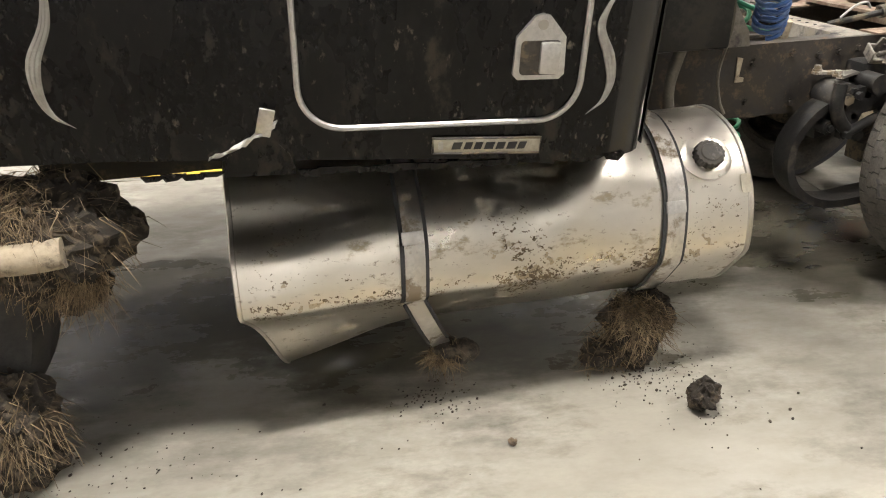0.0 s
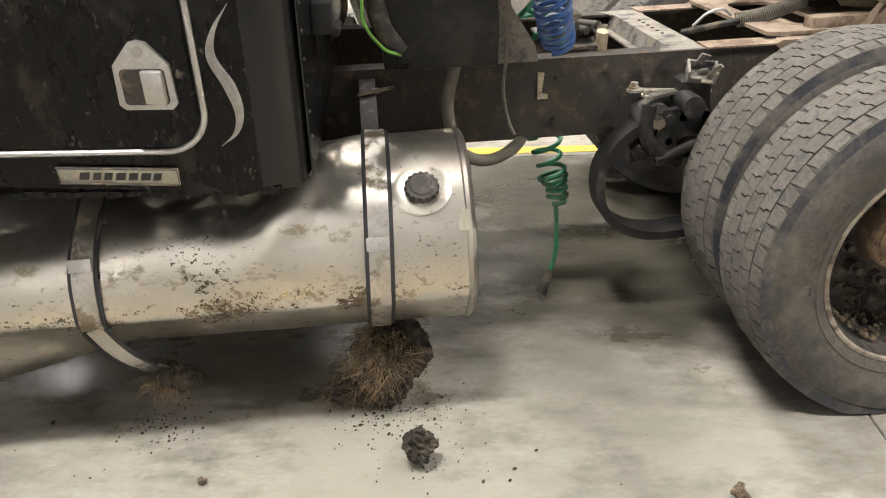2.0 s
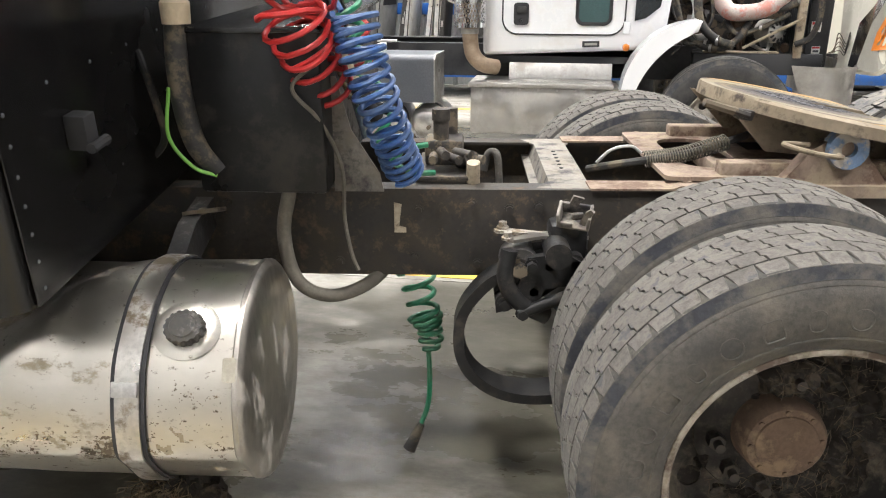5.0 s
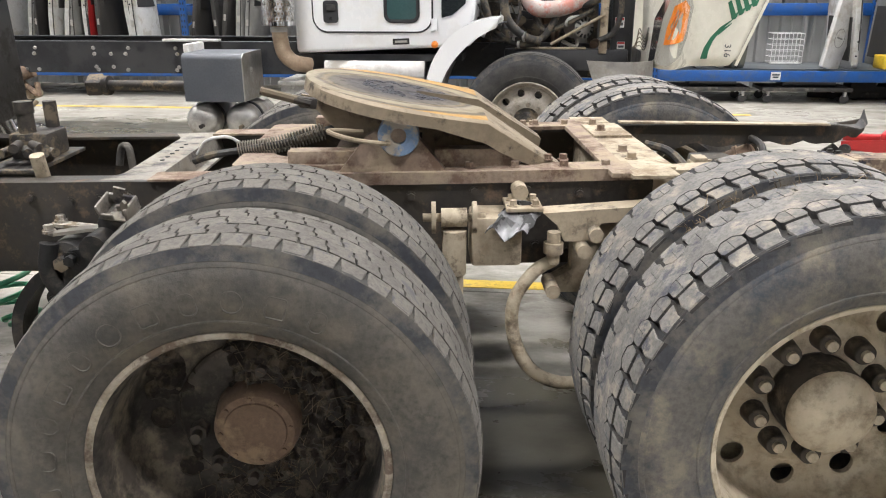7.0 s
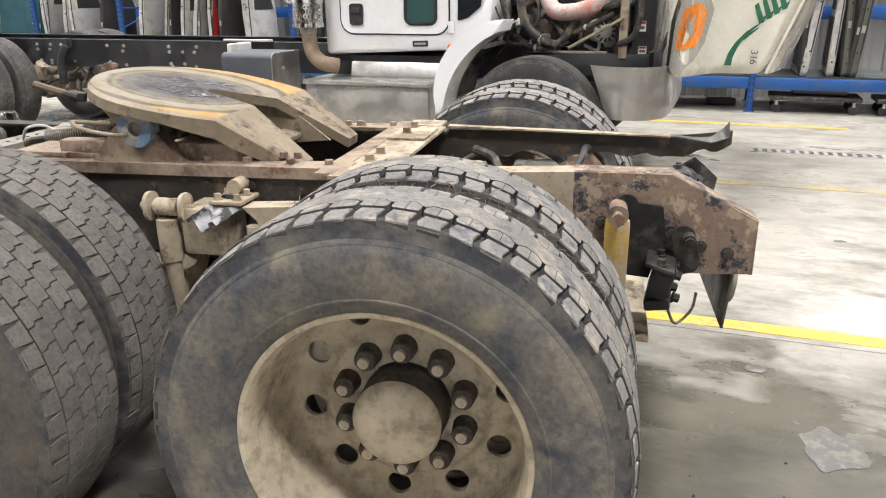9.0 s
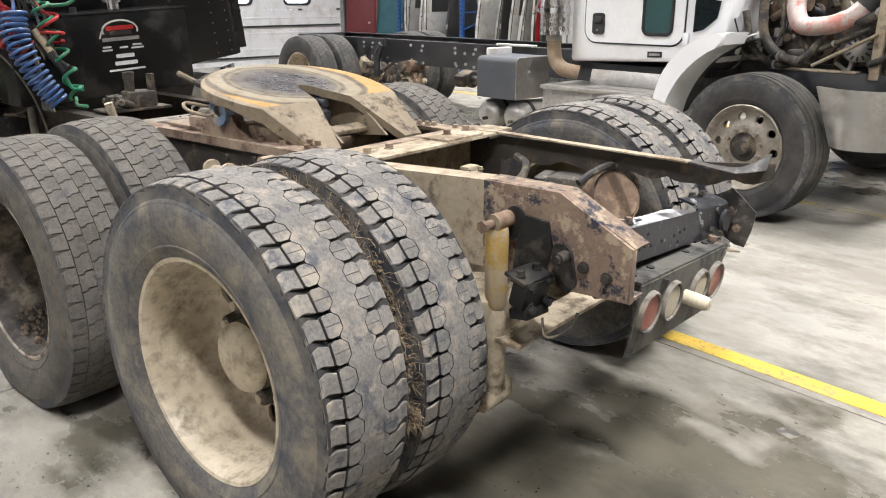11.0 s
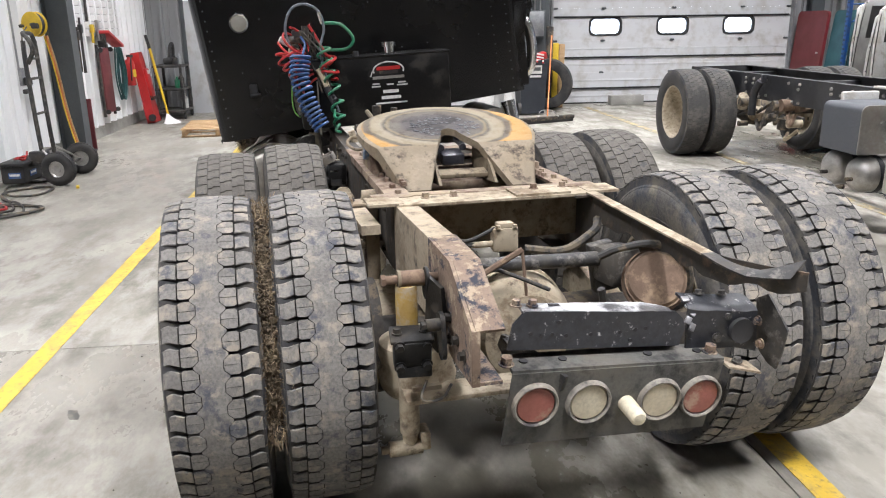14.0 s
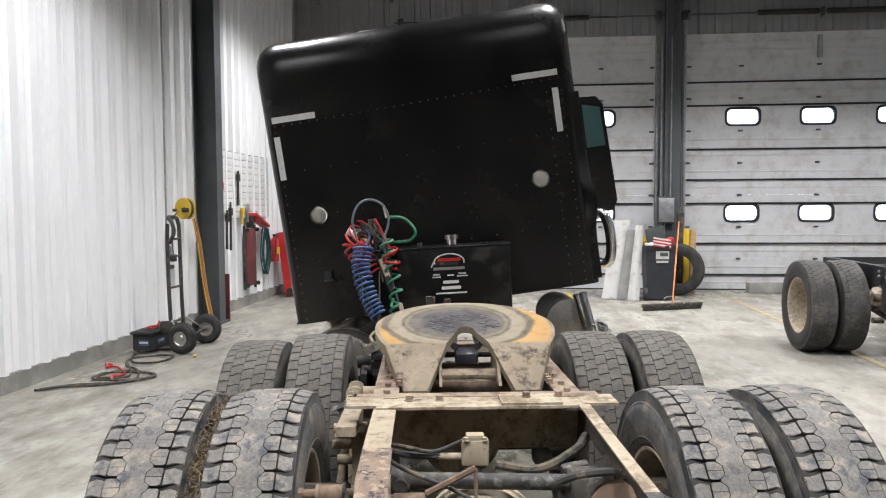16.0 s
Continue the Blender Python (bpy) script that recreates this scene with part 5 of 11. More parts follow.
cg = part("corner_gusset", sheet(BM(), gusset_face, 16, 16, 0.008), M_RCM, wt, "bent blue-black corner gusset with rust")
part("hole", lathe(BM(), [(0.0, 0.0), (0.026, 0.0), (0.036, 0.001), (0.037, -0.012)], 22, T(0.7225, 0.362, 0.735, 0, 0, -90)), M_RUBSEAL, cg)
bm = BM()
prism(bm, [(0.655, 0.80), (0.70, 0.828), (0.735, 0.80), (0.787, 0.752), (0.778, 0.69), (0.760, 0.625), (0.725, 0.63), (0.675, 0.66)], 0.006, T(0, 0.415, 0, 0, 0, 3))
part("bent_plate", bm, M_BLKST, cg, "rust-edged bent side plate")
part("foot_flange", sheet(BM(), lambda a, b: (0.765 - 0.07 * b, 0.30 + 0.105 * a, 0.655 - 0.03 * a + 0.004 * b), 8, 4, 0.006), M_CREAM, cg, "cream dusted foot flange")
for x, y, z, rx, ry in ((0.63, 0.275, 0.822, 0, -6), (0.635, 0.345, 0.815, 0, -6), (0.695, 0.325, 0.775, 0, 90), (0.695, 0.30, 0.712, 0, 90), (0.735, 0.345, 0.652, 0, 0)):
    part("bolt", bolt(BM(), T(x, y, z, rx, ry, 0), 0.011, 0.009), M_BLKST, cg)
for x, z in ((0.74, 0.70), (0.72, 0.76)):
    part("bolt", bolt(BM(), T(x, 0.412, z, 90, 0, 0), 0.011, 0.01), M_FRUST, cg)
bm = BM()
for k in range(5):
    box(bm, 0.018, 0.022, 0.007, T(0.66 + 0.008 * k, 0.215 + 0.009 * (k % 3), 0.822 - 0.018 * k, 20 * k, 30, 25 * k), 0.002)
part("torn_metal", bm, M_TORN, cg, "bright torn metal scraps")
# mud flap stub under the rail end
bm = BM()
prism(bm, [(-0.02, -0.02), (0.16, 0.05), (0.17, 0.10), (-0.02, 0.10), (-0.10, 0.08), (-0.11, 0.04)], 0.012, T(0.60, -0.24, 0.62, 0, 10, 20))
part("flap_bracket", bm, M_BLKST, wt)

# ---- fifth wheel ----
def fifth_wheel_material():
    m = M_FW.copy()
    m.name = "fifth_wheel_wear"
    nt = m.node_tree
    N, L = nt.nodes.new, nt.links.new
    p = nt.nodes["Principled BSDF"]
    old = p.inputs["Base Color"].links[0].from_socket
    tc = N("ShaderNodeTexCoord")
    ns = N("ShaderNodeTexNoise")
    ns.inputs["Scale"].default_value, ns.inputs["Detail"].default_value = 7.0, 6.0
    L(tc.outputs["Object"], ns.inputs["Vector"])
    ad = N("ShaderNodeMix")
    ad.data_type = "VECTOR"
    ad.inputs[0].default_value = 0.06
    L(tc.outputs["Object"], ad.inputs[4])
    L(ns.outputs["Color"], ad.inputs[5])
    sp = N("ShaderNodeSeparateXYZ")
    L(ad.outputs[1], sp.inputs[0])
    cx = N("ShaderNodeCombineXYZ")
    L(sp.outputs[0], cx.inputs[0])
    L(sp.outputs[1], cx.inputs[1])
    ln = N("ShaderNodeVectorMath")
    ln.operation = "LENGTH"
    L(cx.outputs[0], ln.inputs[0])
    rp = N("ShaderNodeValToRGB")
    cr = rp.color_ramp
    cols = [(0.0, (0.022, 0.023, 0.03)), (0.14, (0.03, 0.03, 0.038)), (0.165, (0.075, 0.067, 0.062)), (0.2, (0.07, 0.062, 0.055)), (0.213, (0.17, 0.135, 0.08)), (0.228, (0.06, 0.052, 0.045)), (0.243, (0.235, 0.208, 0.152)), (0.287, (0.22, 0.185, 0.125)), (0.3, (0.07, 0.058, 0.044)), (0.318, (0.08, 0.064, 0.046)), (0.333, (0.38, 0.215, 0.055)), (0.42, (0.33, 0.19, 0.055))]
    cr.elements[0].position, cr.elements[0].color = cols[0][0], (*cols[0][1], 1)
    cr.elements[1].position, cr.elements[1].color = cols[-1][0], (*cols[-1][1], 1)
    for q, c in cols[1:-1]:
        e = cr.elements.new(q)
        e.color = (*c, 1)
    L(ln.outputs["Value"], rp.inputs[0])
    mx = N("ShaderNodeMix")
    mx.data_type = "RGBA"
    mx.inputs[0].default_value = 0.86
    L(old, mx.inputs[6])
    L(rp.outputs[0], mx.inputs[7])
    L(mx.outputs[2], p.inputs["Base Color"])
    return m


M_FWT = fifth_wheel_material()
FW = T(-0.985, -0.062, 1.112, 0, 10.5, 0)
fw = new("fifth_wheel")
fw.empty_display_size = 0.1
fw.parent, fw.matrix_local = wt, FW
tagged(fw, "greasy ochre and grey fifth wheel coupling plate")
RP = 0.405


def throat(x):
    """Half width of the slot at x."""
    if x < 0.03:
        return 0.0
    if x < 0.10:
        return 0.042 * math.sqrt(max(0.0, 1 - ((0.10 - x) / 0.07) ** 2))
    return 0.042 + (x - 0.10) * 0.34


bm = BM()
RX = [0.24, 0.49]                       # where the ramps start and end


def fw_z(x):
    return 0.0 if x < RX[0] else -(x - RX[0]) * 0.42


def fw_halfwidth(x):
    if x <= RX[0]:
        return math.sqrt(max(0.0, RP * RP - x * x * (1 if x < 0 else 0.72)))
    return math.sqrt(RP * RP - 0.72 * RX[0] ** 2) - (x - RX[0]) * 0.30


xs = [-RP * math.cos(radians(a)) for a in range(2, 90, 4)] + [0.0, 0.03, 0.036, 0.05, 0.07, 0.10, 0.13, 0.17, 0.21, 0.24, 0.245, 0.29, 0.34, 0.39, 0.44, 0.49]
for s in (-1, 1):
    prev = None
    for x in xs:
        a, b = throat(x) if x > 0.03 else 0.0, fw_halfwidth(x)
        th = 0.032
        skirt = 0.04 if x < 0.1 else 0.04 + 0.022 * min(1, (x - 0.1) / 0.14) - 0.03 * max(0, (x - 0.3) / 0.19)
        z = fw_z(x)
        x = x if x > 0 else x * 0.78
        row = [bm.verts.new((x, s * (a + (b - a) * t_), z)) for t_ in (0, 0.25, 0.5, 0.75, 0.95, 1.0)]
        row[-1].co.z -= 0.008
        low = [bm.verts.new((x, s * b, z - skirt)), bm.verts.new((x, s * (b - 0.035), z - skirt)), bm.verts.new((x, s * (b - 0.04), z - th)), bm.verts.new((x, s * a, z - th))]
        cur = row + low
        if prev:
            n = len(cur)
            for k in range(n):
                q = (k + 1) % n
                if x <= 0.03 and k == n - 1:
                    continue
                f = bm.faces.new((prev[k], prev[q], cur[q], cur[k]))
                f.material_index = 0 if k < 4 and x <= RX[0] else 1
        else:
            first = cur
        prev = cur
    f = bm.faces.new(prev)
    f.material_index = 1
    f = bm.faces.new(first)
    f.material_index = 1
bmesh.ops.remove_doubles(bm, verts=bm.verts, dist=0.0004)
top = part("top_plate", bm, [M_FWT, M_FW], fw)
bm = BM()
for s in (-1, 1):
    prism(bm, [(0.06, -0.04), (0.30, -0.04), (0.44, -0.11), (0.30, -0.15), (0.08, -0.17)], 0.012, T(0, s * 0.12, 0))
    prism(bm, [(-0.30, -0.04), (0.05, -0.04), (0.05, -0.13), (-0.15, -0.15)], 0.012, T(0, s * 0.2, 0))
box(bm, 0.07, 0.42, 0.02, T(0.30, 0, -0.115), 0.004)
part("rib", bm, M_FW, fw, "cast stiffening ribs")
bm = BM()
box(bm, 0.10, 0.10, 0.05, T(0.13, 0, -0.10), 0.008)
tube(bm, smooth_path([(0.02, -0.05, -0.055), (0.09, -0.055, -0.055), (0.14, -0.05, -0.055)], 5), 0.016, 10)
tube(bm, smooth_path([(0.02, 0.05, -0.055), (0.09, 0.055, -0.055), (0.14, 0.05, -0.055)], 5), 0.016, 10)
part("locking_jaw", bm, M_GREASEB, fw, "greasy black locking jaw")
rg = random.Random(11)
bm = BM()
for k in range(150):
    a, r = rg.uniform(0, 6.28), 0.04 + 0.105 * math.sqrt(rg.random())
    x, y = r * math.cos(a), r * math.sin(a) * 1.1
    if x > 0.0 and abs(y) < throat(x) + 0.02:
        continue
    s_ = rg.uniform(0.004, 0.013)
    bmesh.ops.create_icosphere(bm, subdivisions=1, radius=s_, matrix=T(x, y, 0.0, 0, 0, rg.uniform(0, 180)) @ Matrix.Diagonal((1.6, 0.7, 0.28, 1)))
tagged(part("grease", bm, M_GREASEB, fw, "lumps of dark grease smeared on the plate"), kind="stuff")
for s in (-1, 1):
    bm = BM()
    prism(bm, [(-0.15, 0.0), (0.15, 0.0), (0.07, 0.10), (0.03, 0.125), (-0.03, 0.125), (-0.07, 0.10)], 0.05, T(0.0, s * 0.335, -0.185, 0, -10.5, 0))
    part("pivot_bracket", bm, M_BROWN, fw, "rusty pivot bracket")
    bm = BM()
    lathe(bm, [(0.022, -0.02), (0.055, -0.02), (0.058, -0.012), (0.058, 0.02), (0.022, 0.02)], 28, T(0.0, s * 0.335 - 0.025, -0.08), close=True)
    part("pivot_bushing", bm, M_BLUEB, fw, "scuffed blue pivot bushing")
bm = BM()
tube(bm, smooth_path([(-0.10, -0.35, -0.09), (-0.19, -0.40, -0.095), (-0.12, -0.435, -0.10), (-0.03, -0.41, -0.10), (-0.03, -0.36, -0.10)], 6), 0.007, 8)
part("release_handle", bm, M_FW, fw, "bent release handle loop")
bm = BM()
tube(bm, [(-0.26, -0.28, -0.05), (-0.40, -0.30, -0.035)], 0.012, 8)
box(bm, 0.05, 0.03, 0.03, T(-0.27, -0.27, -0.05, 0, 0, 20), 0.005)
part("release_rod", bm, M_GREASE, fw)
bm = BM()
box(bm, 0.42, 0.62, 0.05, T(0.02, 0, -0.245, 0, -10.5, 0), 0.006)
part("slider_base", bm, M_BROWN, fw, "rusty slider base under the plate")
# spring and hose beside the plate
bm = BM()
tube(bm, coil([(-1.50, -0.20, 0.95), (-1.38, -0.19, 0.965), (-1.24, -0.16, 1.0)], 0.025, 30, 10), 0.0023, 5)
part("coil_spring", bm, M_HOSEG, wt, "pale steel guard coil round the hose")
bm = BM()
tube(bm, smooth_path([(-1.66, -0.12, 0.90), (-1.58, -0.2, 0.935), (-1.48, -0.2, 0.95), (-1.36, -0.185, 0.968), (-1.24, -0.16, 1.0), (-1.12, -0.12, 1.03)], 8), 0.012, 8)
part("air_hose", bm, M_HOSEB, wt, "black corrugated air hose")
bm = BM()
tube(bm, smooth_path([(-1.64, -0.16, 0.93), (-1.60, -0.18, 0.975), (-1.54, -0.17, 0.985), (-1.50, -0.15, 0.96)], 8), 0.005, 6)
part("grey_wire", bm, M_PANELW, wt, "loose white wire by the hose")

# ---- suspension and drive line ----
for ax, az in ((-1.315, AZF), (-0.03, AZR)):
    bm = BM()
    cyl(bm, 0.062, 1.2, 20, T(ax, -0.06, az, 90, 0, 0))
    box(bm, 0.16, 0.75, 0.13, T(ax, -0.06, az), 0.02)
    axl = part("axle", bm, M_GREASE, wt, "greasy drive axle housing")
    bm = BM()
    lathe(bm, [(0.0, -0.135), (0.06, -0.13), (0.12, -0.105), (0.16, -0.06), (0.185, -0.02), (0.195, 0.0), (0.195, 0.10), (0.15, 0.2), (0.0, 0.24)], 36, T(ax + 0.02, -0.07, az + 0.02, 0, 0, 90) @ T(0, 0, 0, 0, 0, 180))
    lathe(bm, [(0.205, -0.012), (0.205, 0.012), (0.18, 0.012), (0.18, -0.012)], 36, T(ax + 0.03, -0.07, az + 0.02, 0, 0, 90), close=True)
    part("differential", bm, M_CREAM, axl, "mud-coated round differential housing")
    for s in (-1, 1):
        bm = BM()
        cyl(bm, 0.20, 0.14, 32, T(ax, -0.06 + s * 0.56, az, 90, 0, 0))
        part("brake_drum", bm, M_GREASE, axl)
        if ax > -0.5 and s > 0:
            bm = BM()
            cm_ = T(0.30, 0.322, 0.745, 0, 62, -24)
            cyl(bm, 0.098, 0.10, 32, cm_)
            cyl(bm, 0.106, 0.016, 32, cm_)
            cyl(bm, 0.095, 0.012, 32, cm_ @ T(0, 0, 0.054), 0.085)
            part("brake_chamber", bm, M_RUSTHUB, axl, "rust brown brake chamber")
    for s in (-1, 1):
        yb = -0.06 + s * 0.42
        bm = BM()
        prism(bm, [(ax - 0.42, az + 0.02), (ax - 0.3, az + 0.10), (ax - 0.1, az + 0.06), (ax + 0.15, az - 0.01), (ax + 0.50, az + 0.03), (ax + 0.50, az - 0.015), (ax + 0.12, az - 0.08), (ax - 0.12, az - 0.04), (ax - 0.42, az - 0.05)], 0.085, T(0, yb, 0))
        part("spring_beam", bm, M_CREAM if ax > -0.5 else M_GREASE, axl, "tan dusted suspension beam")
        bm = BM()
        lathe(bm, [(0.0, -0.09), (0.10, -0.09), (0.115, -0.07), (0.12, -0.035), (0.108, 0.0), (0.12, 0.035), (0.115, 0.07), (0.08, 0.09), (0.0, 0.09)], 32, T(ax + 0.36, yb, az + 0.05, 90, 0, 0))
        part("air_bag", bm, M_GREASE if s > 0 else M_CREAM, axl, "dusty rubber air bag")
part("cross_tie", box(BM(), 0.10, 0.98, 0.014, T(0.47, -0.06, 0.535, 0, 3, 0), 0.003), M_CREAM, wt, "flat dusty tie plate under the air bags")
bm = BM()
cyl(bm, 0.042, 0.95, 18, T(-0.66, -0.07, 0.60, 0, 90, 0))
part("drive_shaft", bm, M_GREASE, wt)
part("drive_shaft", cyl(BM(), 0.055, 0.6, 18, T(-2.2, -0.07, 0.58, 0, 90, 0)), M_GREASE, wt)
# torque rod and valve over the rear axle
bm = BM()
tube(bm, [(0.06, -0.30, 0.775), (0.13, 0.20, 0.785)], 0.026, 14)
cyl(bm, 0.045, 0.06, 20, T(0.055, -0.33, 0.775, 90, 0, 0))
cyl(bm, 0.022, 0.13, 14, T(0.055, -0.33, 0.775, 0, 90, 0))
tr = part("torque_rod", bm, M_BLKST, wt, "dark steel torque rod across the axle")
bm = BM()
box(bm, 0.12, 0.12, 0.13, T(0.15, 0.26, 0.765, 0, 0, 12), 0.02)
box(bm, 0.05, 0.09, 0.18, T(0.08, 0.24, 0.74, 10, 0, 0), 0.01)
part("rod_bracket", bm, M_BLKST, tr)
bm = BM()
box(bm, 0.055, 0.09, 0.085, T(-0.03, -0.085, 0.835, 0, 0, -4), 0.008)
box(bm, 0.04, 0.06, 0.02, T(-0.03, -0.085, 0.885), 0.004)
cyl(bm, 0.012, 0.09, 10, T(-0.03, -0.165, 0.82, 90, 0, 0))
for dy in (-0.03, 0.03):
    bolt(bm, T(-0.005, -0.085 + dy, 0.879), 0.008, 0.008)
lv = part("levelling_valve", bm, M_CREAM, wt, "cream dusted levelling valve")
bm = BM()
tube(bm, smooth_path([(-0.03, -0.2, 0.82), (-0.02, -0.3, 0.83), (0.02, -0.38, 0.86)], 6), 0.012, 8)
tube(bm, smooth_path([(-0.03, -0.12, 0.875), (-0.02, -0.22, 0.84), (0.0, -0.3, 0.86), (0.0, -0.39, 0.88)], 6), 0.007, 8)
tube(bm, smooth_path([(0.1, -0.39, 0.87), (0.14, -0.3, 0.83), (0.2, -0.16, 0.79), (0.32, -0.05, 0.76)], 6), 0.007, 8)
part("air_line", bm, M_HOSEB, lv)
bm = BM()
tube(bm, smooth_path([(0.0, -0.02, 0.8), (0.02, 0.12, 0.79), (-0.02, 0.25, 0.84), (-0.1, 0.3, 0.86)], 6), 0.016, 8)
part("air_line", bm, M_HOSEB, wt, "black air hose over the axle")
bm = BM()
tube(bm, smooth_path([(0.28, 0.13, 0.84), (0.30, 0.2, 0.87), (0.31, 0.32, 0.875), (0.36, 0.40, 0.82), (0.36, 0.40, 0.70), (0.33, 0.3, 0.63), (0.32, 0.16, 0.66), (0.33, 0.12, 0.75)], 8), 0.013, 8)
part("air_line", bm, M_HOSEB, wt, "black air hose looped beside the brake chamber")
bm = BM()
tube(bm, [(0.20, -0.10, 0.86), (0.25, -0.10, 0.72)], 0.006, 6)
tube(bm, [(0.20, -0.10, 0.86), (0.22, -0.25, 0.79)], 0.010, 6)
box(bm, 0.12, 0.10, 0.07, T(0.26, -0.30, 0.755), 0.008)
part("lever", bm, M_RUSTHUB, wt)

# rear shock absorber of the near side with its bracket
sh = part("shock_absorber", lathe(BM(), [(0.0, -0.27), (0.022, -0.27), (0.024, -0.235), (0.030, -0.23), (0.031, -0.02), (0.026, 0.0), (0.0, 0.0)], 20, T(0.42, -0.525, 0.62, 90, 0, 0)), M_CREAM, wt, "mud-dusted shock absorber")
part("dust_tube", lathe(BM(), [(0.0, 0.0), (0.03, 0.0), (0.032, 0.01), (0.031, 0.22), (0.024, 0.235), (0.0, 0.235)], 20, T(0.42, -0.525, 0.62, 90, 0, 0) @ Matrix.Diagonal((1, -1, 1, 1)) @ T(0, -0.235, 0)), M_SHOCKY, sh, "yellow paint showing through the dust tube")
bm = BM()
cyl(bm, 0.024, 0.075, 18, T(0.42, -0.505, 0.872, 90, 0, 0))
cyl(bm, 0.013, 0.16, 12, T(0.42, -0.505, 0.872, 90, 0, 0))
part("top_eye", bm, M_RUSTHUB, sh)
part("eye_nut", cyl(BM(), 0.018, 0.012, 6, T(0.42, -0.59, 0.872, 90, 0, 0)), M_RUSTHUB, sh)
part("eye_plate", prism(BM(), rounded(0.06, 0.1, 0.028), 0.008, T(0.435, -0.47, 0.86, 0, 20, 0)), M_CAST, sh)
part("eye_plate", prism(BM(), rounded(0.052, 0.052, 0.024), 0.008, T(0.42, -0.545, 0.872)), M_FW, sh)
bm = BM()
cyl(bm, 0.024, 0.10, 18, T(0.422, -0.54, 0.337, 90, 0, 0))
cyl(bm, 0.013, 0.15, 12, T(0.422, -0.54, 0.337, 90, 0, 0))
box(bm, 0.07, 0.03, 0.06, T(0.41, -0.48, 0.36), 0.008)
part("bottom_eye", bm, M_CREAM, sh)
bm = BM()
box(bm, 0.055, 0.105, 0.085, T(0.54, -0.535, 0.705, 0, 14, -6), 0.010)
box(bm, 0.075, 0.12, 0.012, T(0.535, -0.535, 0.75, 0, 14, -6), 0.004)
box(bm, 0.065, 0.095, 0.03, T(0.535, -0.53, 0.645, 0, -10, -6), 0.006)
for dx, dz in ((-0.02, 0.035), (-0.02, -0.04)):
    for dy in (-0.04, 0.035):
        bolt(bm, T(0.567, -0.535 + dy, 0.705 + dz * 0.8, 0, 104, 0), 0.012, 0.014)
for dy in (-0.04, 0.035):
    bolt(bm, T(0.535, -0.535 + dy, 0.757), 0.011, 0.012)
part("stop_block", bm, M_CAST, wt, "black bolted stop block beside the shock")
bm = BM()
prism(bm, [(-0.05, -0.11), (0.03, -0.11), (0.045, 0.02), (0.02, 0.09), (-0.06, 0.09)], 0.012, T(0.50, -0.455, 0.79, 0, 10, 15))
prism(bm, rounded(0.06, 0.13, 0.028), 0.012, T(0.60, -0.465, 0.765, 0, -12, 0))
cyl(bm, 0.017, 0.05, 14, T(0.605, -0.485, 0.80, 90, 0, 0))
bolt(bm, T(0.605, -0.505, 0.80, 90, 0, 0), 0.013, 0.014)
part("link_bracket", bm, M_CAST, wt, "black link bracket on the rail")
# short black cable below the rail end
bm = BM()
tube(bm, smooth_path([(0.56, -0.5, 0.62), (0.58, -0.52, 0.58), (0.60, -0.5, 0.575), (0.63, -0.47, 0.60), (0.64, -0.45, 0.64)], 6), 0.004, 8)
part("cable", bm, M_HOSEB, wt)

# middle brackets between the axles
bm = BM()
lathe(bm, [(0.0, -0.34), (0.024, -0.34), (0.026, -0.13), (0.033, -0.125), (0.034, 0.0), (0.0, 0.0)], 18, T(-0.85, -0.56, 0.80, 90, 0, 0))
sh2 = part("shock_absorber", bm, M_CREAM, wt, "mud-dusted shock absorber")
bm = BM()
cyl(bm, 0.026, 0.07, 18, T(-0.85, -0.55, 0.832, 0, 90, 0))
cyl(bm, 0.012, 0.17, 12, T(-0.85, -0.55, 0.832, 0, 90, 0))
for dx in (-0.055, 0.055):
    prism(bm, rounded(0.07, 0.085, 0.03), 0.012, T(-0.85 + dx, -0.55, 0.832, 0, 0, 90))
part("top_eye", bm, M_CREAM, sh2)
part("bottom_eye", cyl(BM(), 0.022, 0.07, 16, T(-0.85, -0.56, 0.46, 0, 90, 0)), M_CREAM, sh2)
bm = BM()
box(bm, 0.14, 0.14, 0.14, T(-0.735, -0.50, 0.765), 0.012)
box(bm, 0.10, 0.12, 0.012, T(-0.66, -0.51, 0.855), 0.003)
for dx in (-0.03, 0.03):
    for dy in (-0.03, 0.03):
        bolt(bm, T(-0.66 + dx, -0.52 + dy, 0.862), 0.010, 0.014)
cyl(bm, 0.022, 0.06, 16, T(-0.665, -0.47, 0.885, 90, 0, 0))
mb = part("hanger_bracket", bm, M_FTAN, wt, "mud-caked suspension hanger")
bm = BM()


def torn(s, t):
    return (-0.77 + 0.11 * s + 0.05 * t + 0.012 * noise.noise((s * 5, t * 4, 1)), -0.59 + 0.05 * t - 0.04 * s * (1 - t) + 0.03 * noise.noise((s * 4, t * 3, 7)), 0.80 + 0.045 * t + 0.02 * math.sin(s * 9) * (1 - t) + 0.03 * math.sin(3.2 * s) * t)


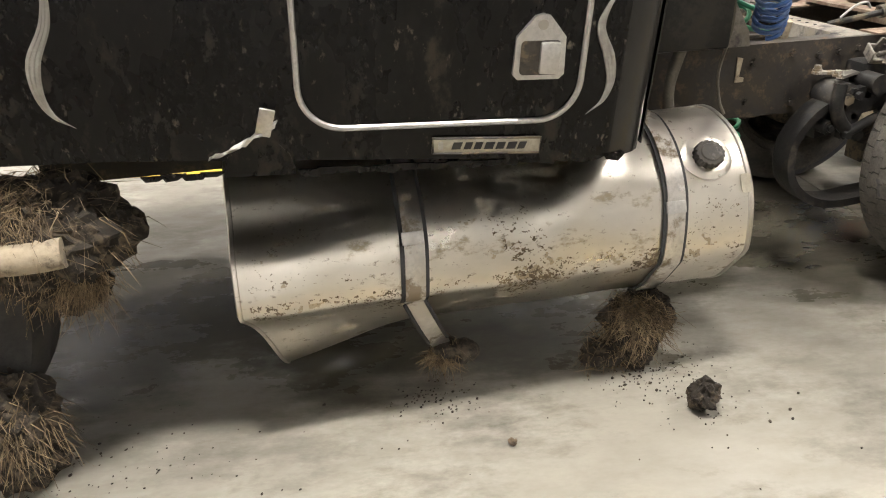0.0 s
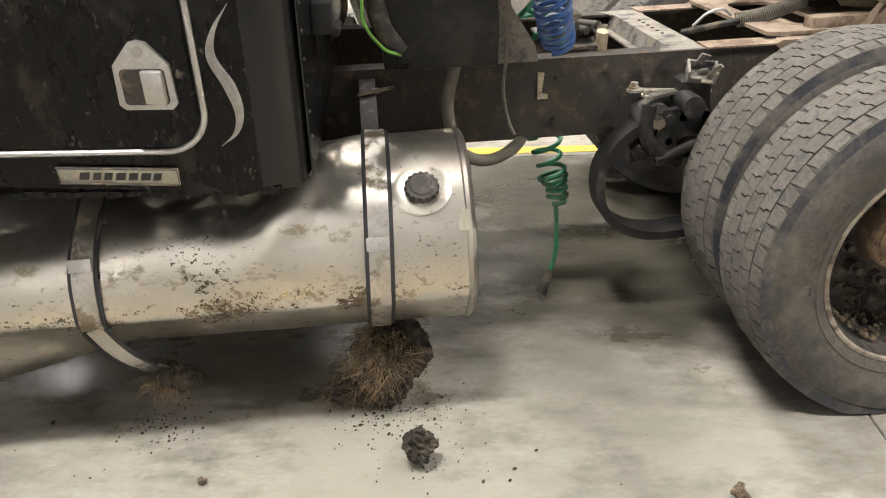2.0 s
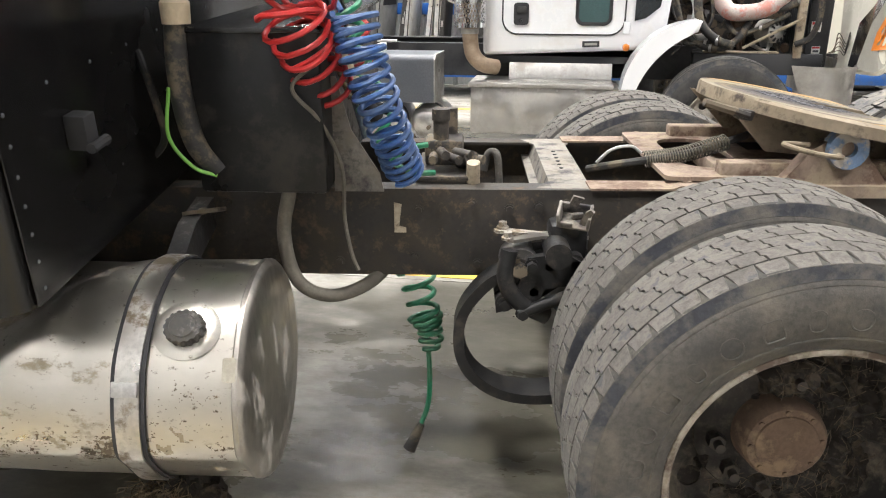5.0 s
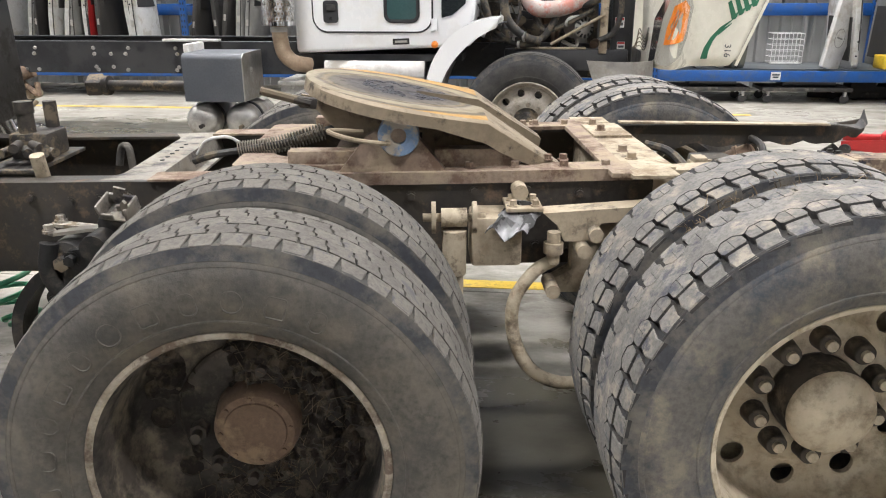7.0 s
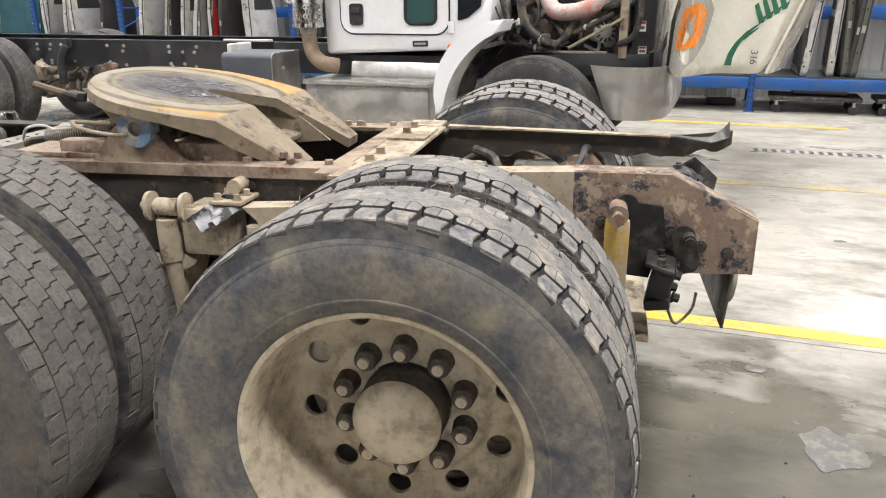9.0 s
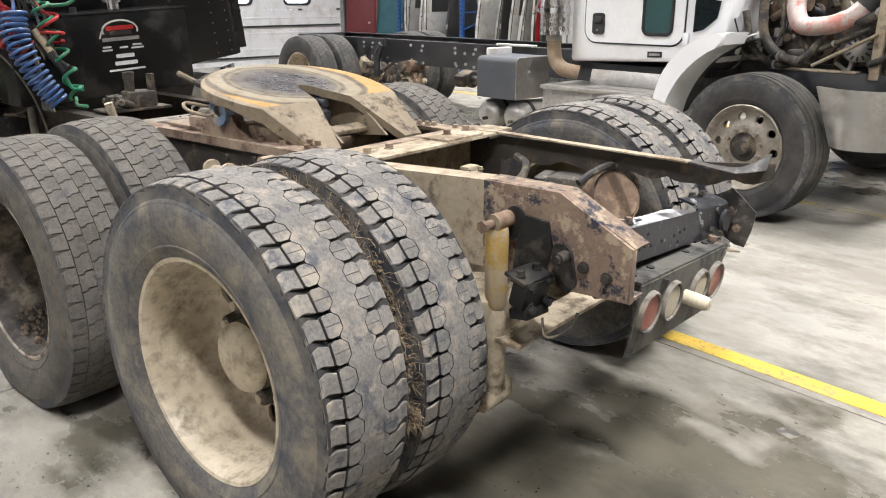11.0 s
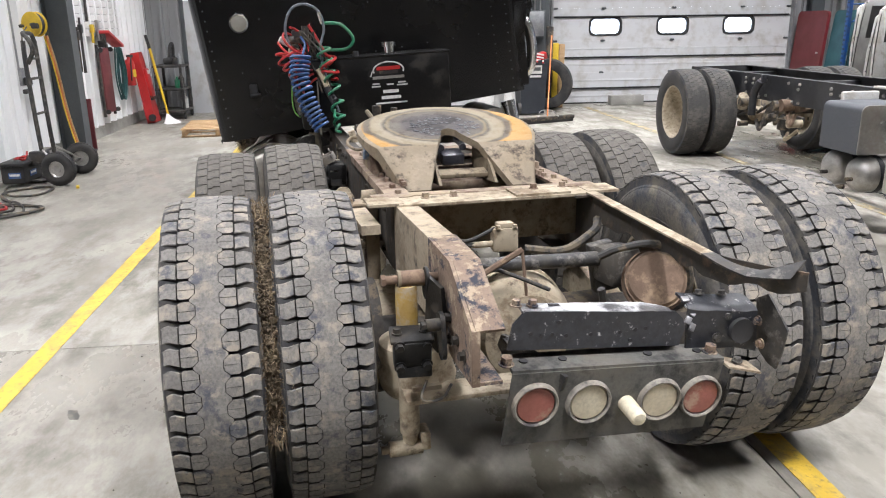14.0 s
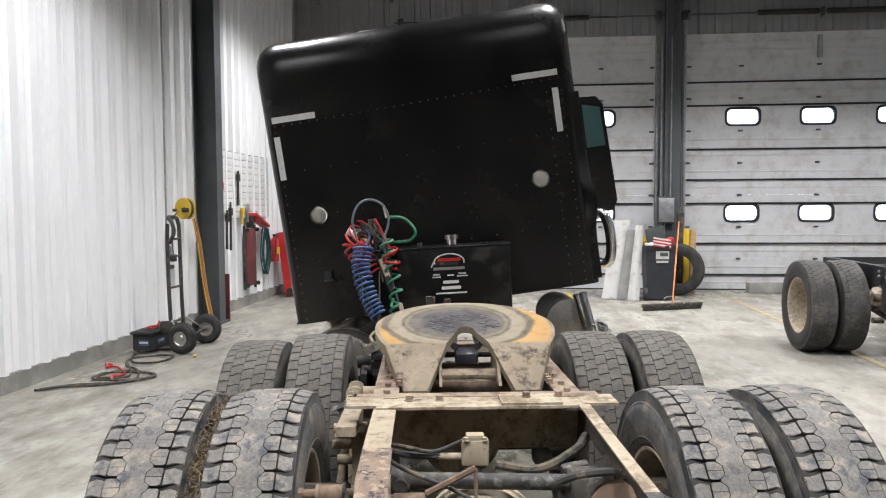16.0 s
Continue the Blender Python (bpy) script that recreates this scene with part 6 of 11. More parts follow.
sheet(bm, torn, 12, 6, 0.003)
part("torn_plate", bm, M_TORN, mb, "bright torn sheet metal")
bm = BM()
prism(bm, [(-0.14, 0.03), (0.26, 0.055), (0.26, 0.02), (0.02, 0.0), (-0.02, -0.05), (-0.08, -0.05), (-0.10, -0.005)], 0.07, T(-0.47, -0.53, 0.815))
ta = part("torque_arm", bm, M_FTAN, wt, "tan dusted torque arm with bolts")
part("bracket", prism(BM(), [(-0.02, 0.1), (0.12, 0.1), (0.12, -0.10), (-0.06, -0.10), (-0.07, -0.06), (-0.02, -0.03)], 0.05, T(-0.50, -0.50, 0.70)), M_FTAN, ta)
for x, z in ((-0.47, 0.79), (-0.5, 0.745), (-0.42, 0.745), (-0.58, 0.63)):
    part("pin", cyl(BM(), 0.020, 0.10, 14, T(x, -0.55, z, 90, 0, 0)), M_FTAN, ta)
part("stud", cyl(BM(), 0.018, 0.09, 14, T(-0.58, -0.57, 0.75)), M_FTAN, ta)
part("nut", cyl(BM(), 0.027, 0.03, 14, T(-0.58, -0.57, 0.75)), M_FTAN, ta)
bm = BM()
tube(bm, smooth_path([(-0.575, -0.56, 0.71), (-0.63, -0.57, 0.68), (-0.685, -0.585, 0.60), (-0.685, -0.6, 0.50), (-0.64, -0.62, 0.41), (-0.56, -0.63, 0.37), (-0.46, -0.62, 0.37)], 8), 0.019, 10)
part("brake_hose", bm, M_CREAM, wt, "mud-coated curved brake hose")

# brackets ahead of the front drive axle
bm = BM()
prism(bm, [(0.16, 0.022), (0.16, -0.022), (0.03, -0.022), (-0.075, -0.058), (-0.10, -0.045), (-0.095, -0.026), (-0.005, 0.0), (-0.05, 0.028), (-0.07, 0.05), (-0.05, 0.062), (0.03, 0.022)], 0.009, T(-1.87, -0.51, 0.80, 90, 0, 0))
for x, y in ((-1.945, -0.465), (-1.935, -0.56)):
    cyl(bm, 0.017, 0.006, 16, T(x, y, 0.806))
    bolt(bm, T(x, y, 0.808), 0.013, 0.014)
hb = part("hanger_bracket", bm, M_STRAP, wt, "scuffed steel hanger tab")
bm = BM()
box(bm, 0.11, 0.10, 0.11, T(-1.765, -0.49, 0.785, 0, 0, 0), 0.02)
prism(bm, [(-0.09, 0.05), (0.12, 0.09), (0.14, 0.02), (0.05, -0.05), (-0.02, -0.10), (-0.12, -0.13), (-0.13, -0.05)], 0.06, T(-1.84, -0.50, 0.70))
for x, z in ((-1.92, 0.72), (-1.82, 0.735), (-1.75, 0.74), (-1.86, 0.66), (-1.94, 0.62)):
    cyl(bm, 0.026, 0.13, 16, T(x, -0.51, z, 90, 0, 0))
    bolt(bm, T(x, -0.575, z, 90, 0, 0), 0.014, 0.012)
part("casting", bm, M_CAST, hb, "black cast suspension hanger")
CUP = T(-1.753, -0.535, 0.866, 26, 4, -14) @ Matrix.Scale(0.66, 4)
bm = BM()
box(bm, 0.135, 0.10, 0.012, CUP @ T(0, 0, -0.03), 0.003)
for x in (-0.062, 0.062):
    box(bm, 0.014, 0.10, 0.065, CUP @ T(x, 0, 0.0, 0, 6 if x > 0 else -6, 0), 0.004)
box(bm, 0.13, 0.014, 0.055, CUP @ T(0, 0.045, 0.0), 0.004)
box(bm, 0.06, 0.012, 0.03, CUP @ T(-0.03, -0.045, -0.018), 0.004)
box(bm, 0.05, 0.02, 0.035, CUP @ T(0.01, 0.012, -0.012, 0, 0, 20), 0.006)
prism(bm, [(-0.012, -0.04), (0.012, -0.04), (0.05, 0.055), (0.035, 0.065), (0.012, 0.04)], 0.012, CUP @ T(0.035, -0.02, 0.01, 0, 0, -20))
prism(bm, [(-0.03, 0.0), (0.0, -0.015), (0.03, 0.03), (-0.015, 0.045)], 0.010, CUP @ T(0.0, 0.04, 0.03, 0, 0, 10))
part("casting_cup", bm, M_XM, hb, "broken grey dusted cast cup")
# flat leaf curling down from the hanger and under the axle
leaf = smooth_path([(-1.90, -0.52, 0.70), (-1.98, -0.52, 0.655), (-2.045, -0.52, 0.56), (-2.045, -0.53, 0.45), (-1.985, -0.54, 0.375), (-1.88, -0.54, 0.34), (-1.72, -0.53, 0.345), (-1.5, -0.52, 0.36)], 8)


def leaf_face(s, t):
    q = s * (len(leaf) - 1)
    i = min(int(q), len(leaf) - 2)
    c = Vector(leaf[i]).lerp(Vector(leaf[i + 1]), q - i)
    w = 0.045 + 0.035 * max(0.0, s - 0.55)
    return (c.x, c.y + (t - 0.5) * 2 * w, c.z)


bm = sheet(BM(), leaf_face, 60, 2, 0.03)
lf = part("spring_leaf", bm, M_CAST, wt, "black curved spring leaf under the axle")
part("leaf_eye", cyl(BM(), 0.055, 0.11, 24, T(-1.90, -0.52, 0.725, 90, 0, 0)), M_BLKST, lf, "scuffed round leaf eye")
part("eye_nut", bolt(BM(), T(-1.90, -0.577, 0.725, 90, 0, 0), 0.022, 0.02), M_GREASE, lf)
bm = BM()
prism(bm, [(-0.05, 0.06), (0.05, 0.075), (0.13, 0.03), (0.16, -0.06), (0.10, -0.07), (0.06, -0.02), (0.0, -0.03), (-0.03, -0.11), (-0.07, -0.12), (-0.075, -0.02)], 0.03, T(-1.83, -0.575, 0.70))
tube(bm, smooth_path([(-1.93, -0.58, 0.78), (-1.94, -0.59, 0.70), (-1.90, -0.59, 0.63), (-1.82, -0.58, 0.585)], 6), 0.024, 10)
tube(bm, [(-1.90, -0.60, 0.60), (-1.70, -0.59, 0.68)], 0.018, 10)
cyl(bm, 0.036, 0.12, 18, T(-1.80, -0.56, 0.775, 90, 0, 0))
for q in ((-1.80, 0.775), (-1.89, 0.60), (-1.72, 0.70), (-1.87, 0.74)):
    bolt(bm, T(q[0], -0.595, q[1], 90, 0, 0), 0.015, 0.02)
part("spring_shackle", bm, M_CAST, hb, "black oily spring shackle with bolts")

# ---- fuel tank ----
TX0, TX1, TY, TZ, TR = -4.02, -2.57, -0.785, 0.517, 0.283
tk = new("fuel_tank")
tk.empty_display_size = 0.1
tk.parent, tk.matrix_local = wt, T(0, 0, 0)
tagged(tk, "dented bare aluminium cylinder fuel tank with steel straps")


def tank_r(x, a):
    """Radius at x and angle a (0 faces outwards, 90 up), with the crushed places."""
    r = TR
    s = (x - TX0) / (TX1 - TX0)
    g = lambda c, w: math.exp(-(((a - c + 180) % 360 - 180) / w) ** 2)
    sm = lambda q: 0.0 if q < 0 else 1.0 if q > 1 else q * q * (3 - 2 * q)
    # lower front pressed flat below a sharp crease, most at the front end
    b = a if a <= 180 else a - 360
    crush = 0.5 + 0.5 * sm(1.3 - s * 1.35)
    if -78 < b < -16:
        chord = TR * math.cos(radians(31)) / math.cos(radians(b + 47))
        r += (chord - r) * crush * 0.72
    r += 0.010 * crush * g(-15, 8)
    # front end flared downwards
    r += 0.085 * max(0, 1 - s / 0.35) ** 1.2 * g(-76, 24)
    r -= 0.055 * math.exp(-((s - 0.05) / 0.2) ** 2) * g(38, 24)
    # top flattened by the cab as far as a slanting fold
    if a < 180:
        r -= 0.058 * sm((0.585 + 0.0022 * a - s) / 0.10) * g(64, 38)
        r += 0.012 * math.exp(-((s - 0.60 - 0.0022 * a) / 0.03) ** 2) * g(45, 30)
    r += 0.006 * noise.noise((x * 5, math.cos(radians(a)) * 2.2, math.sin(radians(a)) * 2.2))
    return r


def tank_p(x, a, dr=0.0):
    r = tank_r(x, a) + dr
    b = a if a <= 180 else a - 360
    q = max(0.0, min(1.0, (-b - 18) / 56)) if b > -120 else max(0.0, 1 - (-b - 120) / 60)
    x += 0.10 * q * max(0.0, 1 - (x - TX0) / 0.45)
    return Vector((x, TY - r * math.cos(radians(a)), TZ + r * math.sin(radians(a))))


bm = BM()
NX, NA = 70, 96
ring = [[bm.verts.new(tank_p(TX0 + (TX1 - TX0) * i / NX, 360 * k / NA)) for k in range(NA)] for i in range(NX + 1)]
for i in range(NX):
    for k in range(NA):
        bm.faces.new((ring[i][k], ring[i][(k + 1) % NA], ring[i + 1][(k + 1) % NA], ring[i + 1][k]))
bm.faces.new(ring[0])
part("shell", bm, M_ALU, tk, "dented and mud-stained aluminium shell")
# brown mud dried on along the widest part
NXS, NAS = 900, 210
xs_ = [TX0 + 0.02 + (TX1 - TX0 - 0.04) * i / NXS for i in range(NXS + 1)]
as_ = [-52 + 84 * k / NAS for k in range(NAS + 1)]
co, fc, at = [], [], {}


def stain_vert(i, k):
    if (i, k) not in at:
        at[(i, k)] = len(co)
        co.append(tank_p(xs_[i], as_[k], 0.0012))
    return at[(i, k)]


for i in range(NXS):
    for k in range(NAS):
        q = Vector((xs_[i] * 1.0, as_[k] * 0.0056, 0.0))
        big_ = noise.noise(q * 4.5 + Vector((3, 1, 0)))
        fine_ = noise.noise(q * 17) * 0.36 + noise.noise(q * 42) * 0.45 + noise.noise(q * 100) * 0.55 + noise.noise(q * 230) * 0.55
        band = math.exp(-((as_[k] + 13) / 17) ** 2)
        if big_ * 0.75 + fine_ * 0.75 + 0.5 * band > 0.7:
            fc.append((stain_vert(i, k), stain_vert(i + 1, k), stain_vert(i + 1, k + 1), stain_vert(i, k + 1)))
# a thin tan wash under the splashes
cw, fw_, aw = [], [], {}
for i in range(0, NXS - 1, 2):
    for k in range(0, NAS - 1, 2):
        q = Vector((xs_[i] * 1.0, as_[k] * 0.0056, 0.0))
        band = math.exp(-((as_[k] + 9) / 11) ** 2)
        if noise.noise(q * 5 + Vector((8, 1, 0))) * 0.6 + noise.noise(q * 19) * 0.5 + noise.noise(q * 60) * 0.5 + 0.5 * band > 0.72:
            quad = []
            for di, dk in ((0, 0), (2, 0), (2, 2), (0, 2)):
                key = (i + di, k + dk)
                if key not in aw:
                    aw[key] = len(cw)
                    cw.append(tank_p(xs_[key[0]], as_[key[1]], 0.0007))
                quad.append(aw[key])
            fw_.append(quad)
me_ = bpy.data.meshes.new("tan_wash")
me_.from_pydata(cw, [], fw_)
me_.materials.append(M_WASH)
tagged(part("tan_wash", me_, None, tk, "thin tan wash of dried mud"), kind="stuff")
me_ = bpy.data.meshes.new("dried_mud")
me_.from_pydata(co, [], fc)
me_.materials.append(M_STAIN)
tagged(part("dried_mud", me_, None, tk, "thin splashes of dried brown mud"), kind="stuff")
bm = BM()
prof = [(1.0, 0.0), (1.012, 0.004), (1.012, 0.014), (0.985, 0.022), (0.95, 0.028), (0.6, 0.036), (0.02, 0.04)]
rr = [[bm.verts.new(Vector((TX1 + h, TY, TZ)) + (tank_p(TX1, 360 * k / NA) - Vector((TX1, TY, TZ))) * f) for k in range(NA)] for f, h in prof]
for A, B in zip(rr, rr[1:]):
    for k in range(NA):
        bm.faces.new((A[k], A[(k + 1) % NA], B[(k + 1) % NA], B[k]))
bm.faces.new(rr[-1])
part("tank_head", bm, M_ALUEND, tk, "scuffed flat aluminium tank head")
bm = BM()
prof = [(1.0, 0.0), (1.015, -0.003), (1.015, -0.012), (0.97, -0.016), (0.02, -0.02)]
rr = [[bm.verts.new(Vector((TX0 + h, TY, TZ)) + (tank_p(TX0, 360 * k / NA) - Vector((TX0, TY, TZ))) * f) for k in range(NA)] for f, h in prof]
for A, B in zip(rr, rr[1:]):
    for k in range(NA):
        bm.faces.new((A[k], A[(k + 1) % NA], B[(k + 1) % NA], B[k]))
bm.faces.new(rr[-1])
part("tank_head", bm, M_ALU, tk, "crumpled front tank head")


def strap(xc, lean, a0, a1, w=0.055):
    bm = BM()
    bb = BM()
    n = 50
    for s, tgt, d0, d1, ww in ((0, bb, 0.004, 0.008, w + 0.022), (0, bm, 0.008, 0.013, w)):
        rows = []
        for k in range(n + 1):
            a = a0 + (a1 - a0) * k / n
            x = xc + lean * math.sin(radians(a))
            rows.append([tgt.verts.new(tank_p(x + dx, a, dd)) for dx, dd in ((-ww / 2, d0), (-ww / 2, d1), (ww / 2, d1), (ww / 2, d0))])
        for A, B in zip(rows, rows[1:]):
            for k in range(4):
                tgt.faces.new((A[k], A[(k + 1) % 4], B[(k + 1) % 4], B[k]))
        tgt.faces.new(rows[0])
        tgt.faces.new(rows[-1])
    st = part("strap", bm, M_STRAP, tk, "bright steel tank strap")
    part("strap_liner", bb, M_RUBSEAL, tk, "black rubber strap liner")
    bm = BM()
    p = tank_p(xc, 18, 0.016)
    box(bm, w + 0.004, 0.008, 0.035, T(*p, -18, 0, 0), 0.002)
    part("strap_weld", bm, M_BRIGHT, st)


strap(-3.56, 0.012, -22, 112)
strap(-2.805, 0.012, -55, 125)
# the first strap hangs free below the tank
bm = BM()
P0 = tank_p(-3.565, -20, 0.010)


def tail(s, t):
    w = Vector((0.056 * (t - 0.5), 0.0, 0.012 * (t - 0.5)))
    e = Vector((-3.468, -0.93, 0.185))
    p = P0.lerp(e, s) + Vector((0.0, -0.03 * math.sin(math.pi * s) - 0.004, 0.0)) + w
    return p


sheet(bm, tail, 14, 2, 0.005)
part("strap_tail", bm, M_STRAP, tk, "loose bright end of the strap")
bm = BM()
for k in range(2):
    tube(bm, [tail(q / 10, k) for q in range(9)], 0.006, 6)
part("strap_liner", bm, M_RUBSEAL, tk, "black rubber strap liner")
# filler cap
cm_ = Matrix.Translation(tank_p(-2.68, 45, 0.0)) @ T(0, 0, 0, 45, 0, 0) @ Matrix.Diagonal((0.8, 0.72, 0.8, 1))
part("filler_neck", lathe(BM(), [(0.0, -0.02), (0.095, -0.02), (0.098, 0.002), (0.085, 0.008), (0.06, 0.010), (0.0, 0.010)], 36, cm_ @ T(0, 0, 0, 90, 0, 0)), M_ALU, tk, "oval filler flange")
bm = BM()
lathe(bm, [(0.0, 0.046), (0.036, 0.046), (0.04, 0.041), (0.052, 0.040), (0.056, 0.034), (0.056, 0.008), (0.0, 0.008)], 96, cm_ @ T(0, 0, 0, 90, 0, 0), wob=lambda a, h: 1.0 if h > 0.0405 else 1 + 0.035 * math.copysign(1, math.cos(16 * a)))
part("fuel_cap", bm, M_BLKST, tk, "dark knurled fuel cap")
part("tank_label", prism(BM(), rounded(0.03, 0.055, 0.006), 0.0015, Matrix.Translation(tank_p(-2.575, 27, 0.003)) @ T(0, 0, 0, -27, 0, 0)), M_BADGE, tk, "worn cream sticker")
for x in (-3.55, -2.805):
    bm = prism(BM(), [(0.0, 0.33), (0.16, 0.30), (0.34, 0.20), (0.42, 0.02), (0.42, -0.2), (0.34, -0.2), (0.33, 0.0), (0.22, 0.18), (0.0, 0.24)], 0.05, T(x, YN, 0.55, 0, 0, -90) @ T(0, 0, 0))
    part("tank_bracket", bm, M_BLKST, tk, "black tank support bracket")
bm = BM()
prism(bm, rounded(0.12, 0.05, 0.022), 0.01, T(-2.78, -0.52, 0.862, 70, 0, 30))
cyl(bm, 0.012, 0.014, 14, T(-2.78, -0.53, 0.866))
part("tow_tab", bm, M_FW, wt, "scuffed steel lifting tab")

# ---- leaning sleeper cab ----
CAB = T(-2.95, -1.15, 0.79) @ T(0, 0, 0, 0, 0, -3) @ T(0, 0, 0, 0, 2, 0) @ T(0, 0, 0, 8, 0, 0)
cab = new("cab")
cab.empty_display_size = 0.1
cab.parent, cab.matrix_local = wt, CAB
tagged(cab, "black painted sleeper cab leaning to one side")
CW, CH = 2.19, 2.0


def cab_section(inset, top):
    """Outline in (y, z): square foot, rounded shoulders."""
    r = 0.15
    o = [(inset, 0.015), (CW - inset, 0.015)]
    for k in range(9):
        a = radians(90 * k / 8)
        o.append((CW - inset - r + r * math.cos(a), top - inset - r + r * math.sin(a)))
    for k in range(9):
        a = radians(90 + 90 * k / 8)
        o.append((inset + r + r * math.cos(a), top - inset - r + r * math.sin(a)))
    return o


bm = BM()
lofts = [(-3.3, 0.05, 1.75), (-2.2, 0.0, 1.86), (-1.3, 0.0, CH), (-0.16, 0.0, CH), (-0.11, 0.003, CH - 0.015), (-0.07, 0.01, CH - 0.04), (-0.04, 0.022, CH - 0.075), (-0.02, 0.04, CH - 0.12), (-0.009, 0.06, CH - 0.19), (-0.004, 0.085, CH - 0.27)]
rows = [[bm.verts.new((x, y, z + (0.05 if z < 0.1 and x < -1.2 else 0))) for y, z in cab_section(i_, t_)] for x, i_, t_ in lofts]
n = len(rows[0])
for A, B in zip(rows, rows[1:]):
    for k in range(n):
        bm.faces.new((A[k], A[(k + 1) % n], B[(k + 1) % n], B[k]))
bm.faces.new(rows[0])
bm.faces.new(rows[-1])
for f in bm.faces:
    f.material_index = 1 if f.calc_center_median().x > -0.1 else 0
body = part("cab_body", bm, [M_BLACKM, M_BLACKP], cab, "scraped and muddy black cab shell")
# notch under the side skirt with torn silver metal
bm = BM()


def skirt_hole(s, t):
    x = -1.06 + 0.165 * s
    top_ = 0.03 + 0.085 * math.sin(math.pi * s) ** 0.6 + 0.015 * noise.noise((s * 9, 1, 1))
    return (x, -0.0025, 0.012 + (top_ - 0.012) * t)


sheet(bm, skirt_hole, 14, 3, 0.003)
part("torn_notch", bm, M_BLACKM, cab, "torn dark gap in the skirt")
bm = BM()


def rip(s, t):
    x = -1.09 + 0.155 * s
    z = 0.06 + 0.075 * s ** 1.2 + 0.012 * noise.noise((s * 8, t * 2, 3))
    return (x + 0.012 * t, -0.012 - 0.02 * math.sin(3 * s + t * 2) * t, z + (0.018 + 0.03 * (s > 0.82) * (s - 0.6)) * t)


sheet(bm, rip, 18, 4, 0.003)
box(bm, 0.035, 0.006, 0.075, T(-0.955, -0.012, 0.15, 12, 14, 0), 0.002)
part("ripped_metal", bm, M_BRIGHT, cab, "bright ripped sheet metal")
# jagged lower edge
bm = BM()
rg = random.Random(4)
for k in range(26):
    x = -1.22 + k * 0.045
    if -1.06 < x < -0.9:
        continue
    prism(bm, [(-0.03, 0.01), (0.03, 0.01), (0.015 + rg.uniform(-0.01, 0.01), -rg.uniform(0.0, 0.014)), (-0.02, -rg.uniform(0.0, 0.01))], 0.006, T(x, 0.004, 0.012 + rg.uniform(-0.003, 0.003)))
tagged(part("ragged_edge", bm, M_BLACKM, cab), kind="stuff")
# luggage door with trim, latch and maker's plate
bm = BM()
dcx, dcz, dw, dh = -0.545, 0.56, 0.665, 0.87
o = rounded(dw, dh, 0.10, 8)
tube(bm, [(dcx + x, -0.003, dcz + z) for x, z in o + o[:1]], 0.0075, 8, cap=False)
part("door_trim", bm, M_BRIGHT, cab, "silver trim bead round the luggage door")
bm = BM()
prism(bm, rounded(dw - 0.03, dh - 0.03, 0.085, 8), 0.004, T(dcx, -0.0035, dcz))
part("luggage_door", bm, M_BLACKM, cab, "scratched black luggage door")
lat = part("latch", prism(BM(), [(-0.062, -0.06), (-0.05, -0.072), (0.05, -0.072), (0.062, -0.06), (0.058, 0.028), (0.018, 0.075), (0.0, 0.08), (-0.018, 0.075), (-0.058, 0.028)], 0.012, T(-0.323, -0.010, 0.305)), M_BRIGHT, cab, "bright steel paddle latch")
part("recess", prism(BM(), rounded(0.094, 0.08, 0.01), 0.004, T(-0.323, -0.0165, 0.285)), M_GREASE, lat)
part("paddle", box(BM(), 0.046, 0.016, 0.074, T(-0.302, -0.022, 0.286, 0, 0, -6), 0.004), M_BRIGHT, lat)
part("latch_key", cyl(BM(), 0.012, 0.004, 18, T(-0.323, -0.018, 0.362, 90, 0, 0)), M_STRAP, lat)
bdg = part("badge", box(BM(), 0.272, 0.006, 0.044, T(-0.432, -0.004, 0.066, 0, 2.0, 0), 0.002), M_BADGE, cab, "cream plate with plain dark bars")
part("badge_rim", tube(BM(), [(-0.432 + x, -0.008, 0.066 + z - x * 0.035) for x, z in ((-0.134, -0.02), (0.134, -0.02), (0.134, 0.02), (-0.134, 0.02), (-0.134, -0.02))], 0.003, 6, cap=False), M_GREASE, bdg)
for k, (x, w) in enumerate(((-0.075, 0.022), (-0.047, 0.018), (-0.022, 0.018), (0.006, 0.022), (0.034, 0.02), (0.062, 0.022), (0.088, 0.018))):
    part("bar", prism(BM(), [(-w / 2 - 0.003, -0.009), (w / 2 - 0.003, -0.009), (w / 2 + 0.003, 0.009), (-w / 2 + 0.003, 0.009)], 0.002, T(-0.432 + x, -0.008, 0.066 - x * 0.035)), M_RUBSEAL, bdg)
part("bar", prism(BM(), rounded(0.012, 0.022, 0.005), 0.002, T(-0.432 - 0.115, -0.008, 0.07)), M_SILVER, bdg)


def pinstripe(pts, w=0.011):
    bm = BM()
    for off in (-1.0, 0.0, 1.0):
        q = smooth_path([(x + off * w * 0.45 * (1 - abs(2 * k / (len(pts) - 1) - 1)), -0.0015, z) for k, (x, z) in enumerate(pts)], 10)
        nq = len(q)
        tube(bm, q, w * 0.27, 6, taper=[max(0.12, math.sin(math.pi * (i_ + 0.5) / nq)) for i_ in range(nq)])
    return part("pinstripe", bm, M_SILVER, cab, "silver scroll pinstripe")


pinstripe([(-0.158, 0.60), (-0.154, 0.52), (-0.146, 0.46)])
pinstripe([(-0.128, 0.455), (-0.165, 0.40), (-0.178, 0.345), (-0.150, 0.28), (-0.137, 0.22), (-0.150, 0.17), (-0.188, 0.135)], 0.02)
pinstripe([(-1.375, 0.56), (-1.36, 0.46), (-1.372, 0.38), (-1.412, 0.30), (-1.418, 0.23), (-1.40, 0.18), (-1.36, 0.15)], 0.022)

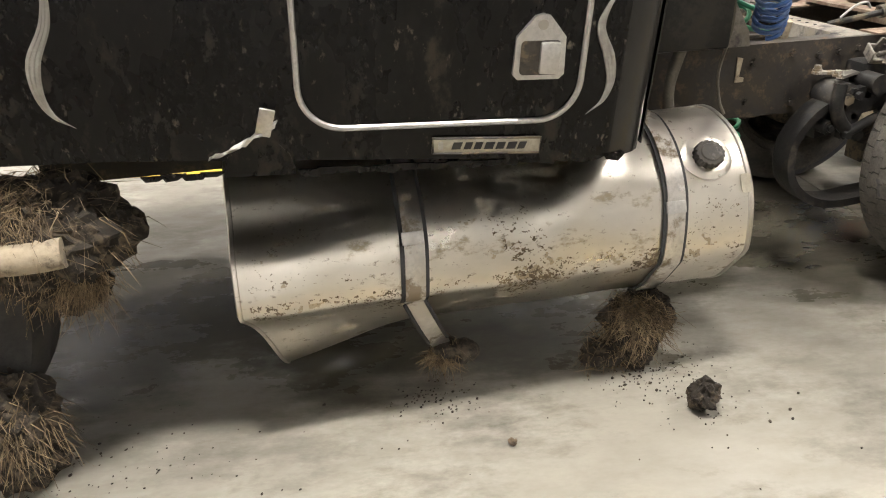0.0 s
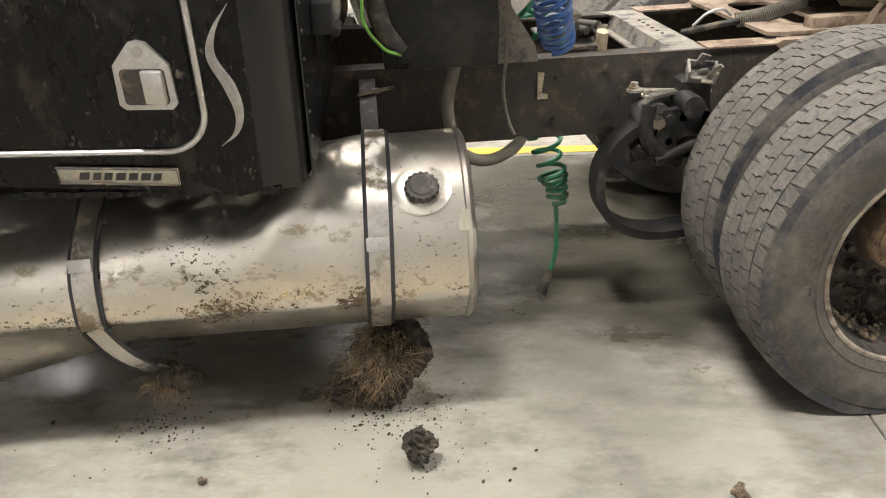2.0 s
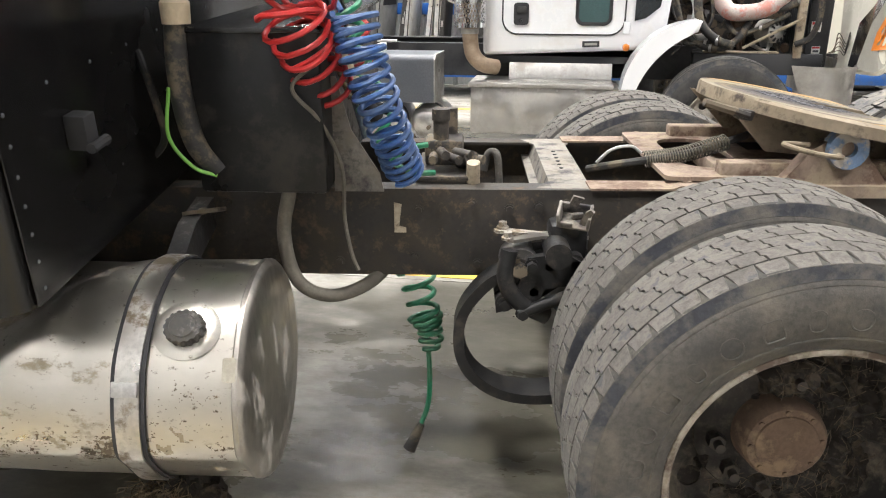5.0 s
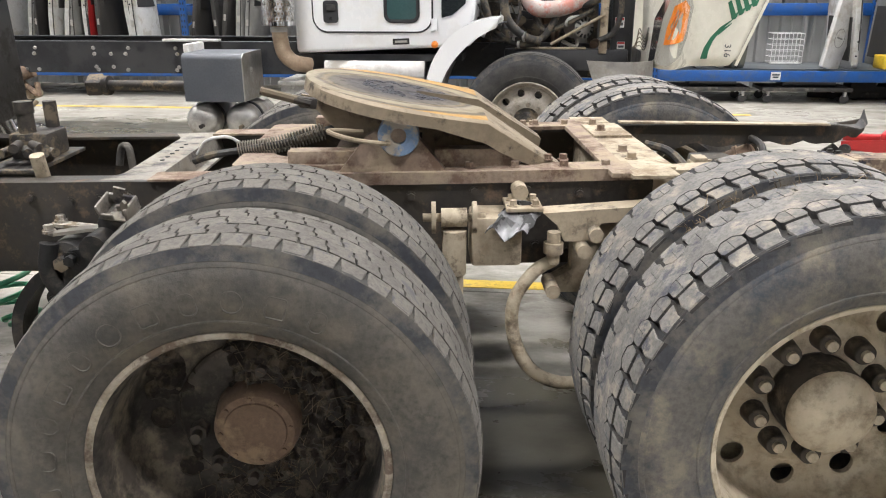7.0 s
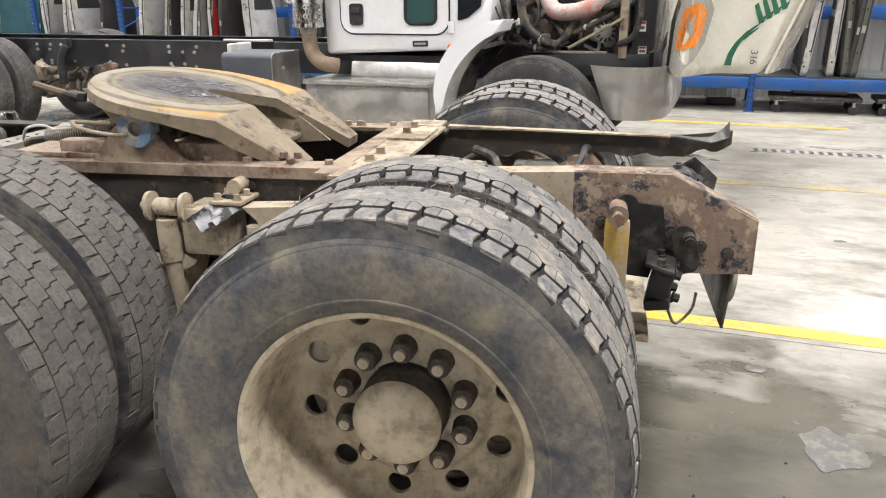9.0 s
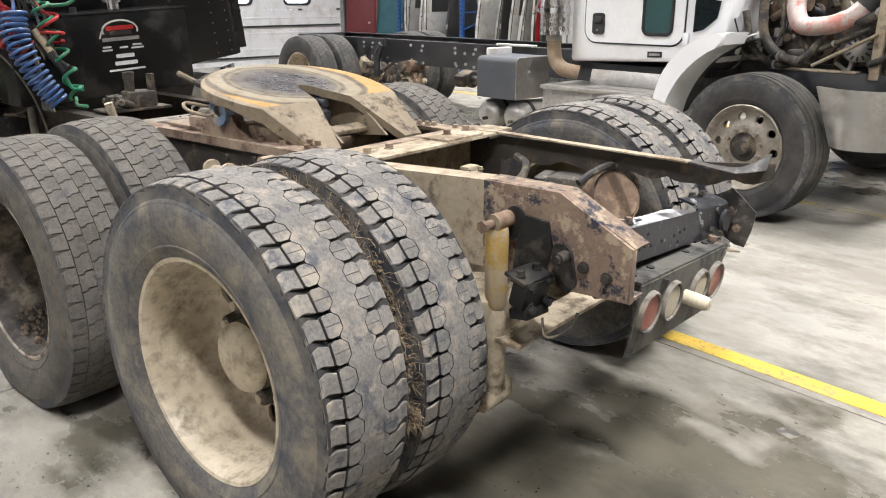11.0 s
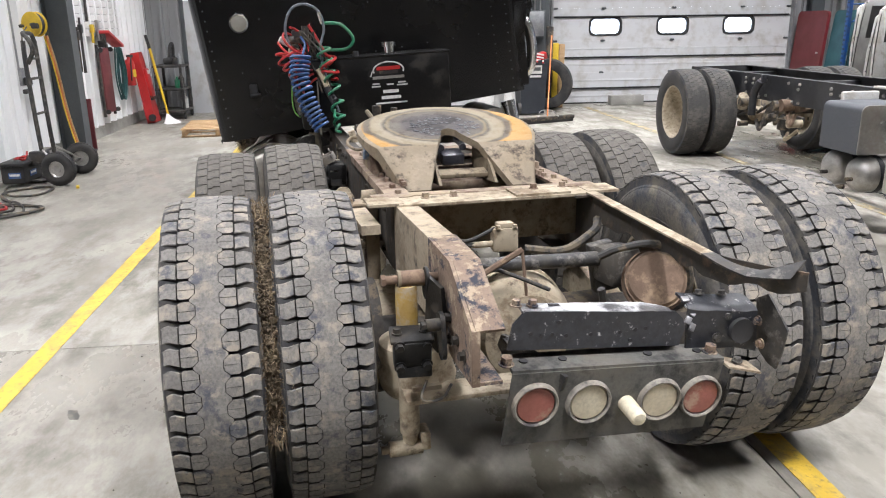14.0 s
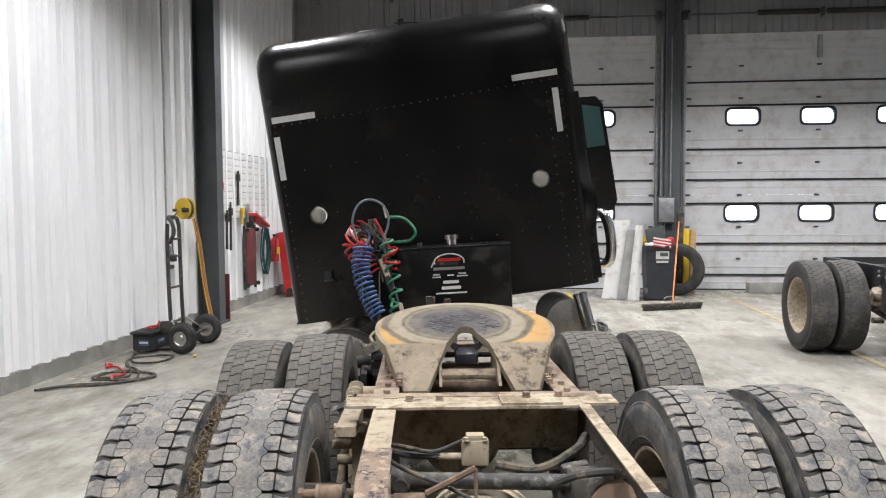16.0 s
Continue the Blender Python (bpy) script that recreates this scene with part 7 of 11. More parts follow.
# back wall: riveted lower panel, tape, lamps, gladhand box
bm = BM()
prism(bm, [(0.06, 0.02), (2.10, 0.02), (2.10, 1.475), (0.06, 1.425)], 0.004, T(0.0005, 0, 0, 0, 0, 90))
bp = part("back_panel", bm, M_BLACKP, cab, "flat black riveted rear panel")
bm = BM()
for k in range(34):
    y = 0.09 + k * 0.06
    bmesh.ops.create_icosphere(bm, subdivisions=1, radius=0.006, matrix=T(0.003, y, 1.415 + (y - 0.06) * 0.0245 - 0.005) @ Matrix.Diagonal((0.6, 1, 1, 1)))
for k in range(22):
    for y in (0.09, 1.98, 2.08):
        bmesh.ops.create_icosphere(bm, subdivisions=1, radius=0.0055, matrix=T(0.003, y, 0.05 + k * 0.063) @ Matrix.Diagonal((0.6, 1, 1, 1)))
for k in range(30):
    bmesh.ops.create_icosphere(bm, subdivisions=1, radius=0.005, matrix=T(0.003, 0.25 + (k % 10) * 0.18, 0.45 + (k // 10) * 0.32) @ Matrix.Diagonal((0.6, 1, 1, 1)))
tagged(part("rivets", bm, M_COL, bp), kind="stuff")
for y0, z0, y1, z1 in ((0.075, 1.458, 0.38, 1.452), (1.756, 1.494, 2.069, 1.505)):
    part("reflective_tape", box(BM(), 0.002, y1 - y0, 0.042, T(0.0045, (y0 + y1) / 2, (z0 + z1) / 2)), M_TAPE, cab, "white reflective tape strip")
for y, z in ((0.092, 1.19), (2.038, 1.245)):
    part("reflective_tape", box(BM(), 0.002, 0.042, 0.30, T(0.0045, y, z)), M_TAPE, cab, "white reflective tape strip")
for y, z in ((0.297, 0.762), (1.86, 0.79)):
    lm = part("work_lamp", lathe(BM(), [(0.0, 0.022), (0.035, 0.019), (0.05, 0.008), (0.0, 0.004)], 32, T(0.0025, y, z, 0, 0, -90)), M_LENSW, cab, "round clear work lamp")
    part("lamp_rim", lathe(BM(), [(0.048, 0.0), (0.050, 0.014), (0.060, 0.016), (0.066, 0.0)], 32, T(0.0025, y, z, 0, 0, -90), close=True), M_CHROME, cab)
bm = BM()
box(bm, 0.05, 0.05, 0.08, T(0.028, 0.30, 0.33), 0.006)
tube(bm, [(0.06, 0.27, 0.30), (0.06, 0.34, 0.30)], 0.012, 8)
part("door_catch", bm, M_RUBSEAL, cab)
# crumpled far rear corner
bm = BM()


def crumple(s, t):
    return (-0.02 + 0.02 * t + 0.05 * math.exp(-((s - 0.45) / 0.12) ** 2) * t, 2.12 + 0.075 * t + 0.03 * math.exp(-((s - 0.42) / 0.1) ** 2), 0.05 + s * 1.3)


sheet(bm, crumple, 30, 4, 0.004)
part("crumpled_edge", bm, M_BLACKP, cab, "crumpled rear corner skin")
# far side door mirror and door edge seen past the cab
bm = BM()
prism(bm, [(-0.10, 0.42), (0.06, 0.42), (0.10, 0.5), (0.08, 1.28), (0.03, 1.35), (-0.10, 1.36), (-0.14, 1.30)], 0.07, T(-0.95, 2.45, 0.0, 0, 0, 90) @ T(0, 0, 0.02))
sd = part("side_door", bm, M_BLACKP, cab, "black cab door standing ajar on the far side")
part("door_window", prism(BM(), [(-0.09, 0.95), (0.06, 0.95), (0.05, 1.26), (-0.09, 1.30)], 0.074, T(-0.95, 2.45, 0.02, 0, 0, 90)), M_TEAL, sd, "pale blue door glass")
bm = BM()
tube(bm, smooth_path([(-0.5, 2.2, 0.42), (-0.45, 2.33, 0.46), (-0.44, 2.37, 0.30), (-0.46, 2.34, 0.10), (-0.5, 2.22, 0.08)], 8), 0.04, 14)
part("grab_shield", bm, M_CHROME, cab, "curved chrome guard on the far side")
# chassis parts under the far side of the cab
bm = BM()
lathe(bm, [(0.0, -0.5), (0.2, -0.49), (0.24, -0.45), (0.245, 0.4), (0.0, 0.42)], 36, T(-3.5, 0.62, 0.52, 0, 0, 90))
part("far_tank", bm, M_ALUEND, wt, "second aluminium fuel tank on the far side")
part("far_canister", lathe(BM(), [(0.0, -0.3), (0.12, -0.29), (0.15, -0.26), (0.155, -0.2), (0.155, 0.3), (0.0, 0.32)], 32, T(-3.25, 0.80, 0.82, 0, 0, -90)), M_STEP, wt, "dull aluminium canister under the cab")
bm = BM()
tube(bm, [(-2.85, 0.86, 1.03), (-2.75, 0.95, 0.62)], 0.05, 14)
box(bm, 0.25, 0.05, 0.28, T(-2.8, 1.02, 0.7, 10, 0, 0), 0.02)
for k in range(4):
    bolt(bm, T(-2.72, 1.04, 0.6 + k * 0.06, 0, 90, 0), 0.014, 0.02)
part("far_bracket", bm, M_CHROME, wt, "bright bracket under the far side")
# muddy front wheel and axle parts ahead of the tank
bm = BM()
lathe(bm, [(0.2, -0.11), (0.34, -0.12), (0.44, -0.11), (0.47, -0.06), (0.475, 0.06), (0.44, 0.11), (0.34, 0.12), (0.2, 0.11)], 64, T(-5.0, -0.85, 0.48), close=True)
part("steer_tyre", bm, M_CLEANRUB, wt, "mud-packed front tyre")
bm = BM()
tube(bm, smooth_path([(-5.2, -1.13, 0.74), (-4.7, -1.125, 0.715), (-4.5, -1.12, 0.698), (-4.39, -1.115, 0.702)], 6), 0.036, 16)
cyl(bm, 0.039, 0.05, 20, T(-4.42, -1.117, 0.70, 0, 90, 0), 0.035)
part("step_tube", bm, M_FTAN, wt, "muddy step tube")

# ---- hydraulic reservoir behind the cab ----
hb_ = new("hydraulic_tank")
hb_.empty_display_size = 0.1
hb_.parent, hb_.matrix_local = wt, T(-2.565, -0.138, 0.965, 3.0, 0, -2)
tagged(hb_, "black hydraulic reservoir box with a worn decal")
part("box", box(BM(), 0.34, 0.95, 0.42, T(0, 0, 0.21), 0.012), M_SATIN, hb_)
part("lid_edge", box(BM(), 0.352, 0.962, 0.014, T(0, 0, 0.416), 0.004), M_BLACKP, hb_)
bm = BM()
cyl(bm, 0.034, 0.035, 24, T(0.08, 0.11, 0.445))
cyl(bm, 0.038, 0.03, 24, T(0.08, 0.11, 0.478))
for k in range(12):
    a = 2 * math.pi * k / 12
    box(bm, 0.01, 0.008, 0.028, T(0.08 + 0.038 * math.cos(a), 0.11 + 0.038 * math.sin(a), 0.478, 0, 0, math.degrees(a)))
part("breather_cap", bm, M_CHROME, hb_, "chrome breather cap")
part("plug", cyl(BM(), 0.018, 0.03, 6, T(0.08, -0.10, 0.435)), M_RUBSEAL, hb_)
# decal of plain shapes and bars
XF = 0.1715
bm = BM()
tube(bm, [(XF, 0.085 + 0.095 * math.cos(radians(a)), 0.325 + 0.05 * math.sin(radians(a))) for a in range(-15, 200, 10)], 0.005, 6)
tube(bm, [(XF, -0.015, 0.325), (XF, -0.03, 0.29)], 0.004, 6)
part("decal_arc", bm, M_PAPER, hb_, "white decal arc")
part("decal_bar", prism(BM(), rounded(0.15, 0.022, 0.008), 0.002, T(XF, 0.085, 0.338, 0, 0, 90)), M_REDP, hb_, "red decal bar")
part("decal_bar", prism(BM(), rounded(0.12, 0.02, 0.004), 0.002, T(XF, 0.085, 0.312, 0, 0, 90)), M_GREASE, hb_)
part("decal_bar", prism(BM(), rounded(0.20, 0.018, 0.003), 0.002, T(XF, 0.082, 0.282, 0, 0, 90)), M_SILVER, hb_)
for y, z, w, h in ((0.0, 0.245, 0.045, 0.009), (0.0, 0.229, 0.055, 0.009), (0.09, 0.238, 0.045, 0.009), (0.165, 0.247, 0.05, 0.009), (0.165, 0.231, 0.07, 0.009), (0.09, 0.195, 0.10, 0.02), (0.09, 0.158, 0.125, 0.02), (0.09, 0.124, 0.20, 0.010)):
    part("decal_bar", prism(BM(), rounded(w, h, h * 0.3), 0.002, T(XF, y, z, 0, 0, 90)), M_PAPER, hb_)
part("support_plate", prism(BM(), [(-0.05, 0.0), (0.085, 0.0), (0.075, 0.05), (0.0, 0.17), (-0.035, 0.31), (-0.05, 0.31)], 0.008, T(-2.36, -0.52, 0.925)), M_XM, wt, "dusty grey support plate beside the reservoir")
part("side_strap", box(BM(), 0.18, 0.012, 0.36, T(-2.62, -0.565, 1.14, 4, 0, 0), 0.003), M_BLACKM, wt)
bm = BM()
for z, w in ((1.19, 0.03), (1.165, 0.04), (1.11, 0.03)):
    box(bm, w, 0.002, 0.012, T(-2.68, -0.5725, z))
part("side_label", bm, M_PAPER, wt)
# valve cluster on the deck behind it
bm = BM()
box(bm, 0.16, 0.34, 0.012, T(-2.12, -0.2, 0.925), 0.003)
box(bm, 0.12, 0.14, 0.08, T(-2.12, -0.16, 0.97), 0.012)
cyl(bm, 0.024, 0.12, 16, T(-2.13, -0.2, 1.04))
cyl(bm, 0.028, 0.035, 16, T(-2.13, -0.2, 1.085))
cyl(bm, 0.02, 0.10, 16, T(-2.1, -0.10, 1.04))
cyl(bm, 0.022, 0.10, 16, T(-2.05, -0.28, 0.96, 70, 0, 20))
for k in range(5):
    cyl(bm, 0.014, 0.07, 10, T(-2.15 + 0.03 * k, -0.30, 0.97 + 0.015 * (k % 2), 90, 0, 15 * k))
vc = part("valve_block", bm, M_GREASE, wt, "greasy air valve cluster")
part("valve_cap", cyl(BM(), 0.02, 0.07, 16, T(-2.03, -0.36, 0.94, 15, 0, 0)), M_CREAM, vc, "pale dusty valve stem")
bm = BM()
tube(bm, smooth_path([(-1.99, 0.1, 0.84), (-1.975, 0.1, 0.9), (-1.945, 0.085, 0.9), (-1.935, 0.075, 0.8)], 6), 0.013, 10)
part("air_fitting", bm, M_BLKST, wt)

# ---- air lines and cables ----
bm = BM()
box(bm, 0.05, 0.10, 0.08, T(-2.52, -0.60, 1.50), 0.008)
cyl(bm, 0.025, 0.08, 14, T(-2.49, -0.68, 1.48, 90, 0, 0))
cyl(bm, 0.022, 0.07, 14, T(-2.47, -0.57, 1.53))
tube(bm, [(-2.52, -0.6, 1.5), (-2.75, -0.6, 1.5)], 0.02, 8)
part("gladhand_mount", bm, M_GREASE, wt, "dusty air coupling mount")
bm = BM()
cyl(bm, 0.02, 0.06, 14, T(-2.46, -0.70, 1.475, 60, 20, 0))
part("coupling_end", bm, M_PAPER, wt, "white coupling end")
bm = BM()
tube(bm, coil([(-2.33, -0.62, 1.40), (-2.30, -0.63, 1.26), (-2.25, -0.58, 1.10), (-2.21, -0.52, 0.975)], 0.057, 16, 16, 0.047, 0.06), 0.008, 7)
tube(bm, smooth_path([(-2.44, -0.6, 1.5), (-2.40, -0.58, 1.46), (-2.36, -0.60, 1.40)], 6), 0.0078, 7)
part("blue_air_line", bm, M_BLUEP, wt, "blue coiled trailer air line")
bm = BM()
tube(bm, coil([(-2.42, -0.62, 1.49), (-2.47, -0.68, 1.42), (-2.46, -0.66, 1.35), (-2.44, -0.6, 1.28)], 0.085, 7, 16, 0.07, 0.08), 0.0074, 7)
tube(bm, smooth_path([(-2.44, -0.55, 1.57), (-2.42, -0.5, 1.48), (-2.39, -0.46, 1.40), (-2.38, -0.42, 1.36), (-2.40, -0.47, 1.32)], 8), 0.0085, 7)
tube(bm, coil([(-2.37, -0.46, 1.40), (-2.36, -0.44, 1.30), (-2.35, -0.45, 1.26)], 0.05, 2.5, 16), 0.0085, 7)
tube(bm, coil([(-2.45, -0.62, 1.33), (-2.42, -0.6, 1.26), (-2.40, -0.56, 1.20)], 0.07, 4, 16, 0.055, 0.06), 0.0074, 7)
part("red_air_line", bm, M_REDP, wt, "red coiled trailer air line")
bm = BM()
tube(bm, smooth_path([(-2.44, -0.46, 1.58), (-2.40, -0.36, 1.57), (-2.38, -0.29, 1.49), (-2.38, -0.33, 1.43), (-2.39, -0.45, 1.42)], 8), 0.0095, 8)
tube(bm, coil([(-2.38, -0.48, 1.45), (-2.36, -0.46, 1.32), (-2.32, -0.42, 1.15), (-2.25, -0.41, 0.985)], 0.042, 6, 16, 0.036, 0.06), 0.0085, 7)
tube(bm, smooth_path([(-2.27, -0.41, 0.985), (-2.2, -0.44, 0.96), (-2.14, -0.42, 0.955)], 5), 0.0085, 7)
tube(bm, smooth_path([(-2.3, -0.43, 1.07), (-2.22, -0.44, 1.035), (-2.16, -0.42, 1.035)], 5), 0.0085, 7)
part("green_air_line", bm, M_GREENP, wt, "green coiled trailer cable")
bm = BM()
tube(bm, smooth_path([(-2.46, -0.66, 1.42), (-2.43, -0.69, 1.55), (-2.42, -0.65, 1.66), (-2.41, -0.57, 1.69), (-2.41, -0.49, 1.65), (-2.42, -0.46, 1.55), (-2.40, -0.49, 1.42), (-2.38, -0.46, 1.25), (-2.34, -0.40, 1.05)], 10), 0.0075, 8)
part("braided_line", bm, M_BRAID, wt, "grey braided hose arched over the coils")
part("line_end", tube(BM(), [(-2.41, -0.487, 1.645), (-2.418, -0.47, 1.575)], 0.012, 12), M_CHROME, wt)
part("grip", tube(BM(), [(-2.39, -0.51, 1.31), (-2.35, -0.46, 1.20)], 0.018, 14), M_CREAMP, wt, "cream hose grip")
bm = BM()
rg = random.Random(2)
for k in range(7):
    a = Vector((-2.44 + rg.uniform(-0.03, 0.03), -0.58 + rg.uniform(-0.05, 0.06), 1.53))
    b = Vector((-2.40 + rg.uniform(-0.03, 0.03), -0.50 + rg.uniform(-0.05, 0.05), 1.34))
    c = Vector((-2.34 + rg.uniform(-0.03, 0.03), -0.46 + rg.uniform(-0.05, 0.04), 1.17))
    part("thin_cable", tube(BM(), smooth_path([a, a.lerp(b, 0.5) + Vector((0.02, rg.uniform(-0.03, 0.03), 0)), b, c], 6), rg.choice((0.004, 0.006)), 6), M_GREASE, wt, "thin dark cable")
bm = BM()
tube(bm, [(-2.35, -0.47, 1.20), (-2.30, -0.43, 1.11)], 0.02, 10)
tube(bm, [(-2.33, -0.44, 1.16), (-2.27, -0.42, 1.13)], 0.013, 8)
part("connector", bm, M_RUBSEAL, wt)
bm = BM()
tube(bm, smooth_path([(-2.42, -0.63, 1.28), (-2.48, -0.66, 1.22), (-2.42, -0.62, 1.13), (-2.38, -0.57, 1.0), (-2.385, -0.53, 0.85), (-2.37, -0.53, 0.75), (-2.35, -0.54, 0.70)], 8), 0.0055, 6)
part("grey_cable", bm, M_HOSEG, wt, "thin grey cable hanging free")
bm = BM()
tube(bm, smooth_path([(-2.5, -0.56, 1.36), (-2.5, -0.55, 1.15), (-2.53, -0.53, 0.95), (-2.56, -0.52, 0.80), (-2.53, -0.52, 0.66), (-2.44, -0.50, 0.605), (-2.33, -0.45, 0.63), (-2.25, -0.3, 0.68)], 10), 0.020, 12)
part("grey_hose", bm, M_HOSEG, wt, "thick grey hydraulic hose")
bm = BM()
tube(bm, smooth_path([(-2.76, -0.62, 1.45), (-2.77, -0.63, 1.25), (-2.75, -0.62, 1.08), (-2.70, -0.60, 1.0)], 8), 0.028, 10)
tube(bm, smooth_path([(-2.9, -0.55, 1.3), (-2.85, -0.58, 1.15), (-2.88, -0.5, 1.05), (-2.95, -0.5, 0.98)], 8), 0.01, 8)
part("wire_loom", bm, M_HOSEB, wt, "black corrugated wire loom")
part("green_wire", tube(BM(), smooth_path([(-2.79, -0.65, 1.22), (-2.80, -0.66, 1.10), (-2.75, -0.65, 1.02), (-2.70, -0.62, 0.99)], 8), 0.005, 6), mat("lime_wire", (0.25, 0.6, 0.1), rough=0.4, bump=0.0), wt, "lime green wire")
part("elbow", lathe(BM(), [(0.0, -0.03), (0.034, -0.03), (0.036, 0.02), (0.028, 0.03), (0.0, 0.03)], 20, T(-2.76, -0.63, 1.40, 90, 0, 0)), M_CREAMP, wt)
# green coil with its plug hanging below the frame
bm = BM()
tube(bm, smooth_path([(-2.28, -0.25, 0.70), (-2.25, -0.25, 0.62)], 5), 0.0085, 7)
tube(bm, coil([(-2.20, -0.32, 0.625), (-2.185, -0.33, 0.55), (-2.17, -0.345, 0.475)], 0.052, 3, 18, 0.045, 0.15), 0.0085, 7)
tube(bm, coil([(-2.17, -0.345, 0.475), (-2.16, -0.35, 0.43), (-2.165, -0.36, 0.37)], 0.045, 5, 16, 0.026, 0.2), 0.0085, 7)
tube(bm, smooth_path([(-2.165, -0.36, 0.375), (-2.16, -0.37, 0.27), (-2.165, -0.38, 0.18), (-2.19, -0.40, 0.11)], 8), 0.0085, 7)
gc = part("green_air_line", bm, M_GREENP, wt, "green coiled cable hanging below the frame")
part("cable_plug", tube(BM(), [(-2.185, -0.40, 0.12), (-2.225, -0.42, 0.035)], 0.019, 12, taper=[0.6, 1.15]), M_HOSEB, gc, "black cable plug")


# ---- mud and grass stuck to the wreck ----
def grass_clump(name, label, c, size, nblade, nlump, seed, down=True, light=0.5):
    """Broken crumbs of mud bristling with fine dry stalks."""
    rg = random.Random(seed)
    t_ = thing(name, label, "mud clump", Matrix.Translation(c), kind="stuff")
    bm = BM()
    for k in range(max(2, nlump // 4)):
        # ragged cores
        m_ = Matrix.Translation((rg.gauss(0, 0.28) * size[0], rg.gauss(0, 0.2) * size[1], rg.gauss(-0.15, 0.28) * size[2])) @ Matrix.Diagonal((size[0] * rg.uniform(0.45, 0.7), size[1] * rg.uniform(0.5, 0.75), size[2] * rg.uniform(0.45, 0.7), 1))
        res = bmesh.ops.create_icosphere(bm, subdivisions=4, radius=1.0, matrix=m_)
        for v in res["verts"]:
            q = v.co * 16 + Vector((seed, k, 0))
            d = (v.co - m_.translation).normalized()
            v.co += d * (noise.noise(q) * 0.35 + noise.noise(q * 2.7) * 0.22 + noise.noise(q * 6) * 0.16) * min(0.4, size[0] + size[2]) * 0.26
            v.co.z = max(v.co.z, 0.002 - c[2])
    for k in range(nlump * 14):
        rr = max(0.003, rg.uniform(0.02, 0.06) * (size[0] + size[1] + size[2]) / 3)
        q = Vector((rg.gauss(0, 1), rg.gauss(0, 1), rg.gauss(-0.3, 1))).normalized() * rg.uniform(0.3, 0.72)
        p = Vector((q.x * size[0], q.y * size[1], q.z * size[2]))
        p.z = max(p.z, 0.3 * rr - c[2])
        res = bmesh.ops.create_icosphere(bm, subdivisions=1, radius=1.0, matrix=Matrix.Translation(p) @ T(0, 0, 0, rg.uniform(0, 90), rg.uniform(0, 90), 0) @ Matrix.Diagonal((rr * rg.uniform(0.7, 1.5), rr, rr * rg.uniform(0.6, 1.1), 1)))
        for v in res["verts"]:
            v.co += Vector([noise.noise(v.co * 60 + Vector((seed, i_ * 3, k))) for i_ in range(3)]) * rr * 0.8
    part("mud", bm, M_MUD, t_, "dark crumbled mud")
    bm = BM()
    tufts = []
    for k in range(14 + nblade // 40):
        q = Vector((rg.gauss(0, 1), rg.gauss(-0.5, 1), rg.gauss(0.3, 1))).normalized() * rg.uniform(0.2, 0.62)
        p = Vector((q.x * size[0], q.y * size[1], q.z * size[2]))
        d = Vector((rg.gauss(0, 0.8) + p.x / size[0] * 0.9, rg.gauss(0, 0.7) - 0.6, rg.gauss(-0.6 if down else 0.3, 0.7))).normalized()
        tufts.append((p, d))
    for k in range(nblade * 3):
        p0, d0 = rg.choice(tufts)
        p = p0 + Vector((rg.gauss(0, 0.12) * size[0], rg.gauss(0, 0.12) * size[1], rg.gauss(0, 0.12) * size[2]))
        d = (d0 + Vector((rg.gauss(0, 0.36), rg.gauss(0, 0.36), rg.gauss(0, 0.36)))).normalized()
        l = rg.uniform(0.03, 0.11) * (size[0] + size[2]) / 0.3
        q = p + d * l * 0.5 + Vector((rg.gauss(0, 0.010), rg.gauss(0, 0.010), rg.gauss(0, 0.008)))
        e = p + d * l + Vector((rg.gauss(0, 0.016), rg.gauss(0, 0.016), -abs(rg.gauss(0, 0.025))))
        for w_, zz in ((p, 0.004), (q, 0.006), (e, 0.004)):
            w_.z = max(w_.z, zz - c[2])
        tube(bm, [p, q, e], rg.uniform(0.0006, 0.0018), 3, cap=False, taper=[1, 0.9, 0.4])
    part("stalks", bm, M_STRAW, t_, "dry grass stalks")
    return t_


grass_clump("grass_clump", "dark mud and dry grass packed under the tank strap", (-2.81, -0.90, 0.17), (0.15, 0.12, 0.15), 560, 16, 1)
grass_clump("grass_clump", "dark wet mud heap on the floor under the tank", (-2.90, -0.90, 0.05), (0.14, 0.10, 0.06), 90, 12, 21)
grass_clump("grass_clump", "small tuft of dry grass on a strap end", (-3.455, -0.92, 0.15), (0.075, 0.06, 0.06), 200, 8, 2, True)
grass_clump("grass_clump", "big mat of dry grass and mud over the front wheel", (-4.46, -0.97, 0.73), (0.27, 0.15, 0.17), 800, 30, 3)
grass_clump("grass_clump", "mat of dry grass and mud beside the front wheel", (-4.42, -0.97, 0.58), (0.14, 0.10, 0.14), 260, 12, 13)
grass_clump("grass_clump", "mud and grass heap on the floor by the front wheel", (-4.68, -1.02, 0.2), (0.2, 0.17, 0.2), 520, 14, 4)


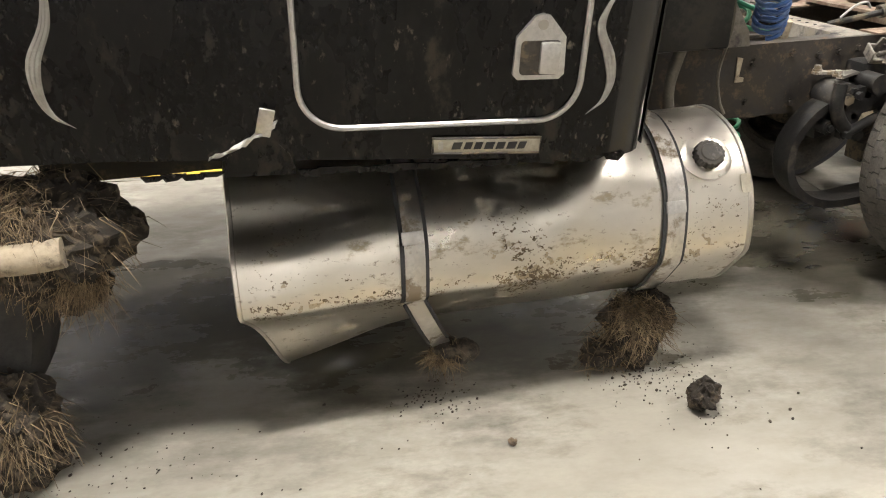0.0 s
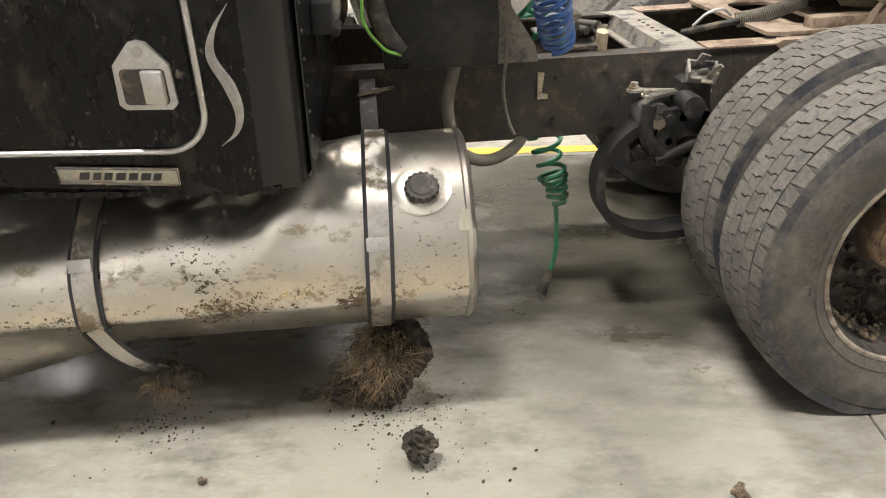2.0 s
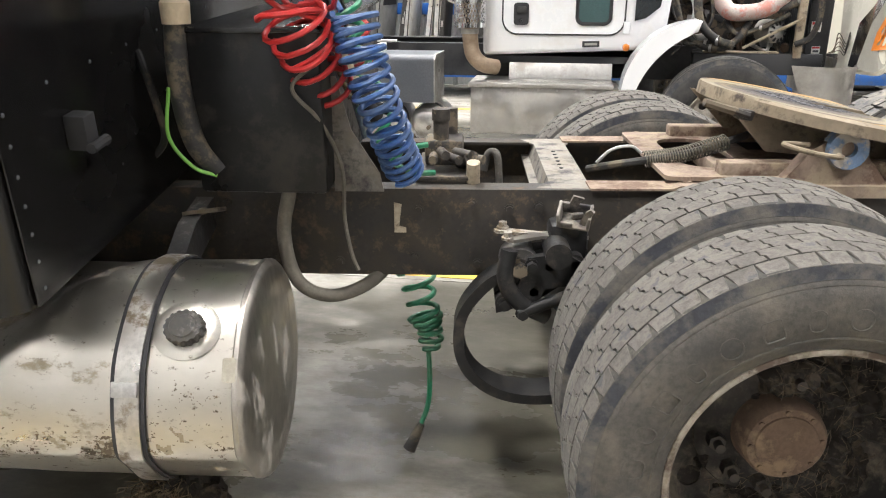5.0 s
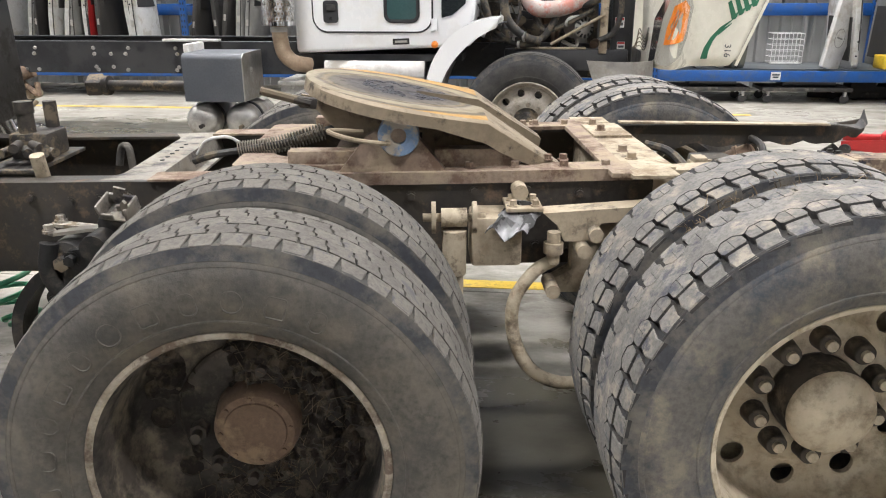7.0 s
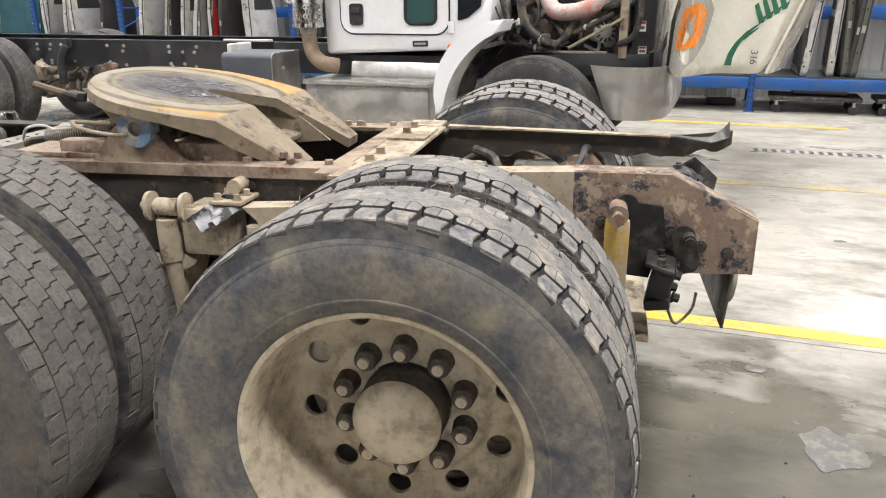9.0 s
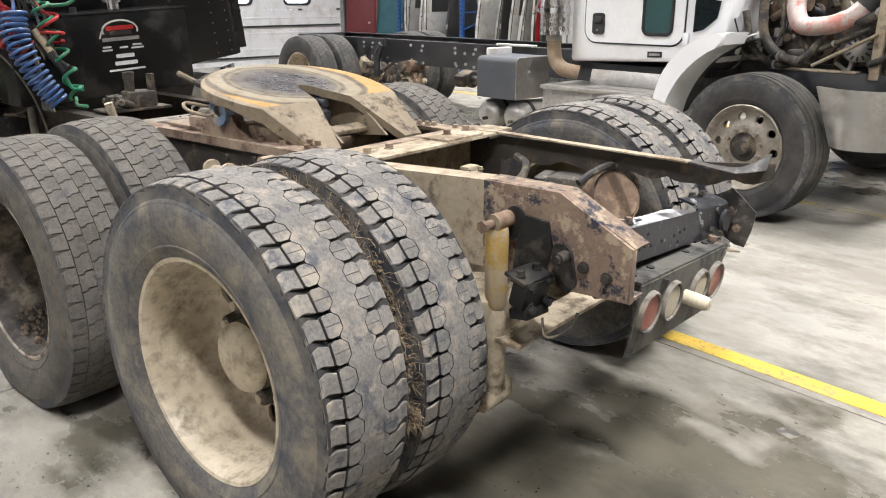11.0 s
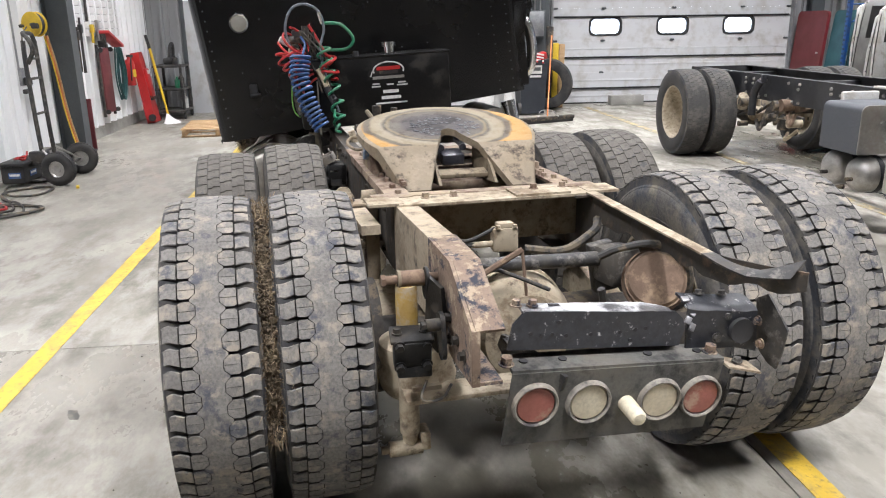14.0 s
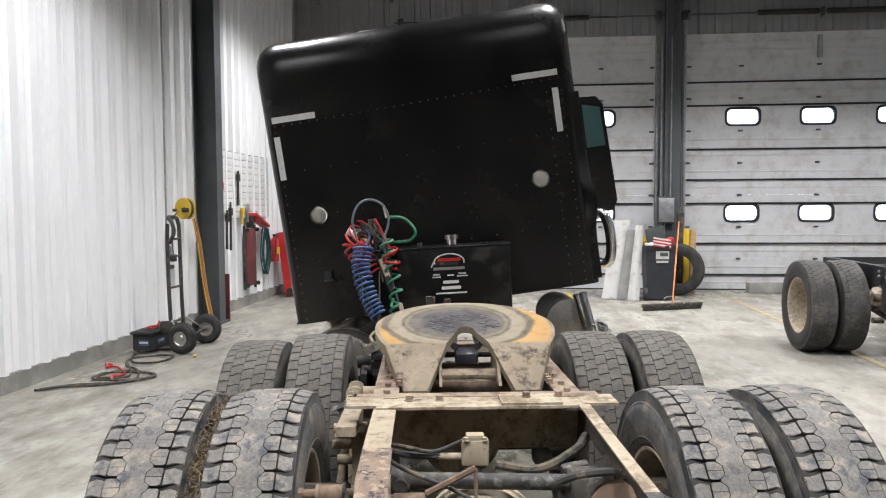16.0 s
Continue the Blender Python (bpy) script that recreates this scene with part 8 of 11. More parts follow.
def packed_mud(name, label, cx, cz, y, a0, a1, r0, seed, w=0.045):
    """Mud and straw wedged between two dual tyres along an arc."""
    rg = random.Random(seed)
    t_ = thing(name, label, "mud clump", T(cx, y, cz), kind="stuff")
    bm, bs = BM(), BM()
    def bed(s, t):
        a = radians(a0 + (a1 - a0) * s)
        r = r0 - 0.022 + 0.016 * noise.noise((s * 40, t * 4, seed)) + 0.008 * noise.noise((s * 120, t * 12, seed)) - 0.012 * abs(2 * t - 1)
        return (r * math.cos(a), (t - 0.5) * w * 1.9, r * math.sin(a))

    sheet(bm, bed, 220, 8)
    for k in range(2200):
        a = radians(a0 + (a1 - a0) * rg.random())
        r = r0 - 0.02 + rg.gauss(0, 0.010)
        p = Vector((r * math.cos(a), rg.gauss(0, w * 0.5), r * math.sin(a)))
        rr = rg.uniform(0.002, 0.0075)
        res = bmesh.ops.create_icosphere(bm, subdivisions=1, radius=1.0, matrix=Matrix.Translation(p) @ Matrix.Diagonal((rr, rr * rg.uniform(0.7, 1.3), rr, 1)))
        for v in res["verts"]:
            v.co += Vector([noise.noise(v.co * 70 + Vector((i_ * 3, k, 0))) for i_ in range(3)]) * rr * 0.5
    for k in range(800):
        a = radians(a0 + (a1 - a0) * rg.random())
        r = r0 + rg.gauss(0, 0.012)
        p = Vector((r * math.cos(a), rg.gauss(0, w * 0.5), r * math.sin(a)))
        d = Vector((math.cos(a) + rg.gauss(0, 1.0), rg.gauss(0, 0.8), math.sin(a) + rg.gauss(0, 1.0))).normalized() * rg.uniform(0.01, 0.05)
        tube(bs, [p, p + d * 0.5 + Vector((0, rg.gauss(0, 0.004), 0.004)), p + d + Vector((0, 0, -0.006))], rg.uniform(0.0005, 0.0011), 3, cap=False)
    part("mud", bm, M_MUDL, t_, "crumbly brown mud")
    part("stalks", bs, M_STRAW, t_, "dry grass stalks")


packed_mud("packed_mud", "brown mud and straw wedged between the dual tyres", -0.03, AZR, -0.912, -14, 130, 0.468, 5, 0.05)
grass_clump("grass_clump", "wisp of straw hanging between the dual tyres", (0.44, -0.91, 0.47), (0.03, 0.03, 0.05), 60, 2, 31)


def clod(name, label, u, v, r, seed, material=M_MUDL, tall=0.7):
    bm = BM()
    bmesh.ops.create_icosphere(bm, subdivisions=4, radius=1.0, matrix=T(0, 0, 0, 25, 15, 0) @ Matrix.Diagonal((r * 0.85, r * 0.8, r * tall * 0.85, 1)))
    for q in bm.verts:
        q.co += Vector([noise.noise(q.co / r * 1.7 + Vector((seed, i_ * 3, 0))) for i_ in range(3)]) * r * 0.4
        q.co += Vector([noise.noise(q.co / r * 5 + Vector((seed, i_ * 3, 5))) for i_ in range(3)]) * r * 0.25
    lo = min(q.co.z for q in bm.verts)
    solid(name, bm, material, label, "mud clod", T(u, v, -lo - 0.002))


clod("mud_clod", "dark brown mud clod on the concrete floor", -2.737, -1.215, 0.05, 2, M_MUD, 1.35)
clod("mud_clod", "small dark mud clod on the concrete floor", -1.93, -1.46, 0.025, 3)
clod("mud_clod", "small dark mud clod on the concrete floor", -3.33, -1.22, 0.014, 4)
# loose crumbs below the wreck
rg = random.Random(9)
bm = BM()
for cx, cy, sp, n in ((-2.80, -0.98, 0.10, 230), (-3.48, -0.95, 0.07, 120), (-4.5, -1.1, 0.22, 220), (-2.72, -1.22, 0.10, 60), (-1.0, -1.3, 0.5, 50), (0.35, -1.1, 0.3, 50), (1.0, 0.0, 0.5, 30), (-0.7, -0.8, 0.3, 60), (-3.4, -1.4, 0.6, 40), (0.6, -0.6, 0.2, 60)):
    for k in range(n):
        x, y, r = cx + rg.gauss(0, sp), cy + rg.gauss(0, sp * 0.8), rg.uniform(0.001, 0.0035) * (1.8 if rg.random() < 0.12 else 1)
        bmesh.ops.create_icosphere(bm, subdivisions=1, radius=r, matrix=T(x, y, r * 0.5, 0, 0, rg.uniform(0, 90)) @ Matrix.Diagonal((1.3, 0.9, 0.7, 1)))
solid("crumbs", bm, M_MUD, "scattered mud crumbs on the concrete floor", "dirt", kind="stuff")


def oil_stain(x, y, r, seed, sx=1.0, sy=1.0, rz=0, material=M_OIL):
    """A thin dark film on the floor with a ragged rim."""
    bm = BM()
    n = 56
    o, i = [], []
    for k in range(n):
        a = 2 * math.pi * k / n
        f = r * (1 + 0.35 * noise.noise((math.cos(a) * 1.5 + seed, math.sin(a) * 1.5, 0)) + 0.12 * noise.noise((math.cos(a) * 6 + seed, math.sin(a) * 6, 3)))
        o.append((f * math.cos(a) * sx, f * math.sin(a) * sy))
    prism(bm, o, 0.0012, T(0, 0, 0.0008 + 0.0002 * (seed % 7), 90, 0, 0))
    solid("oil_stain", bm, material, "dark oil stain soaked into the concrete", "stain", T(x, y, 0, 0, 0, rz), kind="structure")


for q in ((1.15, -0.12, 0.10, 1, 1.0, 1.2, 0), (1.0, 0.42, 0.035, 2, 1, 1, 0), (0.72, -0.55, 0.03, 3, 1, 1, 0), (1.55, -0.62, 0.045, 4, 1.2, 0.8, 30), (1.9, 0.35, 0.06, 5, 1.3, 0.8, 0), (0.9, -0.95, 0.03, 6, 1, 1, 0), (-0.75, -1.75, 0.035, 7, 1.4, 0.7, 20), (-2.0, -1.55, 0.03, 8, 1, 1, 0), (2.3, 2.6, 0.09, 9, 1.3, 0.8, 10), (1.75, 2.2, 0.03, 10, 1, 1, 0)):
    oil_stain(*q)


# ---- the white day cab truck ----
tw = thing("day_cab_truck", "white day cab truck with tilted hood and bare black chassis", "truck", BF)
VS = 3.38                                # near side skin of the cab

bm = BM()
prism(bm, [(-2.40, 0.93), (-1.02, 0.99), (-0.98, 1.45), (-1.25, 1.62), (-1.60, 2.5), (-1.75, 2.66), (-2.30, 2.7), (-2.42, 2.6)], 1.84, T(0, VS + 0.92 + 0.002, 0))
bmesh.ops.bevel(bm, geom=list(bm.edges), offset=0.035, segments=3, profile=0.5, affect="EDGES", clamp_overlap=True)
part("cab_shell", bm, M_WHITE, tw, "glossy white cab shell")
# door: gap line, skin, windows, handle
DCU, DCZ, DW, DHH = -1.785, 1.725, 0.915, 1.25
dd = part("cab_door", prism(BM(), rounded(DW, DHH, 0.11, 8), 0.016, T(DCU, VS - 0.002, DCZ)), M_WHITE, tw, "white cab door with rounded corners")
o = rounded(DW + 0.012, DHH + 0.012, 0.115, 8)
part("door_seal", tube(BM(), [(DCU + x, VS - 0.002, DCZ + z) for x, z in o + o[:1]], 0.007, 6, cap=False), M_RUBSEAL, dd, "dark door gap seal")


def door_window(w, h, u, z, r, glassm):
    o = rounded(w, h, r, 6)
    f = part("window_frame", tube(BM(), [(u + x, VS - 0.012, z + q) for x, q in o + o[:1]], 0.014, 8, cap=False), M_RUBSEAL, dd, "black rubber window seal")
    part("pane", prism(BM(), rounded(w, h, r, 6), 0.006, T(u, VS - 0.012, z)), glassm, f)


door_window(0.25, 0.36, -1.555, 1.355, 0.05, M_TEAL)
door_window(0.74, 0.58, -1.80, 1.98, 0.07, M_TEAL)
part("door_handle", prism(BM(), rounded(0.115, 0.165, 0.025), 0.02, T(-2.105, VS - 0.014, 1.245)), M_RUBSEAL, dd, "black recessed door handle")
part("paddle", box(BM(), 0.07, 0.018, 0.05, T(-2.10, VS - 0.028, 1.275), 0.008), M_CLEANRUB, dd)
part("keyhole", cyl(BM(), 0.012, 0.006, 14, T(-2.105, VS - 0.027, 1.195, 90, 0, 0)), M_CHROME, dd)
bg = part("badge", box(BM(), 0.13, 0.006, 0.045, T(-1.565, VS - 0.003, 1.025, 0, -2, 0), 0.002), M_RUBSEAL, tw, "small dark badge with a plain pale bar")
part("badge_bar", box(BM(), 0.095, 0.003, 0.017, T(-1.565, VS - 0.007, 1.025, 0, -2, 0)), M_SILVER, bg)
part("marker_lamp", lathe(BM(), [(0.0, -0.03), (0.02, -0.026), (0.027, -0.01), (0.028, 0.0), (0.0, 0.0)], 20, T(-1.30, VS - 0.03, 1.005)), M_AMBER, tw, "round amber marker lamp")
part("quarter_opening", prism(BM(), [(-1.25, 1.20), (-1.17, 1.22), (-1.07, 1.30), (-1.05, 1.42), (-1.22, 1.45), (-1.25, 1.42)], 0.01, T(0, VS - 0.006, 0)), M_DARKGL, tw, "dark quarter opening ahead of the door")
part("cab_underside", box(BM(), 1.3, 1.7, 0.05, T(-1.75, 4.28, 0.90)), M_CHASS, tw)
for z in (1.15, 1.75, 2.3):
    part("door_hinge", box(BM(), 0.05, 0.02, 0.09, T(-1.305, VS - 0.008, z), 0.005), M_WHITE, dd)
# fender: arch over the steer wheel
AX, AZ = -0.58, 0.50
bm = BM()
arc = [(AX + 0.685 * math.cos(radians(a)), AZ + 0.685 * math.sin(radians(a))) for a in range(176, 106, -5)]
outer = [(AX + (0.715 + 0.105 * math.sin(math.pi * (178 - a) / 76) ** 0.7) * math.cos(radians(a)), AZ + (0.715 + 0.105 * math.sin(math.pi * (178 - a) / 76) ** 0.7) * math.sin(radians(a))) for a in range(107, 177, 5)]
prism(bm, [(-1.33, 0.53)] + [(-1.268, 0.535)] + arc[1:] + outer, 0.30, T(0, VS - 0.19, 0))
bmesh.ops.bevel(bm, geom=[e for e in bm.edges if abs(e.verts[0].co.y - e.verts[1].co.y) < 1e-5 and e.verts[0].co.y < VS - 0.2], offset=0.025, segments=3, profile=0.5, affect="EDGES", clamp_overlap=True)
part("fender", bm, M_WHITE, tw, "white fender skirt curving behind the wheel")
part("fender_liner", sheet(BM(), lambda s, t: (AX + 0.70 * math.cos(radians(170 - 65 * s)), VS - 0.04 + 0.5 * t, AZ + 0.70 * math.sin(radians(170 - 65 * s))), 16, 2, 0.01), M_CHASS, tw)
# steps and side box
stp = part("side_box", box(BM(), 1.06, 0.46, 0.36, T(-1.93, VS - 0.04, 0.54), 0.012), M_STEP, tw, "scuffed aluminium step box")
part("box_lip", box(BM(), 1.09, 0.49, 0.035, T(-1.93, VS - 0.045, 0.735), 0.01), M_STEP, tw)
bm = BM()
for k in range(30):
    for r in range(2):
        cyl(bm, 0.009, 0.004, 6, T(-2.36 + k * 0.031 + 0.015 * r, VS - 0.20 + r * 0.03, 0.7535))
tagged(part("tread_pattern", bm, M_BRIGHT, tw, "raised tread studs on the step"), kind="stuff")
bm = BM()
prism(bm, [(0.0, 0.755), (0.20, 0.755), (0.20, 0.905), (0.06, 0.905), (0.02, 0.86)], 0.80, T(-1.79, VS + 0.02, 0, 0, 0, 90))
part("upper_step", bm, M_STEP, tw, "brushed sloping upper step")
part("step_end", prism(BM(), rounded(0.10, 0.30, 0.03), 0.40, T(-1.385, VS - 0.05, 0.58)), M_STEP, tw)
bm = BM()
for k in range(7):
    bolt(bm, T(-2.36 + k * 0.14, VS - 0.272, 0.70, 90, 0, 0), 0.008, 0.006)
tagged(part("rivets", bm, M_BRIGHT, stp), kind="stuff")
# charcoal battery cover with metal ends
bm = BM()
pts = [(0.0, 0.59), (0.0, 0.90)] + [(0.05 - 0.05 * math.cos(radians(a)), 0.90 + 0.05 * math.sin(radians(a))) for a in range(15, 91, 15)] + [(0.44, 0.95), (0.44, 0.59)]
prism(bm, pts, 0.47, T(-2.975, 3.07, 0, 0, 0, 90))
bc = part("battery_cover", bm, M_GREYBOX, tw, "charcoal battery box cover with aluminium end")
part("cover_end", prism(BM(), [(x * 0.99 + 0.002, z + 0.002) for x, z in pts], 0.01, T(-2.735, 3.07, 0, 0, 0, 90)), M_STEP, bc, "bare aluminium end plate")
part("cover_back", box(BM(), 0.05, 0.30, 0.42, T(-3.235, 3.38, 0.80), 0.01), M_PANELW, bc)
part("rivet", bolt(BM(), T(-2.73, 3.24, 0.82, 0, 90, 0), 0.016, 0.012), M_BRIGHT, bc)
for u in (-3.12, -2.80):
    at = part("air_tank", lathe(BM(), [(0.0, -0.05), (0.07, -0.042), (0.115, -0.015), (0.135, 0.02), (0.138, 0.45), (0.10, 0.50), (0.0, 0.51)], 32, T(u, 3.14, 0.43)), M_STEP, tw, "dull aluminium air tank")
    part("fitting", cyl(BM(), 0.016, 0.05, 8, T(u + 0.02, 3.07, 0.40, 90, 0, 0)), M_GREASE, at)
    part("tank_strap", lathe(BM(), [(0.139, 0.10), (0.143, 0.10), (0.143, 0.14), (0.139, 0.14)], 32, T(u, 3.14, 0.43), close=True), M_CHASS, at)
    part("drain_cock", tube(BM(), [(u - 0.1, 3.12, 0.32), (u - 0.16, 3.08, 0.30), (u - 0.2, 3.06, 0.32)], 0.018, 8), M_GREASE, at)
# exhaust stack
SU, SV = -2.49, 3.27
ex = part("exhaust_pipe", lathe(BM(), [(0.0, 0.0), (0.085, 0.0), (0.085, 1.4), (0.0, 1.4)], 32, T(SU, SV, 1.16, 90, 0, 0)), M_EXH, tw, "heat-stained upright exhaust pipe")
bm = BM()
nrow, ncol = 34, 28
for i in range(nrow):
    for k in range(ncol):
        a = 2 * math.pi * (k + 0.5 * (i % 2)) / ncol
        c = Vector((SU + 0.122 * math.cos(a), SV + 0.122 * math.sin(a), 1.20 + i * 0.035))
        m = Matrix.Translation(c) @ T(0, 0, 0, 0, 0, math.degrees(a)) @ T(0, 0, 0, 0, 90, 0)
        ri, ro = [], []
        for q in range(6):
            an = math.pi / 3 * q
            ri.append(bm.verts.new(m @ Vector((0.011 * math.cos(an), 0.009 * math.sin(an), 0))))
            ro.append(bm.verts.new(m @ Vector((0.0205 * math.cos(an), 0.0165 * math.sin(an), 0))))
        for q in range(6):
            bm.faces.new((ri[q], ri[(q + 1) % 6], ro[(q + 1) % 6], ro[q]))
part("heat_guard", bm, M_CHROME, ex, "perforated chrome heat guard")
for z in (1.165, 1.35, 1.9):
    part("guard_band", lathe(BM(), [(0.120, -0.016), (0.127, -0.016), (0.127, 0.016), (0.120, 0.016)], 36, T(SU, SV, z, 90, 0, 0), close=True), M_CHROME, ex)
part("elbow", tube(BM(), smooth_path([(SU, SV, 1.18), (SU + 0.005, SV, 1.05), (SU + 0.03, SV, 0.94), (SU + 0.10, SV + 0.02, 0.87), (SU + 0.20, SV + 0.10, 0.84)], 7), 0.060, 20), M_EXH, ex, "tan heat-stained exhaust elbow")
part("clamp", lathe(BM(), [(0.061, -0.02), (0.069, -0.02), (0.069, 0.02), (0.061, 0.02)], 24, T(SU, SV, 1.12, 90, 0, 0), close=True), M_STEP, ex)
part("guard_bracket", tube(BM(), smooth_path([(SU - 0.12, SV - 0.02, 1.33), (SU - 0.17, SV - 0.05, 1.36), (SU - 0.14, SV - 0.05, 1.42)], 6), 0.012, 8), M_CHROME, ex)
# chassis rails with bolts
for v0, s in ((3.86, 1), (4.70, -1)):
    bm = BM()
    sec = [(0, 0), (0.085, 0), (0.085, -0.009), (0.009, -0.009), (0.009, -0.26), (0.085, -0.26), (0.085, -0.268), (0, -0.268)]
    rings = [[bm.verts.new((u, v0 + s * a, 0.985 + b)) for a, b in sec] for u in (-7.52, -0.1)]
    for k in range(8):
        bm.faces.new((rings[0][k], rings[0][(k + 1) % 8], rings[1][(k + 1) % 8], rings[1][k]))
    bm.faces.new(rings[0])
    bm.faces.new(rings[1])
    rl = part("chassis_rail", bm, M_CHASS, tw, "clean black channel chassis rail")
    bm = BM()
    rg = random.Random(8)
    for u in [-7.2, -7.05, -6.0, -5.85, -5.7, -5.55, -5.1, -5.0, -4.9, -4.35, -4.2, -4.05, -3.6]:
        for z in (0.93, 0.88, 0.77, 0.745):
            if rg.random() < 0.6:
                bolt(bm, T(u + rg.uniform(-0.02, 0.02), v0 - s * 0.001, z, 90 if s > 0 else -90, 0, 0), 0.013, 0.014)
    tagged(part("rail_bolts", bm, M_STEP, rl), kind="stuff")
part("rail_end", box(BM(), 0.02, 0.86, 0.25, T(-7.50, 4.28, 0.86), 0.004), M_CHASS, tw)
for u in (-6.9, -5.2, -3.4):
    part("crossmember", box(BM(), 0.10, 0.82, 0.16, T(u, 4.28, 0.86), 0.01), M_CHASS, tw)
part("rail_cover", box(BM(), 0.5, 0.06, 0.02, T(-3.45, 3.84, 1.0), 0.004), M_PANELW, tw, "pale strip on the rail")
bm = BM()
box(bm, 0.05, 0.05, 0.09, T(-5.55, 3.82, 0.95), 0.008)
tube(bm, smooth_path([(-5.56, 3.79, 0.92), (-5.62, 3.76, 0.78), (-5.63, 3.76, 0.55)], 6), 0.042, 12)
part("shock_absorber", bm, M_CHASS, tw)
# rear axle with duals and clutter
for vv, tyre in ((3.30, 0), (3.63, 1), (4.93, 1), (5.26, 0)):
    w = part("wheel", DISC_TAN, None, tw, "dusty steel dual wheel", T(-6.45, vv, 0.51, 0, 7, 0 if vv in (3.30, 4.93) else 180))
    put_tyre(w, TY_DARK, "black block tread truck tyre")
part("rear_axle", lathe(BM(), [(0.0, -0.75), (0.06, -0.75), (0.065, -0.3), (0.16, -0.15), (0.19, 0.0), (0.16, 0.15), (0.065, 0.3), (0.06, 0.75), (0.0, 0.75)], 28, T(-6.45, 4.28, 0.51)), M_GREASE, tw, "greasy rear axle")
bm = BM()
cyl(bm, 0.05, 1.0, 16, T(-4.0, 4.25, 0.56, 0, 90, 0))
cyl(bm, 0.09, 0.05, 20, T(-4.5, 4.25, 0.56, 0, 90, 0))
box(bm, 0.14, 0.20, 0.14, T(-4.6, 4.22, 0.57, 20, 0, 15), 0.02)
part("drive_shaft", bm, M_GREASE, tw, "greasy disconnected drive shaft")
rg = random.Random(21)
for k in range(26):
    u, v, z = rg.uniform(-6.0, -4.9), rg.uniform(3.75, 4.1), rg.uniform(0.40, 0.72)
    bm = BM()
    if k % 3 == 0:
        tube(bm, smooth_path([(u, v, z), (u + rg.uniform(-0.2, 0.2), v - 0.05, z - rg.uniform(0.02, 0.15)), (u + rg.uniform(-0.3, 0.3), v + 0.05, z + rg.uniform(-0.1, 0.15))], 6), rg.uniform(0.01, 0.025), 8)
    elif k % 3 == 1:
        cyl(bm, rg.uniform(0.03, 0.085), rg.uniform(0.06, 0.16), 16, T(u, v, z, rg.choice((90, 70, 0)), rg.uniform(0, 40), 0))
    else:
        box(bm, rg.uniform(0.06, 0.22), rg.uniform(0.05, 0.1), rg.uniform(0.04, 0.1), T(u, v, z, rg.uniform(-15, 15), rg.uniform(-20, 20), rg.uniform(-20, 20)), 0.012)
    part("axle_fitting", bm, rg.choice((M_GREASE, M_GREASE, M_RUSTHUB, M_CREAM)), tw)
# steer wheels with ten-hole alloy rims
bm = BM()
lathe(bm, [(0.300, -0.10), (0.306, -0.118), (0.298, -0.124), (0.284, -0.112), (0.276, -0.08), (0.262, -0.062), (0.225, -0.066), (0.165, -0.088), (0.150, -0.092), (0.105, -0.092), (0.105, -0.07), (0.16, -0.066), (0.25, -0.03), (0.28, 0.0), (0.29, 0.1), (0.30, 0.1), (0.297, -0.05)], 80, close=True)
rim_me = to_mesh("rim", bm, M_ALLOY)
cb = BM()
for k in range(10):
    a = 2 * math.pi * (k + 0.2) / 10
    cyl(cb, 0.029, 0.2, 20, T(0.218 * math.cos(a), -0.06, 0.218 * math.sin(a), 90, 0, 0))
rim_me = cut_holes(rim_me, cb, M_ALLOY)
bm = BM()
cyl(bm, 0.0165, 0.03, 6, T(0, -0.015, 0, 90, 0, 0))
cyl(bm, 0.021, 0.006, 16, T(0, 0, 0, 90, 0, 0))
NUT_W = to_mesh("lug_nut", bm, M_ALLOY)
for vv, turn in ((3.11, -4), (5.45, 176)):
    w = part("wheel", rim_me, None, tw, "scuffed aluminium ten-hole front wheel", T(AX, vv, 0.482, 0, 12, turn) @ Matrix.Scale(0.95, 4))
    put_tyre(w, TY_RIB, "worn ribbed front tyre")
    part("hub", lathe(BM(), [(0.0, -0.125), (0.05, -0.12), (0.058, -0.10), (0.075, -0.085), (0.10, -0.085), (0.104, -0.07), (0.104, 0.02), (0.0, 0.02)], 28), M_GREASE, w, "greasy hub with the cap off")
    for k in range(10):
        a = 2 * math.pi * (k + 0.7) / 10
        part("lug_nut", NUT_W, None, w, "", T(0.133 * math.cos(a), -0.094, 0.133 * math.sin(a)))
    part("brake_drum", cyl(BM(), 0.19, 0.2, 28, T(0, 0.12, 0, 90, 0, 0)), M_GREASE, w)
# bumper end
bm = BM()
plan = smooth_path([(-0.17, 3.05), (0.0, 3.0), (0.16, 3.03), (0.28, 3.15), (0.34, 3.4), (0.36, 4.28), (0.34, 5.1)], 6)


def bumper(s, t):
    f = s * (len(plan) - 1)
    k = min(int(f), len(plan) - 2)
    p = Vector((*plan[k], 0)).lerp(Vector((*plan[k + 1], 0)), f - k) if False else Vector((plan[k][0] + (plan[k + 1][0] - plan[k][0]) * (f - k), plan[k][1] + (plan[k + 1][1] - plan[k][1]) * (f - k), 0))
    lean = max(0.0, 1 - s / 0.25)
    return (p.x + 0.13 * lean * t, p.y, 0.90 - 0.36 * t + 0.02 * (1 - s))


